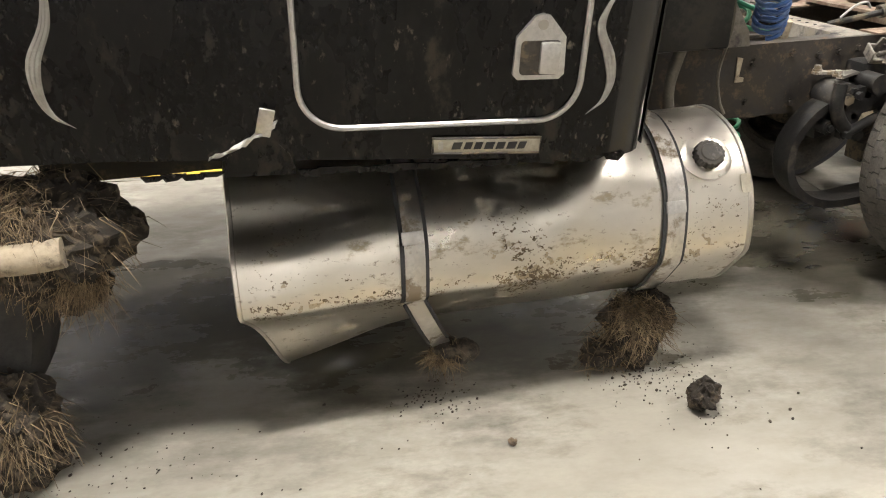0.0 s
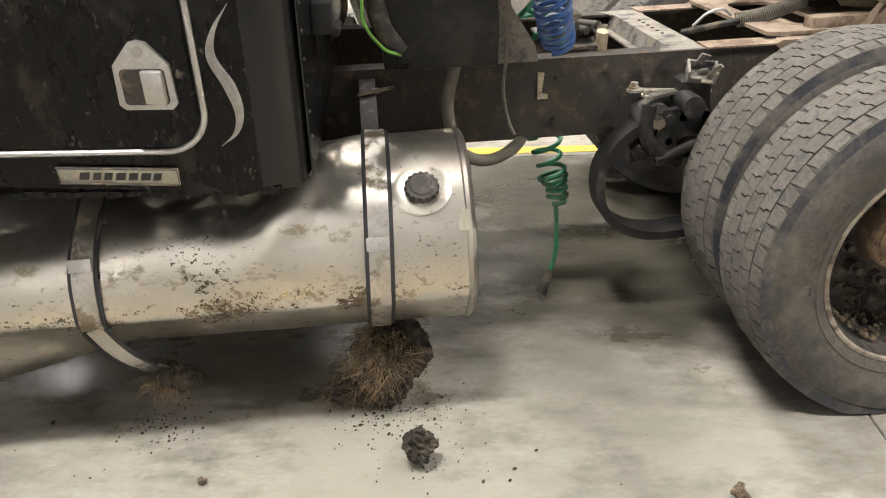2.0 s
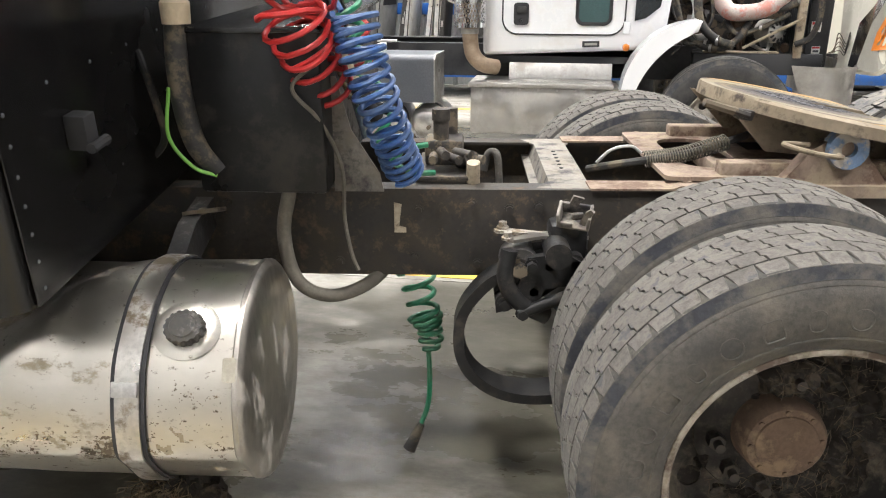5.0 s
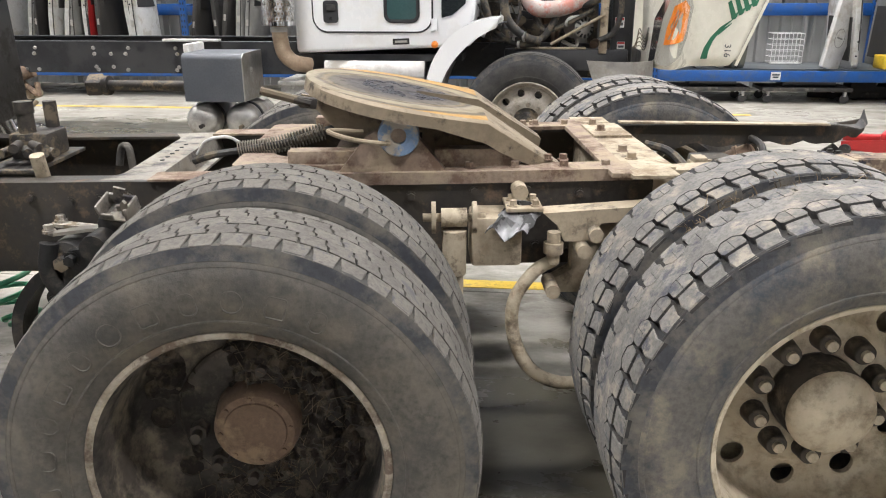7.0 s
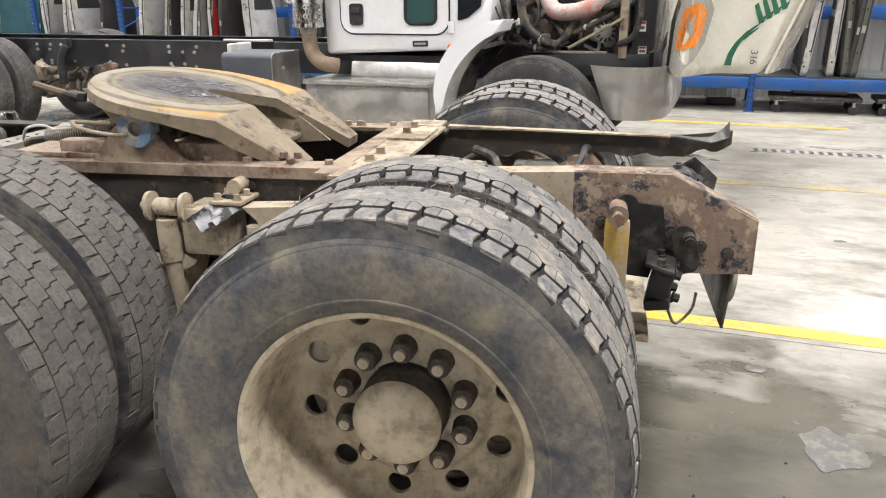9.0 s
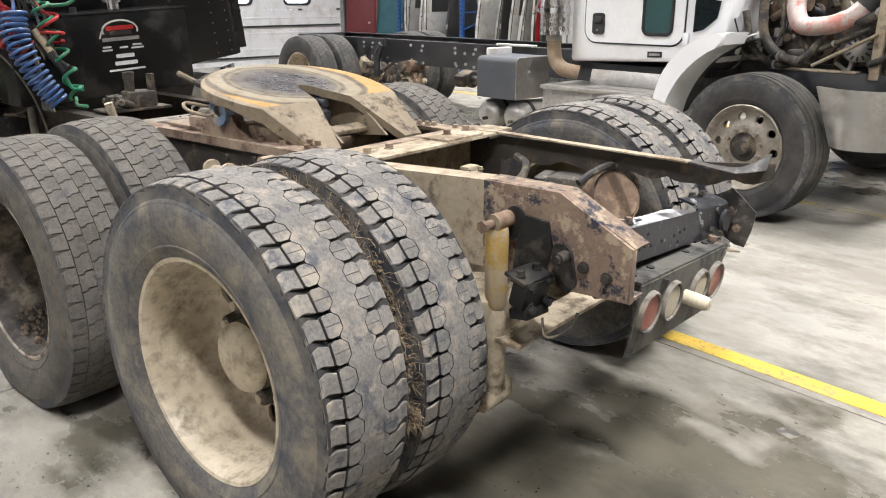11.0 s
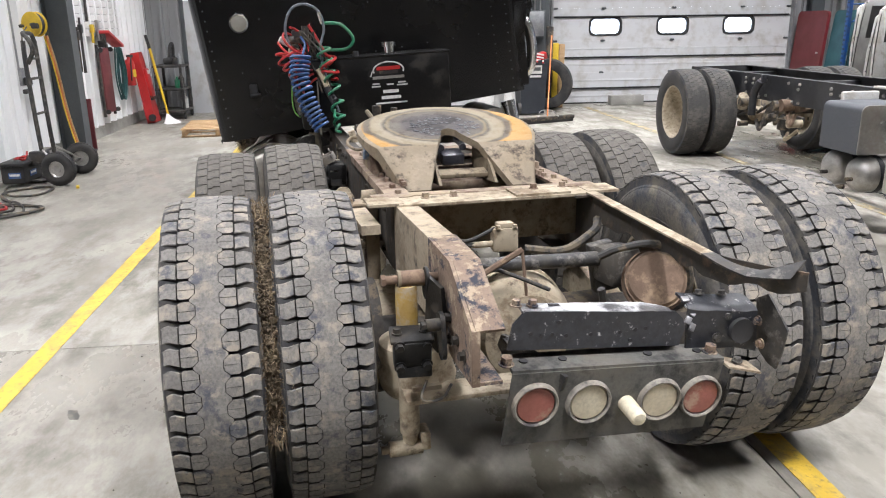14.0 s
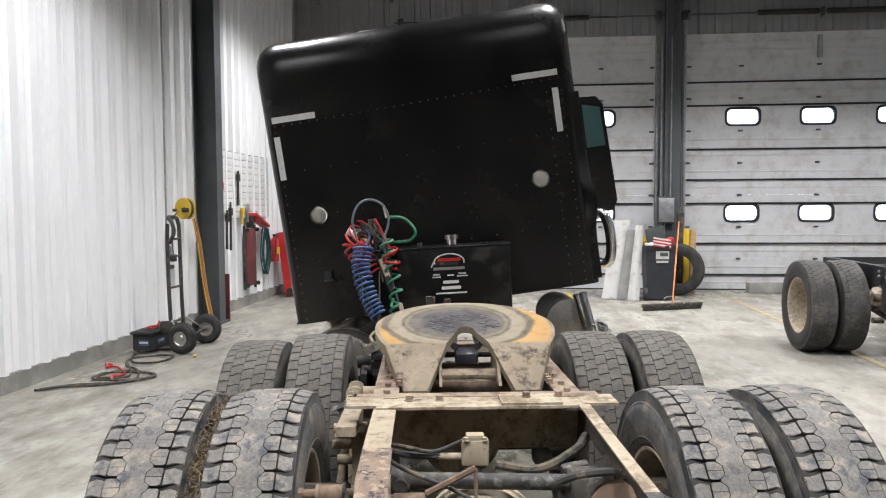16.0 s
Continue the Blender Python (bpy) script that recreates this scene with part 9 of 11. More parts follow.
plan = [(p.x, p.y) for p in smooth_path([(a, b, 0) for a, b in ((-0.17, 3.05), (0.0, 3.0), (0.16, 3.03), (0.28, 3.15), (0.34, 3.4), (0.36, 4.28), (0.34, 5.1))], 6)]
sheet(bm, bumper, 48, 8, 0.006)
part("bumper", bm, M_STEP, tw, "scuffed bare metal bumper end")
# engine bay
bm = BM()
box(bm, 1.05, 0.55, 0.62, T(-0.55, 4.28, 1.0), 0.03)
box(bm, 0.9, 0.4, 0.3, T(-0.55, 4.28, 1.42), 0.04)
for k in range(6):
    cyl(bm, 0.05, 0.1, 14, T(-0.95 + k * 0.15, 4.0, 1.35, 90, 0, 0))
part("engine", bm, M_GREASE, tw, "dark greasy diesel engine block")
part("side_beam", box(BM(), 0.95, 0.14, 0.16, T(-0.30, 3.60, 0.88), 0.01), M_CHASS, tw, "black front frame horn")
part("beam_top", box(BM(), 0.55, 0.12, 0.012, T(-0.42, 3.59, 0.967), 0.004), M_FTAN, tw)
part("radiator_frame", box(BM(), 0.10, 1.5, 1.1, T(0.16, 4.32, 1.35), 0.02), M_CHASS, tw, "black radiator frame")
bm = BM()
for k in range(22):
    box(bm, 0.012, 0.012, 1.0, T(0.10, 3.62 + k * 0.06, 1.35))
tagged(part("radiator_core", bm, M_COL, tw), kind="stuff")
part("radiator_bracket", box(BM(), 0.06, 0.05, 0.8, T(-0.02, 3.54, 1.33), 0.008), M_FTAN, tw, "tan dusty upright bracket")
for u, z, w, h in ((0.10, 1.16, 0.07, 0.075), (0.12, 0.99, 0.06, 0.055)):
    lb_ = part("warning_label", box(BM(), w, 0.004, h, T(u, 3.565, z)), M_PAPER, tw, "white warning label with plain bars")
    part("label_bar", box(BM(), w * 0.9, 0.003, h * 0.25, T(u, 3.5635, z + h * 0.33)), M_REDT, lb_)
    part("label_bar", box(BM(), w * 0.7, 0.003, h * 0.3, T(u, 3.5635, z - h * 0.15)), M_COL, lb_)
part("label_mount", box(BM(), 0.13, 0.02, 0.62, T(0.11, 3.577, 1.2), 0.004), M_CHASS, tw)
part("intake_pipe", tube(BM(), smooth_path([(-0.58, 3.66, 1.62), (-0.62, 3.62, 1.42), (-0.55, 3.56, 1.275), (-0.40, 3.54, 1.26), (-0.26, 3.55, 1.30), (-0.14, 3.58, 1.40), (-0.05, 3.62, 1.56), (0.0, 3.7, 1.75)], 8), 0.062, 18), mat("stained_silver_pipe", (0.55, 0.5, 0.47), (0.5, 0.36, 0.32), 6, 0.4, metal=0.2, bump=0.05, dust=(0.5, 0.22, 0.18), damt=0.16, dscale=7), tw, "stained silver intake pipe")
part("pipe_boot", tube(BM(), [(-0.16, 3.575, 1.385), (-0.11, 3.592, 1.45)], 0.070, 18), M_CLEANRUB, tw)
bm = BM()
lathe(bm, [(0.0, -0.09), (0.05, -0.09), (0.085, -0.07), (0.09, 0.0), (0.085, 0.09), (0.0, 0.1)], 28, T(-0.20, 3.66, 1.12, 0, 0, 30))
alt = part("alternator", bm, M_STEP, tw, "dull aluminium alternator")
bm = BM()
for k in range(12):
    a = 2 * math.pi * k / 12
    box(bm, 0.012, 0.012, 0.03, T(-0.20, 3.66, 1.12, 0, 0, 30) @ T(0.065 * math.cos(a), -0.085, 0.065 * math.sin(a), 0, 90 - math.degrees(a), 0))
tagged(part("fins", bm, M_CHASS, alt), kind="stuff")
part("dip_stick", tube(BM(), [(-0.42, 3.52, 1.0), (-0.02, 3.5, 1.22)], 0.012, 8), M_FTAN, tw)
part("air_cleaner", lathe(BM(), [(0.0, -0.2), (0.13, -0.2), (0.14, -0.17), (0.14, 0.2), (0.0, 0.2)], 28, T(-0.75, 3.85, 1.55, 90, 0, 0)), M_RUSTHUB, tw, "rust coloured canister")
hose_sets = [([(-0.95, 3.55, 1.35), (-0.85, 3.52, 1.1), (-0.66, 3.5, 1.0), (-0.48, 3.52, 1.05), (-0.38, 3.56, 1.2)], 0.026), ([(-0.80, 3.5, 1.5), (-0.76, 3.48, 1.2), (-0.62, 3.47, 1.06), (-0.5, 3.5, 1.02)], 0.034), ([(-1.0, 3.52, 1.12), (-0.85, 3.5, 1.03), (-0.7, 3.5, 1.04), (-0.5, 3.5, 1.03)], 0.016),
             ([(-0.9, 3.6, 1.5), (-0.8, 3.56, 1.3), (-0.82, 3.54, 1.1)], 0.014), ([(-0.55, 3.6, 1.2), (-0.46, 3.56, 1.1), (-0.3, 3.55, 1.15), (-0.1, 3.56, 1.25)], 0.018), ([(-0.3, 3.56, 1.45), (-0.2, 3.55, 1.3), (-0.05, 3.55, 1.35), (0.05, 3.54, 1.5)], 0.03), ([(-0.7, 3.56, 1.45), (-0.66, 3.54, 1.25), (-0.7, 3.52, 1.1)], 0.012),
             ([(0.05, 3.53, 1.5), (0.1, 3.5, 1.3), (0.06, 3.5, 1.1), (-0.05, 3.52, 1.03)], 0.022), ([(-1.02, 3.45, 1.05), (-0.92, 3.43, 1.15), (-0.8, 3.45, 1.2)], 0.008), ([(-0.98, 3.46, 1.3), (-0.88, 3.44, 1.05), (-0.95, 3.44, 0.95)], 0.006)]
for k, (pp, r) in enumerate(hose_sets):
    part("hose", tube(BM(), smooth_path(pp, 8), r, 10), M_HOSEB if k not in (3, 8) else M_PANELW, tw)
    if k < 6:
        p0 = Vector(pp[len(pp) // 2])
        part("hose_clamp", lathe(BM(), [(r + 0.001, -0.01), (r + 0.005, -0.01), (r + 0.005, 0.01), (r + 0.001, 0.01)], 16, Matrix.Translation(p0) @ T(0, 0, 0, 0, 0, 70), close=True), M_BRIGHT, tw)
rg = random.Random(31)
for k in range(46):
    u, v, z = rg.uniform(-1.0, 0.02), rg.uniform(3.62, 3.95), rg.uniform(0.92, 1.6)
    bm = BM()
    c = k % 4
    if c == 0:
        tube(bm, smooth_path([(u, v, z), (u + rg.uniform(-0.15, 0.15), v - 0.06, z - rg.uniform(0.0, 0.2)), (u + rg.uniform(-0.25, 0.25), v, z + rg.uniform(-0.2, 0.2))], 6), rg.uniform(0.006, 0.02), 8)
    elif c == 1:
        cyl(bm, rg.uniform(0.02, 0.06), rg.uniform(0.05, 0.14), 16, T(u, v, z, rg.choice((90, 0, 60)), rg.uniform(0, 60), 0))
    elif c == 2:
        box(bm, rg.uniform(0.05, 0.14), rg.uniform(0.05, 0.1), rg.uniform(0.04, 0.12), T(u, v, z, 0, rg.uniform(-15, 15), rg.uniform(-20, 20)), 0.012)
    else:
        lathe(bm, [(0.0, -0.05), (0.03, -0.05), (0.034, -0.03), (0.034, 0.05), (0.022, 0.06), (0.0, 0.06)], 16, T(u, v, z, rg.uniform(-30, 30), 0, rg.uniform(-40, 40)))
    part("engine_fitting", bm, rg.choice((M_CHASS, M_GREASE, M_STEP, M_CLEANRUB, M_GREASE, M_RUSTHUB)), tw)
for u, z in ((-0.93, 1.09), (-0.8, 1.18)):
    part("white_connector", box(BM(), 0.03, 0.03, 0.08, T(u, 3.47, z, 0, 20, 0), 0.008), M_PAPER, tw)
bm = BM()
for k in range(5):
    tube(bm, smooth_path([(0.18 + 0.01 * k, 3.45, 0.98), (0.24, 3.40 + 0.02 * k, 1.0 + 0.03 * k), (0.27, 3.38, 0.97 + 0.02 * k), (0.30, 3.42, 1.05 + 0.02 * k)], 6), 0.0035, 6)
part("wire_ends", bm, M_GREASE, tw, "bundle of loose dark wire ends")
# hood tipped forward, open
def hood_v(u):
    return 3.44 - 0.33 * math.exp(-((u - 0.44) / 0.13) ** 2) + 0.10 * max(0, (0.36 - u) / 0.06) - 0.04 * max(0, u - 0.7)


HZ0, HZ1 = 0.845, 2.05


def hood_side(s, t):
    z = HZ0 + (HZ1 - HZ0) * t
    u1 = 1.0 + 0.37 * (z - 0.88)
    u0 = 0.275 - 0.03 * t
    u = u0 + (u1 - u0) * s
    drop = 0.05 * max(0.0, (s - 0.86) / 0.14) ** 2 * (1 - t)
    lowv = 0.07 * max(0.0, 1 - t / 0.06) ** 2
    return (u, hood_v(u) + lowv + 0.10 * max(0, (s - 0.9) / 0.1) ** 2, z + drop)


hood = part("hood", sheet(BM(), hood_side, 44, 40, 0.02), M_CREAMW, tw, "cream-white hood tipped open forward")
part("hood_crown", sheet(BM(), lambda s, t: (1.0 + 0.37 * (HZ0 + (HZ1 - HZ0) * t - 0.88) + 0.16 * math.sin(math.pi * s), 3.50 + 1.6 * s, HZ0 + (HZ1 - HZ0) * t), 20, 10, 0.02), M_CREAMW, hood)
part("hood_far_side", sheet(BM(), lambda s, t: (0.35 + (0.65 + 0.37 * (1.2 * t - 0.04)) * s, 5.12, HZ0 + (HZ1 - HZ0) * t), 6, 6, 0.02), M_CREAMW, hood)


def on_hood(name, poly, material, label, off=0.004, n=1, parent=None):
    """A thin patch that follows the hood's side, from a polygon in (u, z)."""
    bm = BM()
    prism(bm, poly, 0.002)
    bmesh.ops.triangulate(bm, faces=bm.faces)
    bmesh.ops.subdivide_edges(bm, edges=bm.edges, cuts=3)
    for v in bm.verts:
        v.co.y += hood_v(v.co.x) - off
    return part(name, bm, material, parent or hood, label, smooth=False)


on_hood("headlamp", [(0.32, 0.89), (0.40, 0.87), (0.50, 0.95), (0.56, 1.07), (0.60, 1.28), (0.55, 1.42), (0.42, 1.42), (0.345, 1.22)], M_LENSW, "pale headlamp housing", 0.008)
on_hood("turn_lamp", [(0.375, 1.02), (0.51, 1.05), (0.54, 1.12), (0.56, 1.28), (0.50, 1.33), (0.42, 1.29), (0.385, 1.14)], M_AMBER, "amber turn lamp", 0.016)
on_hood("chrome_trim", [(0.31, 0.89), (0.335, 0.89), (0.36, 1.20), (0.40, 1.36), (0.37, 1.36), (0.325, 1.2)], M_CHROME, "bright headlamp trim", 0.009)
up = [(0.695, 0.905), (0.715, 0.985), (0.755, 1.06), (0.82, 1.135), (0.915, 1.20)]
dn = [(0.90, 1.19), (0.82, 1.105), (0.775, 1.03), (0.75, 0.96), (0.745, 0.905)]
on_hood("decal", up + dn, M_GREENV, "green swoosh decal")
on_hood("decal", [(0.80, 1.10), (0.90, 1.165), (0.895, 1.155), (0.81, 1.075)], M_GREENV, "green swoosh decal")
for k in range(4):
    a0, b0 = 0.855 + k * 0.045, 1.215 + k * 0.03
    on_hood("decal", [(a0, b0 + 0.09), (a0 + 0.022, b0 + 0.11), (a0 + 0.062, b0 + 0.015), (a0 + 0.085, b0 + 0.035), (a0 + 0.068, b0 - 0.02), (a0 + 0.04, b0 - 0.03)], M_GREENV, "green jagged decal")
tm = text_mesh("316", 0.066)
tm.materials.clear()
tm.materials.append(M_COL)
part("number", tm, None, hood, "dark number 316 turned on its side", T(0.885, hood_v(0.885) - 0.008, 0.965, 90, 90, 0))


# ---- parts rack with truck doors ----
RV, RB = 7.62, 8.62
rk = thing("pallet_rack", "long blue steel pallet rack along the wall", "rack", BF, kind="structure")


def slotted_post(u, v):
    bm = BM()
    box(bm, 0.075, 0.06, 3.6, T(u, v, 1.8), 0.003)
    po = part("post", bm, M_RACK, rk, "blue slotted rack post")
    bm = BM()
    for k in range(48):
        for d in (-0.018, 0.018):
            box(bm, 0.014, 0.003, 0.03, T(u + d, v - 0.031, 0.1 + k * 0.075))
    tagged(part("slots", bm, M_RUBSEAL, po), kind="stuff")
    part("foot_plate", box(BM(), 0.13, 0.12, 0.008, T(u, v, 0.006)), M_RACK, po)


for u in (-10.0, -8.25, -5.2, -2.1, 1.03, 4.0, 7.1):
    for v in (RV, RB):
        slotted_post(u, v)
    bm = BM()
    for k in range(5):
        tube(bm, [(u, RV, 0.3 + 0.6 * k), (u, RB, 0.6 + 0.6 * k)], 0.012, 6)
        tube(bm, [(u, RV, 0.6 + 0.6 * k), (u, RB, 0.6 + 0.6 * k)], 0.012, 6)
    part("brace", bm, M_RACK, rk)
US = (-10.0, -8.25, -5.2, -2.1, 1.03, 4.0, 7.1)
for a, b in zip(US, US[1:]):
    for v in (RV - 0.02, RB):
        for z in (0.34, 2.35):
            bm = box(BM(), b - a - 0.08, 0.05, 0.135, T((a + b) / 2, v, z), 0.008)
            part("beam", bm, M_RACK, rk, "blue box beam")
    part("beam", box(BM(), b - a - 0.08, 0.05, 0.16, T((a + b) / 2, RB, 1.12), 0.008), M_RACK, rk)
    part("deck", box(BM(), b - a - 0.06, RB - RV - 0.06, 0.02, T((a + b) / 2, (RV + RB) / 2, 0.415)), M_COL, rk, "dark steel shelf deck")
tg = part("tag", box(BM(), 0.12, 0.003, 0.10, T(2.52, RV - 0.047, 0.345)), M_PAPER, rk, "white paper tag with plain bars")
part("tag_bar", box(BM(), 0.09, 0.002, 0.02, T(2.52, RV - 0.0495, 0.36)), M_COL, tg)
part("tag_bar", box(BM(), 0.07, 0.002, 0.02, T(2.52, RV - 0.0495, 0.33)), M_COL, tg)
SHELF = 0.426


def spare_door(u, tilt, yaw, w, h, th, skin, label, window=True, trim=M_PANELD, lean=0):
    """A truck door standing on edge on the shelf: local x thickness, y depth, z height."""
    t_ = thing("truck_door", label, "truck door", BF @ T(u, 0, SHELF) @ T(0, 0, 0, lean, tilt, yaw), group="spare doors on the rack")
    y0 = RV + 0.02
    ol = [(0.04, 0.0), (w - 0.02, 0.0), (w, 0.06), (w - 0.02, h * 0.62), (w - 0.22, h - 0.05), (w - 0.32, h), (0.10, h), (0.03, h - 0.06), (0.0, h * 0.5), (0.0, 0.05)]
    m = T(0, y0, 0, 0, 0, 90)
    bm = prism(BM(), ol, th, m)
    bmesh.ops.bevel(bm, geom=[e for e in bm.edges], offset=min(0.022, th * 0.3), segments=2, profile=0.5, affect="EDGES", clamp_overlap=True)
    part("skin", bm, skin, t_)
    rg = random.Random(int(u * 100) + 5)
    if window:
        wo = [(0.12, h * 0.58), (w - 0.12, h * 0.58), (w - 0.28, h - 0.10), (0.14, h - 0.10)]
        part("window_seal", prism(BM(), wo, th + 0.012, m), M_PANELD, t_, "black window seal")
    part("inner_trim", prism(BM(), [(0.08, 0.10), (w - 0.1, 0.10), (w - 0.12, h * 0.52), (0.08, h * 0.52)], 0.02, m @ T(0, th / 2 + 0.006, 0)), trim, t_)
    part("edge_seal", tube(BM(), [(th * 0.3, y0 + x + (-0.004 if x < w / 2 else 0.004), z) for x, z in ((0.03, 0.04), (0.0, h * 0.3), (0.0, h * 0.5), (0.02, h * 0.8), (0.05, h - 0.04))], 0.008, 6), M_CLEANRUB, t_)
    lz = h * 0.42
    part("latch", box(BM(), th * 0.5, 0.012, 0.08, T(0, y0 - 0.004, lz), 0.003), M_BRIGHT, t_, "bright door latch")
    for hz in (0.14, 0.30, h * 0.6):
        if rg.random() < 0.7:
            part("hole", cyl(BM(), 0.011, 0.006, 12, T(rg.uniform(-0.2, 0.2) * th, y0 - 0.002, hz + rg.uniform(-0.04, 0.04), 90, 0, 0)), M_RUBSEAL, t_)
    return t_


rg = random.Random(12)
LW, LG, LD = "scuffed white truck door on the rack shelf", "dull grey truck door on the rack shelf", "dark truck door shell on the rack shelf"
ROW = [(-9.8, "T"), (-9.6, "W"), (-9.35, "G"), (-9.05, "W"), (-8.75, "W"), (-8.5, "D"), (-7.95, "W"), (-7.65, "G"), (-7.35, "D"), (-7.15, "G"), (-6.95, "W"), (-6.75, "D"), (-6.5, "W"), (-6.3, "R"), (-6.1, "W"), (-5.8, "W"), (-5.5, "W"),
       (-4.95, "D"), (-4.78, "G"), (-4.6, "D"), (-4.44, "D"), (-4.28, "G"), (-4.1, "W"), (-3.9, "D"), (-3.72, "W"), (-3.5, "W"), (-3.3, "D"), (-3.12, "W"), (-2.9, "W"), (-2.7, "G"), (-2.45, "D"),
       (-1.8, "D"), (-1.4, "W"), (-0.9, "G"), (-0.4, "D"), (0.1, "W"), (0.5, "D"),
       (1.35, "G"), (1.5, "W"), (1.68, "D"), (1.9, "W"), (2.12, "V"), (2.22, "V"), (2.32, "D"), (3.6, "D"), (3.74, "W"), (4.3, "D"), (4.5, "G"), (4.75, "W"), (5.2, "D"), (5.6, "W"), (6.1, "G"), (6.5, "D")]
M_PANELV = mat("olive_grey_door_skin", (0.13, 0.135, 0.11), (0.1, 0.105, 0.085), 3, 0.5, bump=0.04, vary=0.15)
for u, c in ROW:
    k = {"W": (M_PANELW, LW, 0.085), "G": (M_PANELG, LG, 0.07), "D": (M_PANELD, LD, 0.06), "V": (M_PANELV, "olive grey truck door on the rack shelf", 0.07), "R": (M_REDT, "thin red painted door on the rack shelf", 0.03), "T": (M_PANELT, "teal painted truck door on the rack shelf", 0.06)}[c]
    spare_door(u, rg.uniform(1, 9) * (1 if rg.random() < 0.8 else -0.5), rg.uniform(-10, 10) * 0.4, rg.uniform(0.78, 0.9), rg.uniform(1.2, 1.5), k[2] * rg.uniform(0.9, 1.2), k[0], k[1], c in "WGD" and rg.random() < 0.75)
# a white panel standing broadside with a ring drawn on it
t_ = thing("door_panel", "white panel with a printed ring leaning on the rack shelf", "door panel", BF @ T(3.18, RV + 0.06, SHELF, 0, 14, 32))
bm = prism(BM(), [(-0.17, 0.0), (0.14, 0.0), (0.17, 0.4), (0.16, 1.15), (-0.13, 1.2), (-0.17, 0.8)], 0.06)
bmesh.ops.bevel(bm, geom=list(bm.edges), offset=0.015, segments=2, profile=0.5, affect="EDGES", clamp_overlap=True)
part("skin", bm, M_PANELW, t_)
part("ring", tube(BM(), [(0.085 * math.cos(radians(a)) - 0.01, -0.031, 0.38 + 0.115 * math.sin(radians(a))) for a in range(0, 361, 15)], 0.004, 5, cap=False), M_PANELG, t_, "thin grey printed ring")
part("print_bar", box(BM(), 0.10, 0.002, 0.02, T(-0.01, -0.031, 0.38)), M_PANELG, t_)
# wire basket and yellow box on the shelf
t_ = thing("wire_basket", "white wire basket on the rack shelf", "basket", BF @ T(2.85, RB - 0.16, SHELF))
bm = BM()
for k in range(9):
    part("wire", tube(BM(), [(-0.2 + k * 0.05, -0.15, 0), (-0.2 + k * 0.05, -0.15, 0.4)], 0.004, 5), M_PAPER, t_)
for k in range(6):
    part("wire_hoop", tube(BM(), [(-0.2, -0.15, 0.02 + k * 0.075), (-0.2, 0.1, 0.02 + k * 0.075), (0.2, 0.1, 0.02 + k * 0.075), (0.2, -0.15, 0.02 + k * 0.075), (-0.2, -0.15, 0.02 + k * 0.075)], 0.004, 5), M_PAPER, t_)
part("floor_sheet", box(BM(), 0.4, 0.25, 0.006, T(0, -0.025, 0.006)), M_PAPER, t_)
solid("parts_box", box(BM(), 0.26, 0.3, 0.16, T(0, 0, 0.081), 0.01), M_YELP, "yellow cardboard parts box on the shelf", "box", BF @ T(3.95, RV + 0.2, SHELF))
# low dollies and clutter under the shelf
for u, w in ((1.75, 1.0), (2.95, 1.1), (-0.3, 0.9), (4.9, 1.0)):
    t_ = thing("parts_dolly", "low dark steel parts dolly under the rack", "dolly", BF @ T(u, RV + 0.25, 0))
    part("platform", box(BM(), w, 0.5, 0.05, T(0, 0, 0.17), 0.01), M_BLKST, t_)
    for x in (-w / 2 + 0.08, w / 2 - 0.08):
        for y in (-0.2, 0.2):
            part("caster", cyl(BM(), 0.055, 0.03, 18, T(x, y, 0.056, 90, 0, 0)), M_CLEANRUB, t_)
            part("caster_fork", box(BM(), 0.03, 0.045, 0.06, T(x, y, 0.115)), M_BRIGHT, t_)
    part("load", box(BM(), w * 0.6, 0.3, 0.07, T(0.05, 0.02, 0.231), 0.02), M_PANELD, t_)
rg = random.Random(77)
for k in range(14):
    u = rg.uniform(-1.0, 5.5)
    bm = box(BM(), rg.uniform(0.15, 0.4), rg.uniform(0.15, 0.3), rg.uniform(0.05, 0.22), Matrix(), 0.012)
    h = max(v.co.z for v in bm.verts)
    solid("scrap_part", bm, rg.choice((M_PANELD, M_GREASE, M_CLEANRUB, M_BLKST)), "dark scrap part lying under the rack", "scrap", BF @ T(u, RV + 0.62 + rg.uniform(-0.05, 0.12), h + 0.001, 0, 0, rg.uniform(-25, 25)))
# painted panels standing by the second overhead door
for u, v, m_, lab, w, tl_ in ((-12.0, 8.85, M_PANELR, "maroon painted door leaning by the wall", 1.0, 4), (-11.0, 8.9, M_PANELT, "teal painted door leaning by the wall", 0.9, 6)):
    t_ = thing("painted_door", lab, "truck door", BF @ T(u, v - 0.75, 0, -tl_, 0, 0))
    bm = prism(BM(), rounded(w, 1.7, 0.1), 0.06, T(0, 0, 0.875))
    part("skin", bm, m_, t_)
    part("handle", box(BM(), 0.06, 0.02, 0.035, T(w * 0.36, -0.04, 0.95), 0.006), M_BRIGHT, t_)
    part("stand", box(BM(), w * 0.8, 0.12, 0.03, T(0, 0, 0.015)), M_BLKST, t_)


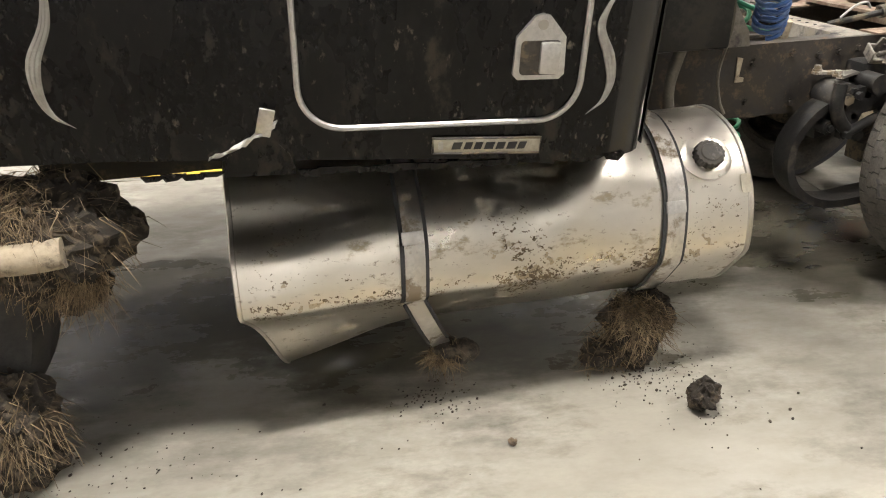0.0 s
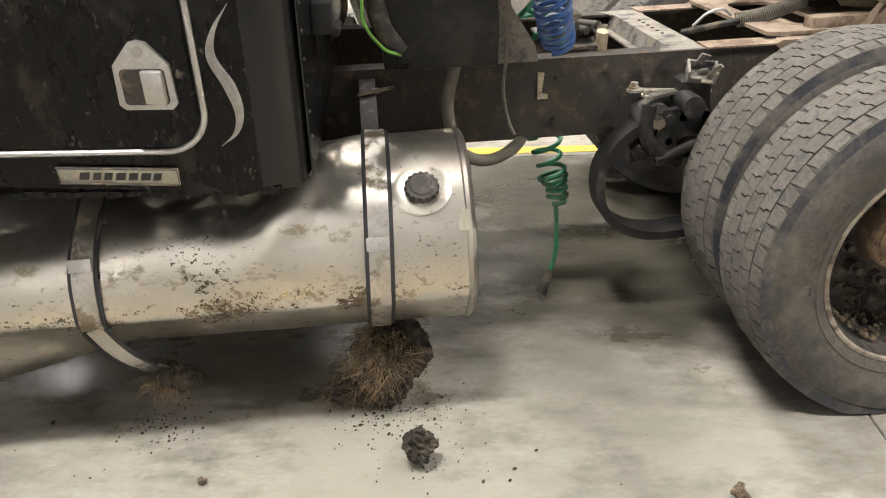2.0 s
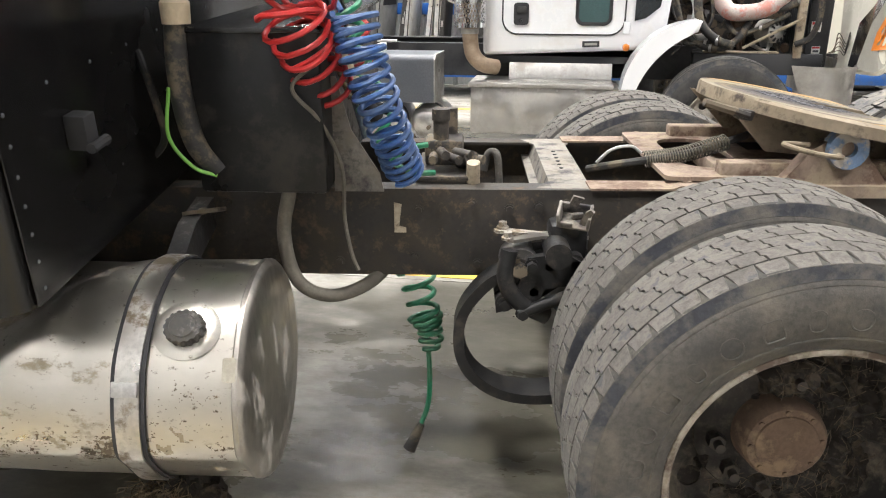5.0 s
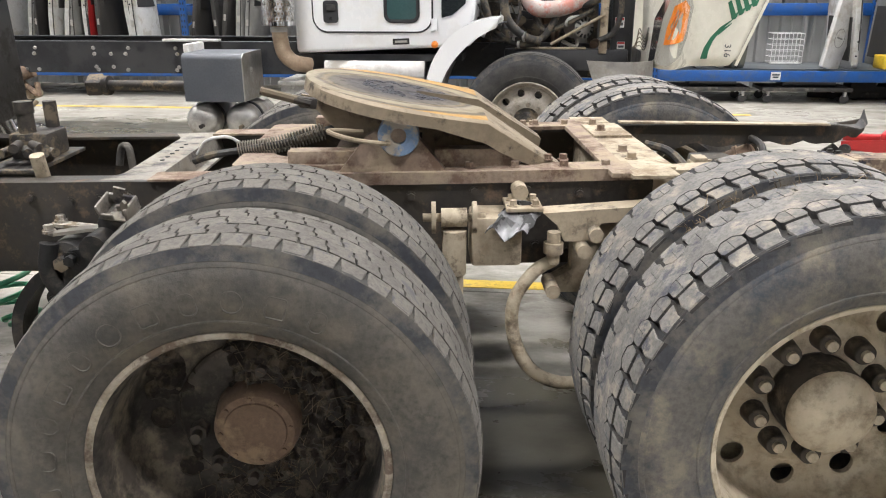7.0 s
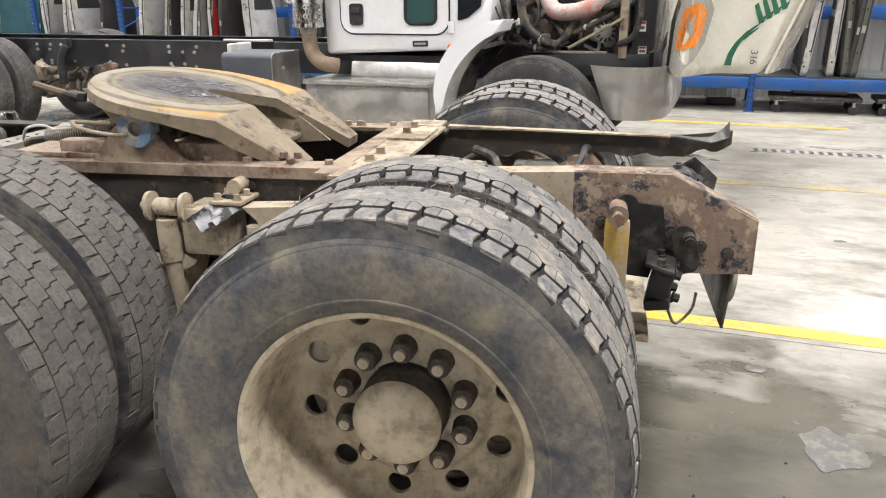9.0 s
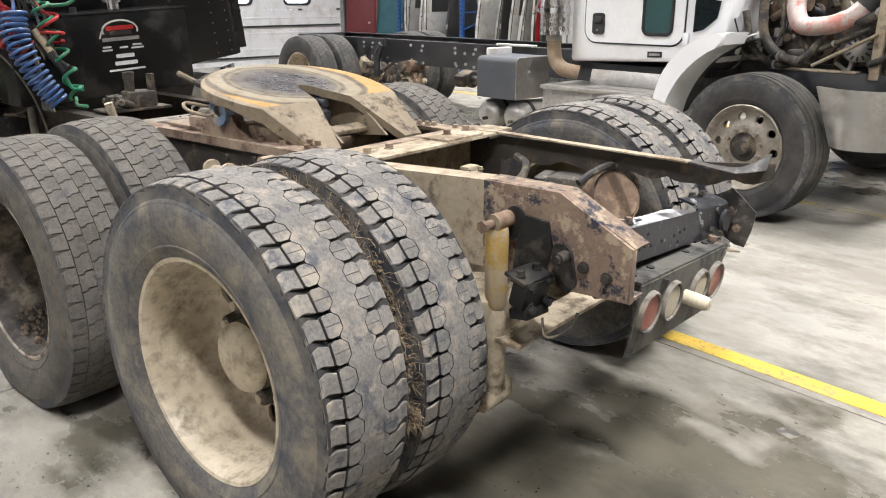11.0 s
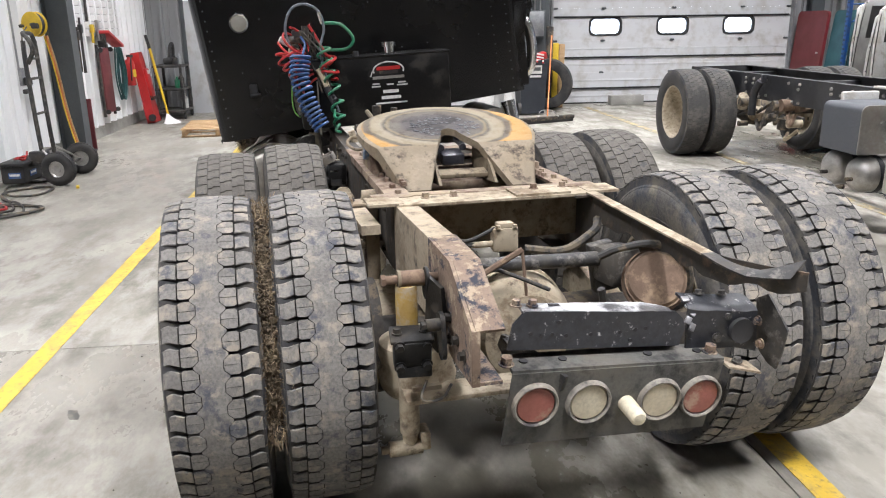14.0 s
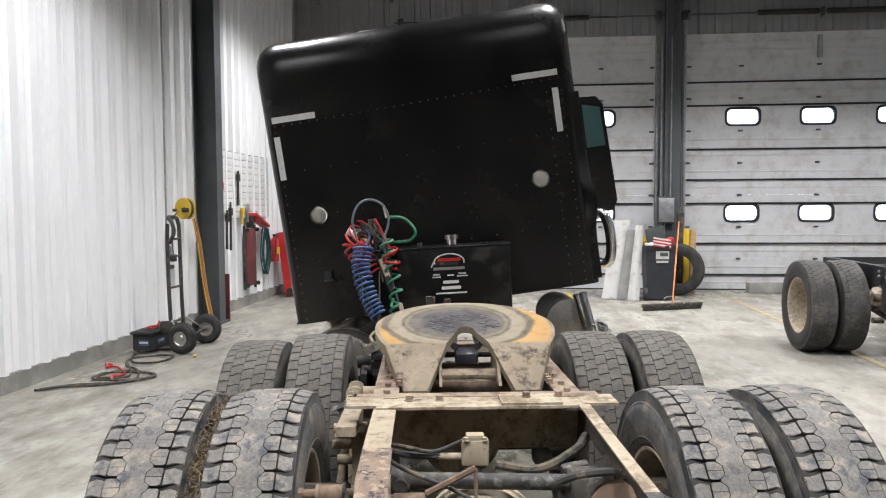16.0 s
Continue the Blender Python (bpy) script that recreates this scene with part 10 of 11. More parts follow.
# ---- loose things along the walls ----
# hand truck with a jump starter on its toe plate
ht = thing("hand_truck", "black tube hand truck with two pneumatic wheels", "hand truck", BF @ T(-6.05, -3.72, 0))
for x in (-0.34, 0.34):
    w = part("wheel", lathe(BM(), [(0.085, -0.045), (0.12, -0.055), (0.15, -0.05), (0.17, -0.03), (0.175, 0.0), (0.17, 0.03), (0.15, 0.05), (0.12, 0.055), (0.085, 0.045)], 40, T(x, 0, 0.176, 0, 0, 80 if x > 0 else 100), close=True), M_CLEANRUB, ht, "black pneumatic tyre")
    part("rim", lathe(BM(), [(0.0, -0.035), (0.03, -0.035), (0.04, -0.02), (0.075, -0.02), (0.09, -0.045), (0.09, 0.045), (0.075, 0.02), (0.0, 0.02)], 28, T(x, 0, 0.176, 0, 0, 80 if x > 0 else 100)), M_BRIGHT, w, "grey steel rim")
    bm = BM()
    for k in range(36):
        a = 2 * math.pi * k / 36
        for s in (-1, 1):
            box(bm, 0.02, 0.026, 0.008, T(x, 0, 0.176, 0, 0, 80 if x > 0 else 100) @ T(0.172 * math.cos(a), s * 0.02, 0.172 * math.sin(a), 0, 90 - math.degrees(a), 0))
    tagged(part("tread", bm, M_CLEANRUB, w), kind="stuff")
for x in (-0.16, 0.16):
    part("upright", tube(BM(), smooth_path([(x, -0.20, 0.05), (x, -0.22, 0.6), (x, -0.23, 1.2), (x * 0.9, -0.23, 1.46)], 6), 0.022, 10), M_BLKST, ht, "black steel tube")
    part("axle_strut", tube(BM(), [(x, -0.21, 0.36), (x * 1.9, 0.0, 0.18)], 0.011, 8), M_BRIGHT, ht)
for z in (0.32, 0.72, 1.08, 1.28):
    part("cross_tube", tube(BM(), [(-0.16, -0.225, z), (0.16, -0.225, z)], 0.013, 8), M_BLKST, ht)
part("handle", tube(BM(), smooth_path([(-0.145, -0.23, 1.44), (-0.10, -0.235, 1.52), (0.0, -0.24, 1.535), (0.12, -0.23, 1.53), (0.2, -0.15, 1.47), (0.22, -0.12, 1.36), (0.17, -0.2, 1.24)], 8), 0.022, 10), M_BLKST, ht, "bent loop handle")
part("axle", tube(BM(), [(-0.34, 0.0, 0.176), (0.34, 0.0, 0.176)], 0.012, 8), M_BLKST, ht)
part("toe_plate", box(BM(), 0.42, 0.3, 0.012, T(0, -0.36, 0.03), 0.003), M_BLKST, ht)
part("wheel_guard", box(BM(), 0.08, 0.2, 0.14, T(0.16, -0.24, 0.27), 0.02), M_BLKST, ht)
js = thing("jump_starter", "black jump starter box with a blue and white label", "jump starter", BF @ T(-5.88, -4.16, 0.036))
part("case", box(BM(), 0.46, 0.24, 0.19, T(0, 0, 0.096), 0.025), M_CLEANRUB, js)
part("lid", box(BM(), 0.5, 0.27, 0.035, T(0.0, 0, 0.2), 0.012), M_CLEANRUB, js)
part("label", box(BM(), 0.004, 0.12, 0.06, T(0.2315, 0.02, 0.09)), M_BLUEP, js, "blue label with plain white bars")
part("label_bar", box(BM(), 0.002, 0.1, 0.022, T(0.2345, 0.02, 0.095)), M_PAPER, js)
part("label", box(BM(), 0.16, 0.004, 0.06, T(0.02, 0.1215, 0.09)), M_BLUEP, js, "blue label with plain white bars")
part("label_bar", box(BM(), 0.13, 0.002, 0.022, T(0.02, 0.1245, 0.095)), M_PAPER, js)
part("clamp_cable", tube(BM(), smooth_path([(-0.1, 0.0, 0.225), (0.0, 0.06, 0.255), (0.08, -0.02, 0.24), (0.16, 0.05, 0.255), (0.1, 0.08, 0.235), (-0.05, 0.05, 0.25), (-0.15, 0.02, 0.28)], 8), 0.011, 8), M_REDP, js, "red clamp cable coiled on the lid")
# jumper cables on the floor
for nm, m_, pts in (("jumper_cable", M_HOSEB, [(-3.9, -4.28), (-4.02, -4.05), (-4.15, -3.8), (-4.35, -3.5), (-4.62, -3.52), (-4.72, -3.85), (-4.5, -4.05), (-4.3, -3.9), (-4.4, -3.6), (-4.75, -3.75), (-5.0, -4.0), (-5.3, -4.1), (-5.55, -3.9), (-5.45, -3.7), (-5.2, -3.75), (-5.1, -3.95), (-5.4, -4.15), (-5.62, -4.2)]),
                    ("jumper_cable", M_GREASE, [(-3.95, -4.25), (-4.1, -4.0), (-4.25, -3.7), (-4.5, -3.46), (-4.68, -3.6), (-4.62, -3.95), (-4.42, -3.98), (-4.45, -3.7), (-4.8, -3.85), (-5.15, -4.08)]),
                    ("jumper_cable", M_REDT, [(-4.3, -3.75), (-4.45, -3.85), (-4.6, -3.8), (-4.85, -4.0), (-4.95, -4.15)])):
    solid(nm, tube(BM(), smooth_path([(a, b, 0.014 + 0.01 * (k % 2)) for k, (a, b) in enumerate(pts)], 8), 0.011, 8), m_, "dark jumper cable looped on the floor" if m_ is not M_REDT else "red jumper cable lying on the floor", "cable", BF)
t_ = thing("cable_clamp", "red jumper cable clamp on the floor", "clamp", BF @ T(-4.95, -4.18, 0.0, 0, 0, 35))
part("jaw", box(BM(), 0.16, 0.03, 0.03, T(0, 0, 0.018, 0, 4, 0), 0.006), M_REDP, t_)
part("grip", box(BM(), 0.12, 0.025, 0.025, T(-0.08, 0.03, 0.016, 0, 0, 14), 0.006), M_REDP, t_)
solid("yellow_tape", box(BM(), 0.09, 0.03, 0.02, T(0, 0, 0.011, 0, 0, 20), 0.004), M_YELP, "scrap of yellow plastic on the floor", "scrap", BF @ T(-5.55, -3.5, 0))
# reel and outlets on the wall, hanging hoses
rl_ = thing("hose_reel", "yellow cord reel mounted on the ribbed wall", "cord reel", BF @ T(-7.1, -4.27, 1.63))
part("drum", lathe(BM(), [(0.0, -0.05), (0.06, -0.055), (0.135, -0.05), (0.14, -0.04), (0.13, -0.03), (0.10, -0.03), (0.10, 0.03), (0.13, 0.03), (0.14, 0.045), (0.12, 0.05), (0.0, 0.05)], 36, T(0, 0, 0, 0, 0, 70)), M_YELP, rl_)
part("cord", lathe(BM(), [(0.10, -0.026), (0.125, -0.02), (0.125, 0.02), (0.10, 0.026)], 36, T(0, 0, 0, 0, 0, 70), close=True), M_CLEANRUB, rl_)
part("arm", tube(BM(), [(0, -0.17, -0.02), (0, -0.05, -0.01), (0.1, 0.03, 0.0)], 0.02, 8), M_BLKST, rl_)
part("stopper", cyl(BM(), 0.03, 0.07, 12, T(0.12, 0.05, -0.02, 90, 0, 0)), M_CLEANRUB, rl_)
t_ = thing("wall_outlet", "grey outlet box with conduit and plugs on the wall", "outlet box", BF @ T(-6.9, -4.44, 1.05))
part("box", box(BM(), 0.11, 0.08, 0.2, Matrix(), 0.01), M_GALV, t_)
part("plug", box(BM(), 0.07, 0.08, 0.09, T(0, 0.08, -0.05), 0.015), M_CLEANRUB, t_)
part("plug", box(BM(), 0.12, 0.05, 0.05, T(0.05, 0.07, -0.16), 0.01), M_CLEANRUB, t_)
part("conduit", tube(BM(), [(0, 0, 0.1), (0, 0, 3.6)], 0.012, 8), M_GALV, t_)
part("cord", tube(BM(), smooth_path([(0.03, 0.1, -0.05), (0.1, 0.12, 0.2), (0.02, 0.1, 0.45), (-0.1, 0.12, 0.55)], 8), 0.009, 6), M_HOSEG, t_)
for m_, dx, nm in ((M_YELP, 0.0, "yellow"), (M_ORANGE, 0.05, "orange"), (M_WOOD, 0.10, "tan")):
    solid("hanging_hose", tube(BM(), smooth_path([(-7.2 - dx, -4.22, 1.5), (-7.3 - dx, -4.2, 1.15), (-7.45 - dx, -4.2, 0.6), (-7.5 - dx, -4.15, 0.2), (-7.46 - dx, -4.08, 0.02)], 8), 0.009, 8), m_, nm + " hose hanging down the wall", "hose", BF)
# slat board with tools
sb = thing("slat_board", "white slatted tool board on the side wall", "tool board", BF @ T(-9.85, V0 + 0.05, 2.0), kind="structure")
for k in range(10):
    part("slat", box(BM(), 2.2, 0.018, 0.094, T(0, 0, -0.48 + k * 0.104), 0.004), M_SLAT, sb)
part("backing", box(BM(), 2.2, 0.01, 1.06, T(0, -0.013, -0.01)), M_GALV, sb)
for u, z, h, m_, nm, lab in ((-8.66, 1.86, 0.36, M_REDP, "hand_saw", "red handled saw hung on the board"), (-9.35, 1.95, 0.55, M_BLKST, "grease_gun", "black grease gun hung on the board"), (-9.0, 1.35, 0.75, M_BLKST, "pry_bar", "black pry bars hung below the board"), (-8.85, 1.3, 0.6, M_GREASE, "pipe_wrench", "dark pipe wrench hung below the board"), (-9.5, 1.5, 0.25, M_YELP, "hammer", "yellow handled hammer on the board"), (-9.75, 1.55, 0.3, M_BRIGHT, "wrench", "steel wrench hung on the board")):
    t_ = thing(nm, lab, "tool", BF @ T(u, V0 + 0.09, z))
    part("shaft", tube(BM(), [(0, 0, -h / 2), (0, 0.01, h / 2)], 0.022, 8, taper=[1.0, 0.7]), m_, t_)
    part("head", box(BM(), 0.09, 0.05, 0.12, T(0, 0.01, h * 0.3), 0.015), m_, t_)
    part("hook", tube(BM(), [(0, -0.03, h * 0.42), (0, 0.03, h * 0.42)], 0.006, 6), M_BRIGHT, t_)
cr = thing("creeper", "maroon padded mechanic's creeper hung on the wall", "creeper", BF @ T(-9.75, V0 + 0.1, 0.82))
part("pad", box(BM(), 0.42, 0.05, 0.95, T(0, 0.03, 0), 0.02), M_MAROON, cr)
for x in (-0.24, 0.24):
    part("rail", box(BM(), 0.03, 0.04, 1.05, T(x, 0.02, 0), 0.006), M_BLKST, cr)
for x in (-0.24, 0.24):
    for z in (-0.45, 0.45):
        part("caster", cyl(BM(), 0.035, 0.025, 16, T(x, 0.07, z, 0, 90, 0)), M_CLEANRUB, cr)
jk = thing("work_stool", "red metal tool rest hung over the creeper", "tool rest", BF @ T(-10.1, V0 + 0.16, 1.42))
part("tray", box(BM(), 0.7, 0.18, 0.05, T(0, 0, 0, 0, -18, 0), 0.012), M_REDT, jk)
part("arm", box(BM(), 0.05, 0.12, 0.2, T(0.3, -0.04, -0.02), 0.01), M_BLKST, jk)
bm = BM()
rg = random.Random(5)
loop_ = []
for k in range(9):
    y = rg.uniform(0, 0.07)
    w = rg.uniform(0.10, 0.2)
    loop_ += smooth_path([(-w * 0.4, y, 0.36), (-w, y + 0.01, 0.0), (-w * 0.8, y, -0.25), (0, y, -0.38 - rg.uniform(0, 0.06)), (w * 0.8, y, -0.25), (w, y, 0.0), (w * 0.4, y, 0.36), (0.0, y, 0.38)], 6)
tube(bm, loop_, 0.010, 6)
solid("hose_coil", bm, mat("teal_green_hose", (0.02, 0.09, 0.09), (0.015, 0.07, 0.07), 6, 0.5, bump=0.05), "dark green air hose hung in a coil", "hose", BF @ T(-10.55, V0 + 0.08, 0.9))
sj = thing("service_jack", "long red trolley jack standing on end against the wall", "jack", BF @ T(-11.25, -4.13, 0.0, 0, 0, 0))
LEAN = T(0, 0, 0, 8.5, 0, 0)
part("frame", prism(BM(), [(-0.17, 0.0), (0.17, 0.0), (0.19, 0.16), (0.15, 0.34), (0.12, 0.8), (0.15, 1.05), (0.10, 1.18), (-0.10, 1.18), (-0.15, 1.05), (-0.12, 0.8), (-0.15, 0.34), (-0.19, 0.16)], 0.14, LEAN @ T(0, 0, 0.012)), M_REDT, sj)
part("cover", box(BM(), 0.2, 0.05, 0.5, LEAN @ T(0, 0.09, 0.66), 0.015), M_REDT, sj)
part("ram_pivot", cyl(BM(), 0.04, 0.2, 18, LEAN @ T(0, 0.08, 0.42, 0, 90, 0)), M_BLKST, sj)
part("badge", box(BM(), 0.1, 0.004, 0.07, LEAN @ T(0.0, 0.118, 0.85)), M_PAPER, sj, "white worn label plate")
for x in (-0.2, 0.2):
    part("caster", cyl(BM(), 0.06, 0.045, 18, LEAN @ T(x, 0.04, 0.1, 0, 90, 0)), M_CLEANRUB, sj)
jh = thing("jack_handle", "yellow jack handle with a black grip leaning on the jack", "handle", BF @ T(-11.27, -4.0, 0))
part("tube", tube(BM(), [(0.02, 0.075, 0.36), (0.0, -0.075, 1.24)], 0.024, 10), M_YELP, jh)
part("foot", tube(BM(), [(0.03, 0.135, 0.012), (0.02, 0.075, 0.36)], 0.018, 10), M_YELP, jh)
part("grip", tube(BM(), [(0.0, -0.075, 1.24), (-0.01, -0.125, 1.46)], 0.026, 10), M_CLEANRUB, jh)
fe = thing("fire_extinguisher", "red fire extinguisher hung on the ribbed wall", "fire extinguisher", BF @ T(-10.95, V0 + 0.15, 0.66))
part("bottle", lathe(BM(), [(0.0, 0.0), (0.075, 0.0), (0.08, 0.01), (0.08, 0.36), (0.06, 0.41), (0.028, 0.43), (0.028, 0.46), (0.0, 0.46)], 28, T(0, 0, 0, 90, 0, 0)), M_REDP, fe)
part("valve", box(BM(), 0.04, 0.1, 0.04, T(0, 0.02, 0.475), 0.006), M_BLKST, fe)
part("hose", tube(BM(), smooth_path([(0.02, 0.05, 0.47), (0.1, 0.06, 0.4), (0.11, 0.05, 0.2), (0.1, 0.04, 0.08)], 6), 0.011, 8), M_CLEANRUB, fe)
part("label", prism(BM(), rounded(0.09, 0.12, 0.01), 0.003, T(0.03, 0.078, 0.2, 0, 0, -18)), M_YELP, fe, "small yellow label")
tc_ = thing("tool_cart", "black steel tool cart with oil cans and a bag", "tool cart", BF @ T(-12.0, -3.92, 0))
for x in (-0.3, 0.3):
    for y in (-0.22, 0.22):
        part("post", box(BM(), 0.045, 0.045, 0.86, T(x, y, 0.51), 0.006), M_BLKST, tc_)
        part("caster", cyl(BM(), 0.045, 0.03, 16, T(x, y, 0.047, 90, 0, 0)), M_CLEANRUB, tc_)
for z in (0.14, 0.52, 0.92):
    part("shelf", box(BM(), 0.68, 0.5, 0.04, T(0, 0, z), 0.008), M_BLKST, tc_)
for x, y, z, r, h, m_, nm in ((0.12, 0.1, 0.94, 0.05, 0.16, M_BLKST, "dark"), (0.0, 0.15, 0.94, 0.035, 0.2, M_GALV, "grey"), (0.2, 0.12, 0.54, 0.045, 0.2, M_GREENP, "green"), (0.05, 0.16, 0.54, 0.05, 0.24, M_CLEANRUB, "black"), (-0.1, 0.15, 0.16, 0.06, 0.26, M_PAPER, "white")):
    solid("oil_can", lathe(BM(), [(0.0, 0.002), (r, 0.002), (r, h * 0.7), (r * 0.4, h * 0.85), (r * 0.4, h), (0.0, h)], 18, T(0, 0, 0, 90, 0, 0)), m_, nm + " oil can standing on the tool cart", "can", BF @ T(-12.0 + x, -3.92 + y, z))
bm = BM()
tube(bm, smooth_path([(-0.16, 0.0, 0.06), (-0.17, 0.02, 0.26), (-0.08, 0.03, 0.36), (0.06, 0.02, 0.30), (0.1, 0.0, 0.12)], 6), 0.03, 8)
box(bm, 0.3, 0.22, 0.12, T(0, 0, 0.062), 0.04)
solid("tool_bag", bm, M_CLEANRUB, "black tool bag with a raised handle on the cart", "tool bag", BF @ T(-12.1, -3.94, 0.94))
bm = sheet(BM(), lambda a, b: (0.34 * (a - 0.5), 0.22 * (b - 0.5) + 0.06 * math.sin(3 * a), 0.006 + 0.16 * math.sin(math.pi * a) ** 2 * (1 - b) + 0.01 * math.sin(9 * b)), 14, 8, 0.004)
solid("paper_sheet", bm, M_PAPER, "crumpled white sheet at the foot of the jack", "sheet", BF @ T(-11.1, V0 + 0.68, 0.0))
solid("spirit_level", box(BM(), 0.03, 0.06, 0.68, T(0, 0, 0.34, 0, 0, 0), 0.004), M_MAROON, "dark red level standing against the column", "level", BF @ T(-8.2, -4.16, 0))
# pallet
pl = thing("pallet", "bare timber pallet lying on the floor", "pallet", BF @ T(-9.75, -2.75, 0, 0, 0, 4))
for k in range(7):
    part("deck_board", box(BM(), 0.09, 1.05, 0.018, T(-0.54 + k * 0.18, 0, 0.121), 0.003), M_WOOD, pl)
for y in (-0.48, 0, 0.48):
    part("stringer", box(BM(), 1.2, 0.045, 0.09, T(0, y, 0.066), 0.004), M_WOOD, pl)
for x in (-0.5, 0.0, 0.5):
    part("base_board", box(BM(), 0.09, 1.05, 0.018, T(x, 0, 0.010), 0.003), M_WOOD, pl)
# wheeled bin with clutter
bn = thing("wheeled_bin", "navy plastic wheeled bin overfull with clutter", "bin", BF @ T(-11.1, 2.46, 0))
bm = BM()
a = [(-0.24, -0.22), (0.24, -0.22), (0.24, 0.22), (-0.24, 0.22)]
rows = [[bm.verts.new((x * k, y * k, z)) for x, y in a] for z, k in ((0.03, 0.94), (0.88, 1.12), (0.88, 1.18), (0.95, 1.18), (0.95, 1.08), (0.3, 0.9))]
for A, B in zip(rows, rows[1:]):
    for k in range(4):
        bm.faces.new((A[k], A[(k + 1) % 4], B[(k + 1) % 4], B[k]))
bm.faces.new(rows[0])
bm.faces.new(rows[-1])
part("body", bm, M_BINP, bn)
for y in (-0.24, 0.24):
    part("wheel", cyl(BM(), 0.11, 0.05, 28, T(0.2 if y < 0 else -0.2, y, 0.112, 90, 0, 0)), M_CLEANRUB, bn)
part("label", box(BM(), 0.003, 0.22, 0.14, T(0.272, 0.03, 0.79, 0, 3, 0)), M_PAPER, bn, "white label with plain dark bars")
part("label_bar", box(BM(), 0.003, 0.13, 0.06, T(0.2745, 0.055, 0.80, 0, 3, 0)), M_COL, bn)
part("label_bar", box(BM(), 0.003, 0.20, 0.035, T(0.270, 0.03, 0.675, 0, 3, 0)), M_PAPER, bn)
part("handle", tube(BM(), [(-0.3, -0.2, 0.93), (-0.3, 0.2, 0.93)], 0.015, 8), M_BINP, bn)
for dx, dy, sx, sy, sz, m_, lab, rr_ in ((0.05, -0.05, 0.05, 0.34, 0.3, M_COL, "dark crate standing in the bin", 12), (0.1, -0.15, 0.2, 0.16, 0.05, M_PAPER, "crumpled white sheet on the bin", 8), (0.0, 0.2, 0.14, 0.14, 0.12, M_REDP, "red plastic scrap on the bin", 20), (0.08, 0.12, 0.12, 0.1, 0.1, M_SLAT, "white scrap on the bin", -14), (-0.05, -0.26, 0.2, 0.16, 0.1, M_YELP, "yellow bag on the bin edge", 25)):
    bm = box(BM(), sx, sy, sz, T(0, 0, sz / 2, rr_, rr_ * 0.5, rr_), 0.02)
    lo = min(v.co.z for v in bm.verts)
    solid("bin_scrap", bm, m_, lab, "scrap", BF @ T(-11.1 + dx, 2.46 + dy, 0.93 - lo))
fl_ = thing("striped_cloth", "red and white striped cloth over the bin edge", "cloth", BF @ T(-10.82, 2.47, 0.96))
for k in range(6):
    part("stripe", sheet(BM(), lambda s, t, k=k: (0.02 + 0.03 * math.sin(6 * s), -0.14 + 0.3 * s, 0.14 - 0.026 * (k + t) - 0.05 * s), 8, 1, 0.004), M_REDT if k % 2 else M_PAPER, fl_)
# push broom
pb = thing("push_broom", "wide push broom with an orange handle leaning on the bin", "broom", BF)
part("head", box(BM(), 0.09, 1.05, 0.06, T(-9.75, 2.45, 0.075, 0, 0, 22) , 0.01), M_GREASE, pb, "wide dark broom head")
part("bristles", box(BM(), 0.07, 1.02, 0.045, T(-9.75, 2.45, 0.024, 0, 0, 22), 0.01), M_CLEANRUB, pb)
part("handle", tube(BM(), [(-9.78, 2.46, 0.08), (-10.75, 2.74, 1.36)], 0.013, 8), M_ORANGE, pb)
part("brace", tube(BM(), smooth_path([(-9.72, 2.30, 0.10), (-9.9, 2.38, 0.18), (-9.92, 2.56, 0.18), (-9.76, 2.64, 0.10)], 6), 0.008, 6), M_BRIGHT, pb)
# spare tyre, boards, leaning panels
sp = thing("spare_tyre", "black tyre standing against the column", "tyre", BF @ T(-11.75, 2.93, 0.47, 0, 0, 74))
part("casing", lathe(BM(), [(0.27, -0.08), (0.36, -0.115), (0.44, -0.10), (0.465, -0.05), (0.47, 0.05), (0.44, 0.10), (0.36, 0.115), (0.27, 0.08)], 56, close=True), M_CLEANRUB, sp)
for dv, h, m_, nm, lab in ((0.66, 1.2, M_YELP, "yellow_board", "yellow padded post cover"), (0.78, 1.18, M_WOOD, "timber_post", "raw timber post leaning by the door"), (0.55, 1.5, M_GREASE, "post", "dark square post standing behind the bin")):
    solid(nm, box(BM(), 0.11, 0.11, h, T(0, 0, h / 2 + 0.005, 0, 3, 0), 0.012), m_, lab, "post", BF @ T(-12.0, 2.46 + dv, 0.0))
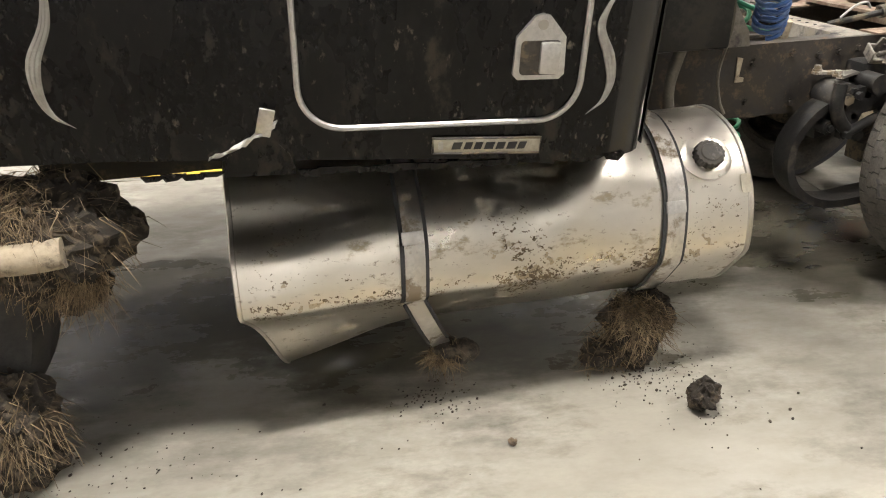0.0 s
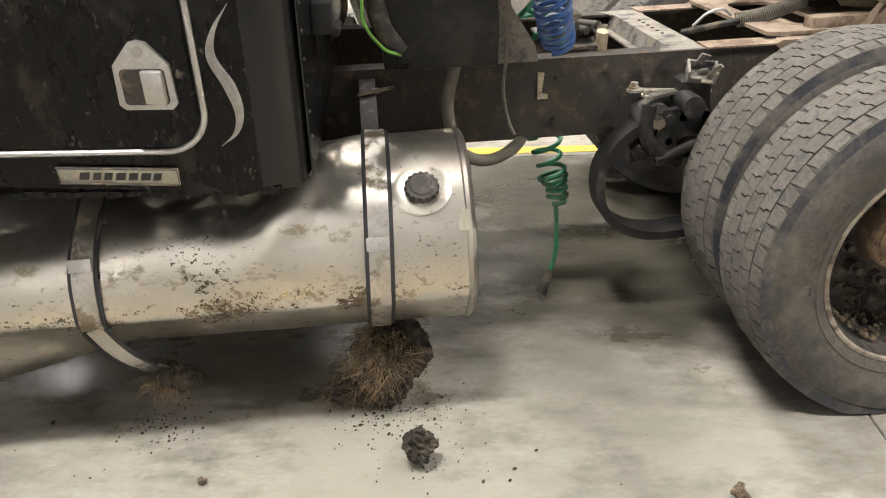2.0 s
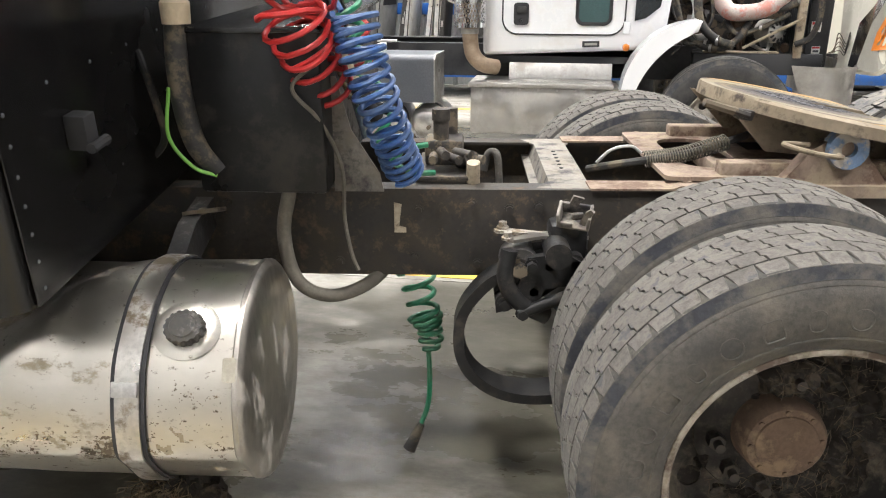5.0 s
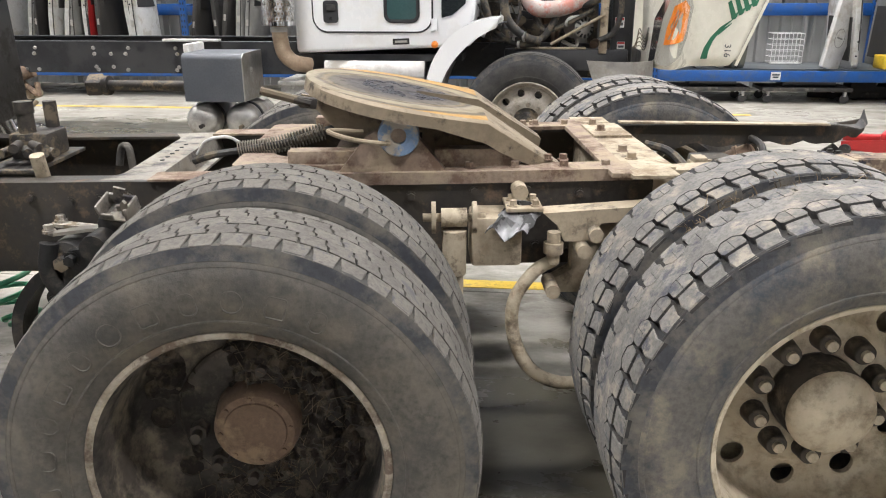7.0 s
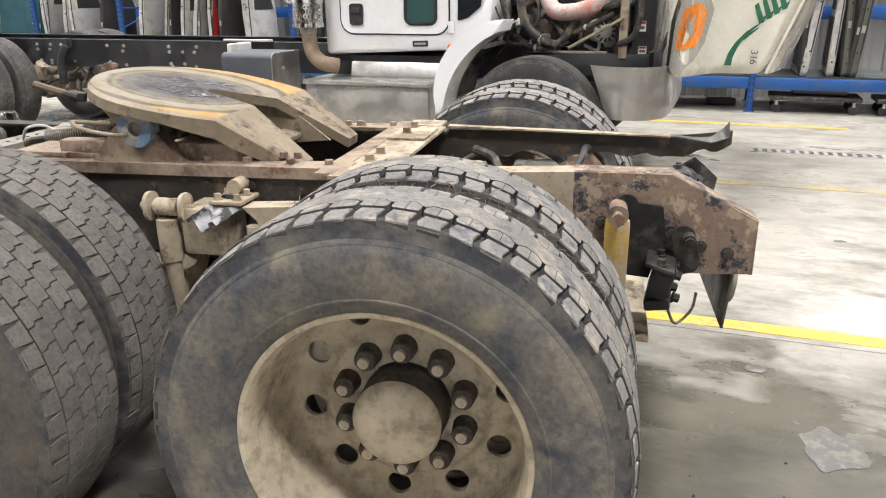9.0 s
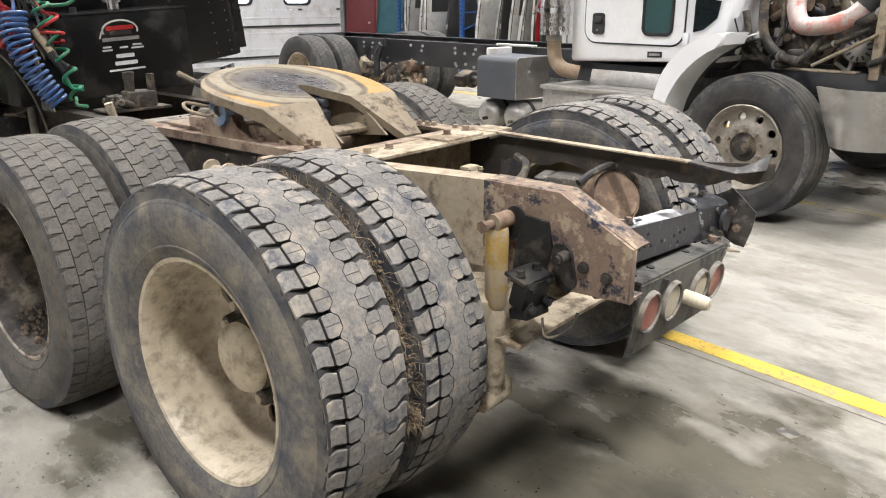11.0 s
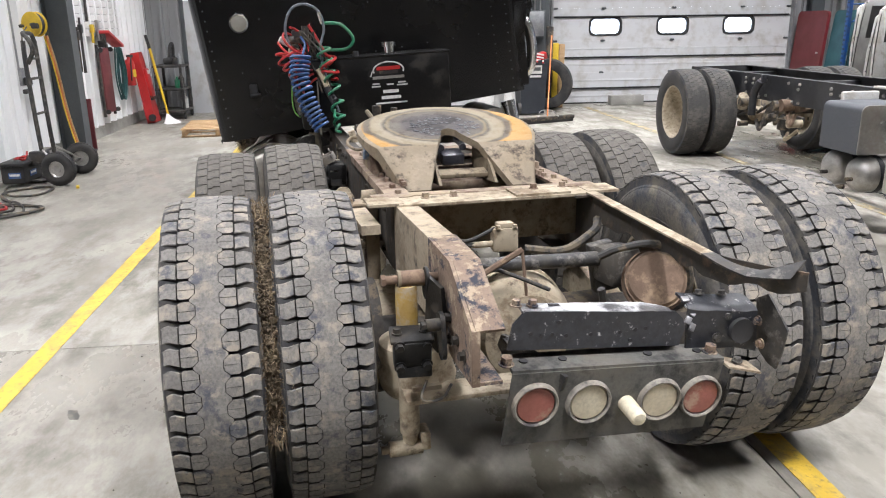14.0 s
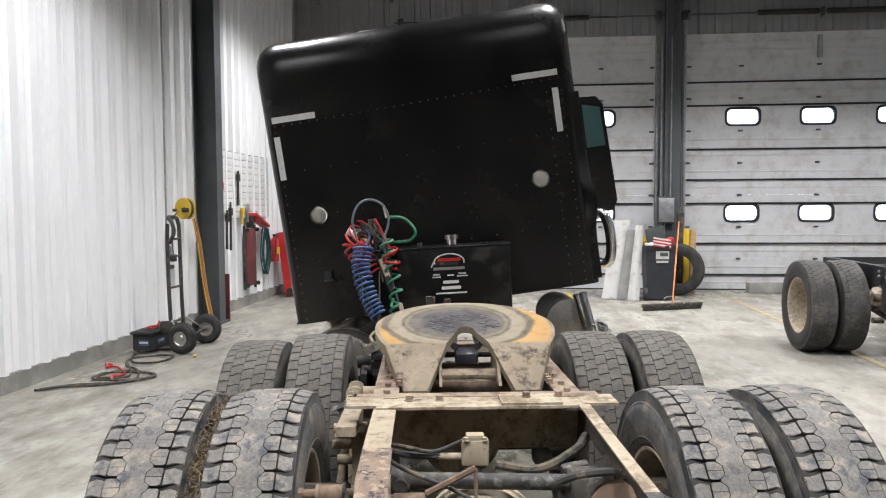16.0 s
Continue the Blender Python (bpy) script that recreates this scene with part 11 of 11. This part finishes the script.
for k, (u, v, w, h, m_, lab) in enumerate(((-11.0, 1.72, 0.45, 1.36, M_PANELW, "pale door skin leaning against the wall"), (-10.75, 2.0, 0.2, 1.28, M_PANELW, "narrow white fairing leaning by the bin"), (-10.9, 1.92, 0.35, 1.2, M_PANELG, "grey door shell leaning against the panels"))):
    bm = sheet(BM(), lambda s, t: (-0.28 * t + 0.05 * math.sin(3 * s) - 0.04, (s - 0.5) * w * (1 - 0.35 * t) + 0.14 * t, h * t + 0.004), 8, 12, 0.02)
    solid("leaning_panel", bm, m_, lab, "panel", BF @ T(u, v, 0.012))
eb = thing("electrical_box", "grey electrical panel on the wall beside the column", "electrical box", BF @ T(U0 + 0.42, 2.80, 1.55))
part("box", box(BM(), 0.12, 0.32, 0.5, Matrix(), 0.01), M_COL, eb)
part("cover", box(BM(), 0.012, 0.28, 0.45, T(0.064, 0, 0), 0.004), M_GALV, eb)
for y in (-0.1, 0.08):
    part("conduit", tube(BM(), [(0, y, 0.25), (0, y, 3.2)], 0.015, 8), M_GALV, eb)
solid("concrete_block", box(BM(), 0.2, 0.66, 0.19, T(0, 0, 0.096), 0.008), M_KERB, "low concrete block at the foot of the door", "concrete block", BF @ T(-12.2, 4.62, 0))
# red floor jack by the drain
fj = thing("floor_jack", "red trolley floor jack on the floor", "floor jack", BF @ T(2.55, 4.35, 0, 0, 0, 150))
for y in (-0.13, 0.13):
    part("side_plate", prism(BM(), [(-0.32, 0.05), (0.34, 0.05), (0.34, 0.12), (-0.1, 0.18), (-0.32, 0.17)], 0.012, T(0, y, 0)), M_REDT, fj)
    for x in (-0.28, 0.3):
        part("caster", cyl(BM(), 0.05 if x > 0 else 0.04, 0.04, 18, T(x, y * 1.2, 0.051 if x > 0 else 0.041, 90, 0, 0)), M_BLKST, fj)
part("cover", box(BM(), 0.34, 0.22, 0.06, T(-0.12, 0, 0.17, 0, -6, 0), 0.015), M_REDT, fj)
part("lift_arm", box(BM(), 0.42, 0.09, 0.06, T(0.14, 0, 0.15, 0, 3, 0), 0.012), M_REDT, fj)
part("saddle", cyl(BM(), 0.06, 0.03, 20, T(0.33, 0, 0.20)), M_BLKST, fj)
part("handle", tube(BM(), [(-0.26, 0, 0.2), (-0.9, 0, 0.75)], 0.018, 10), M_BLKST, fj)
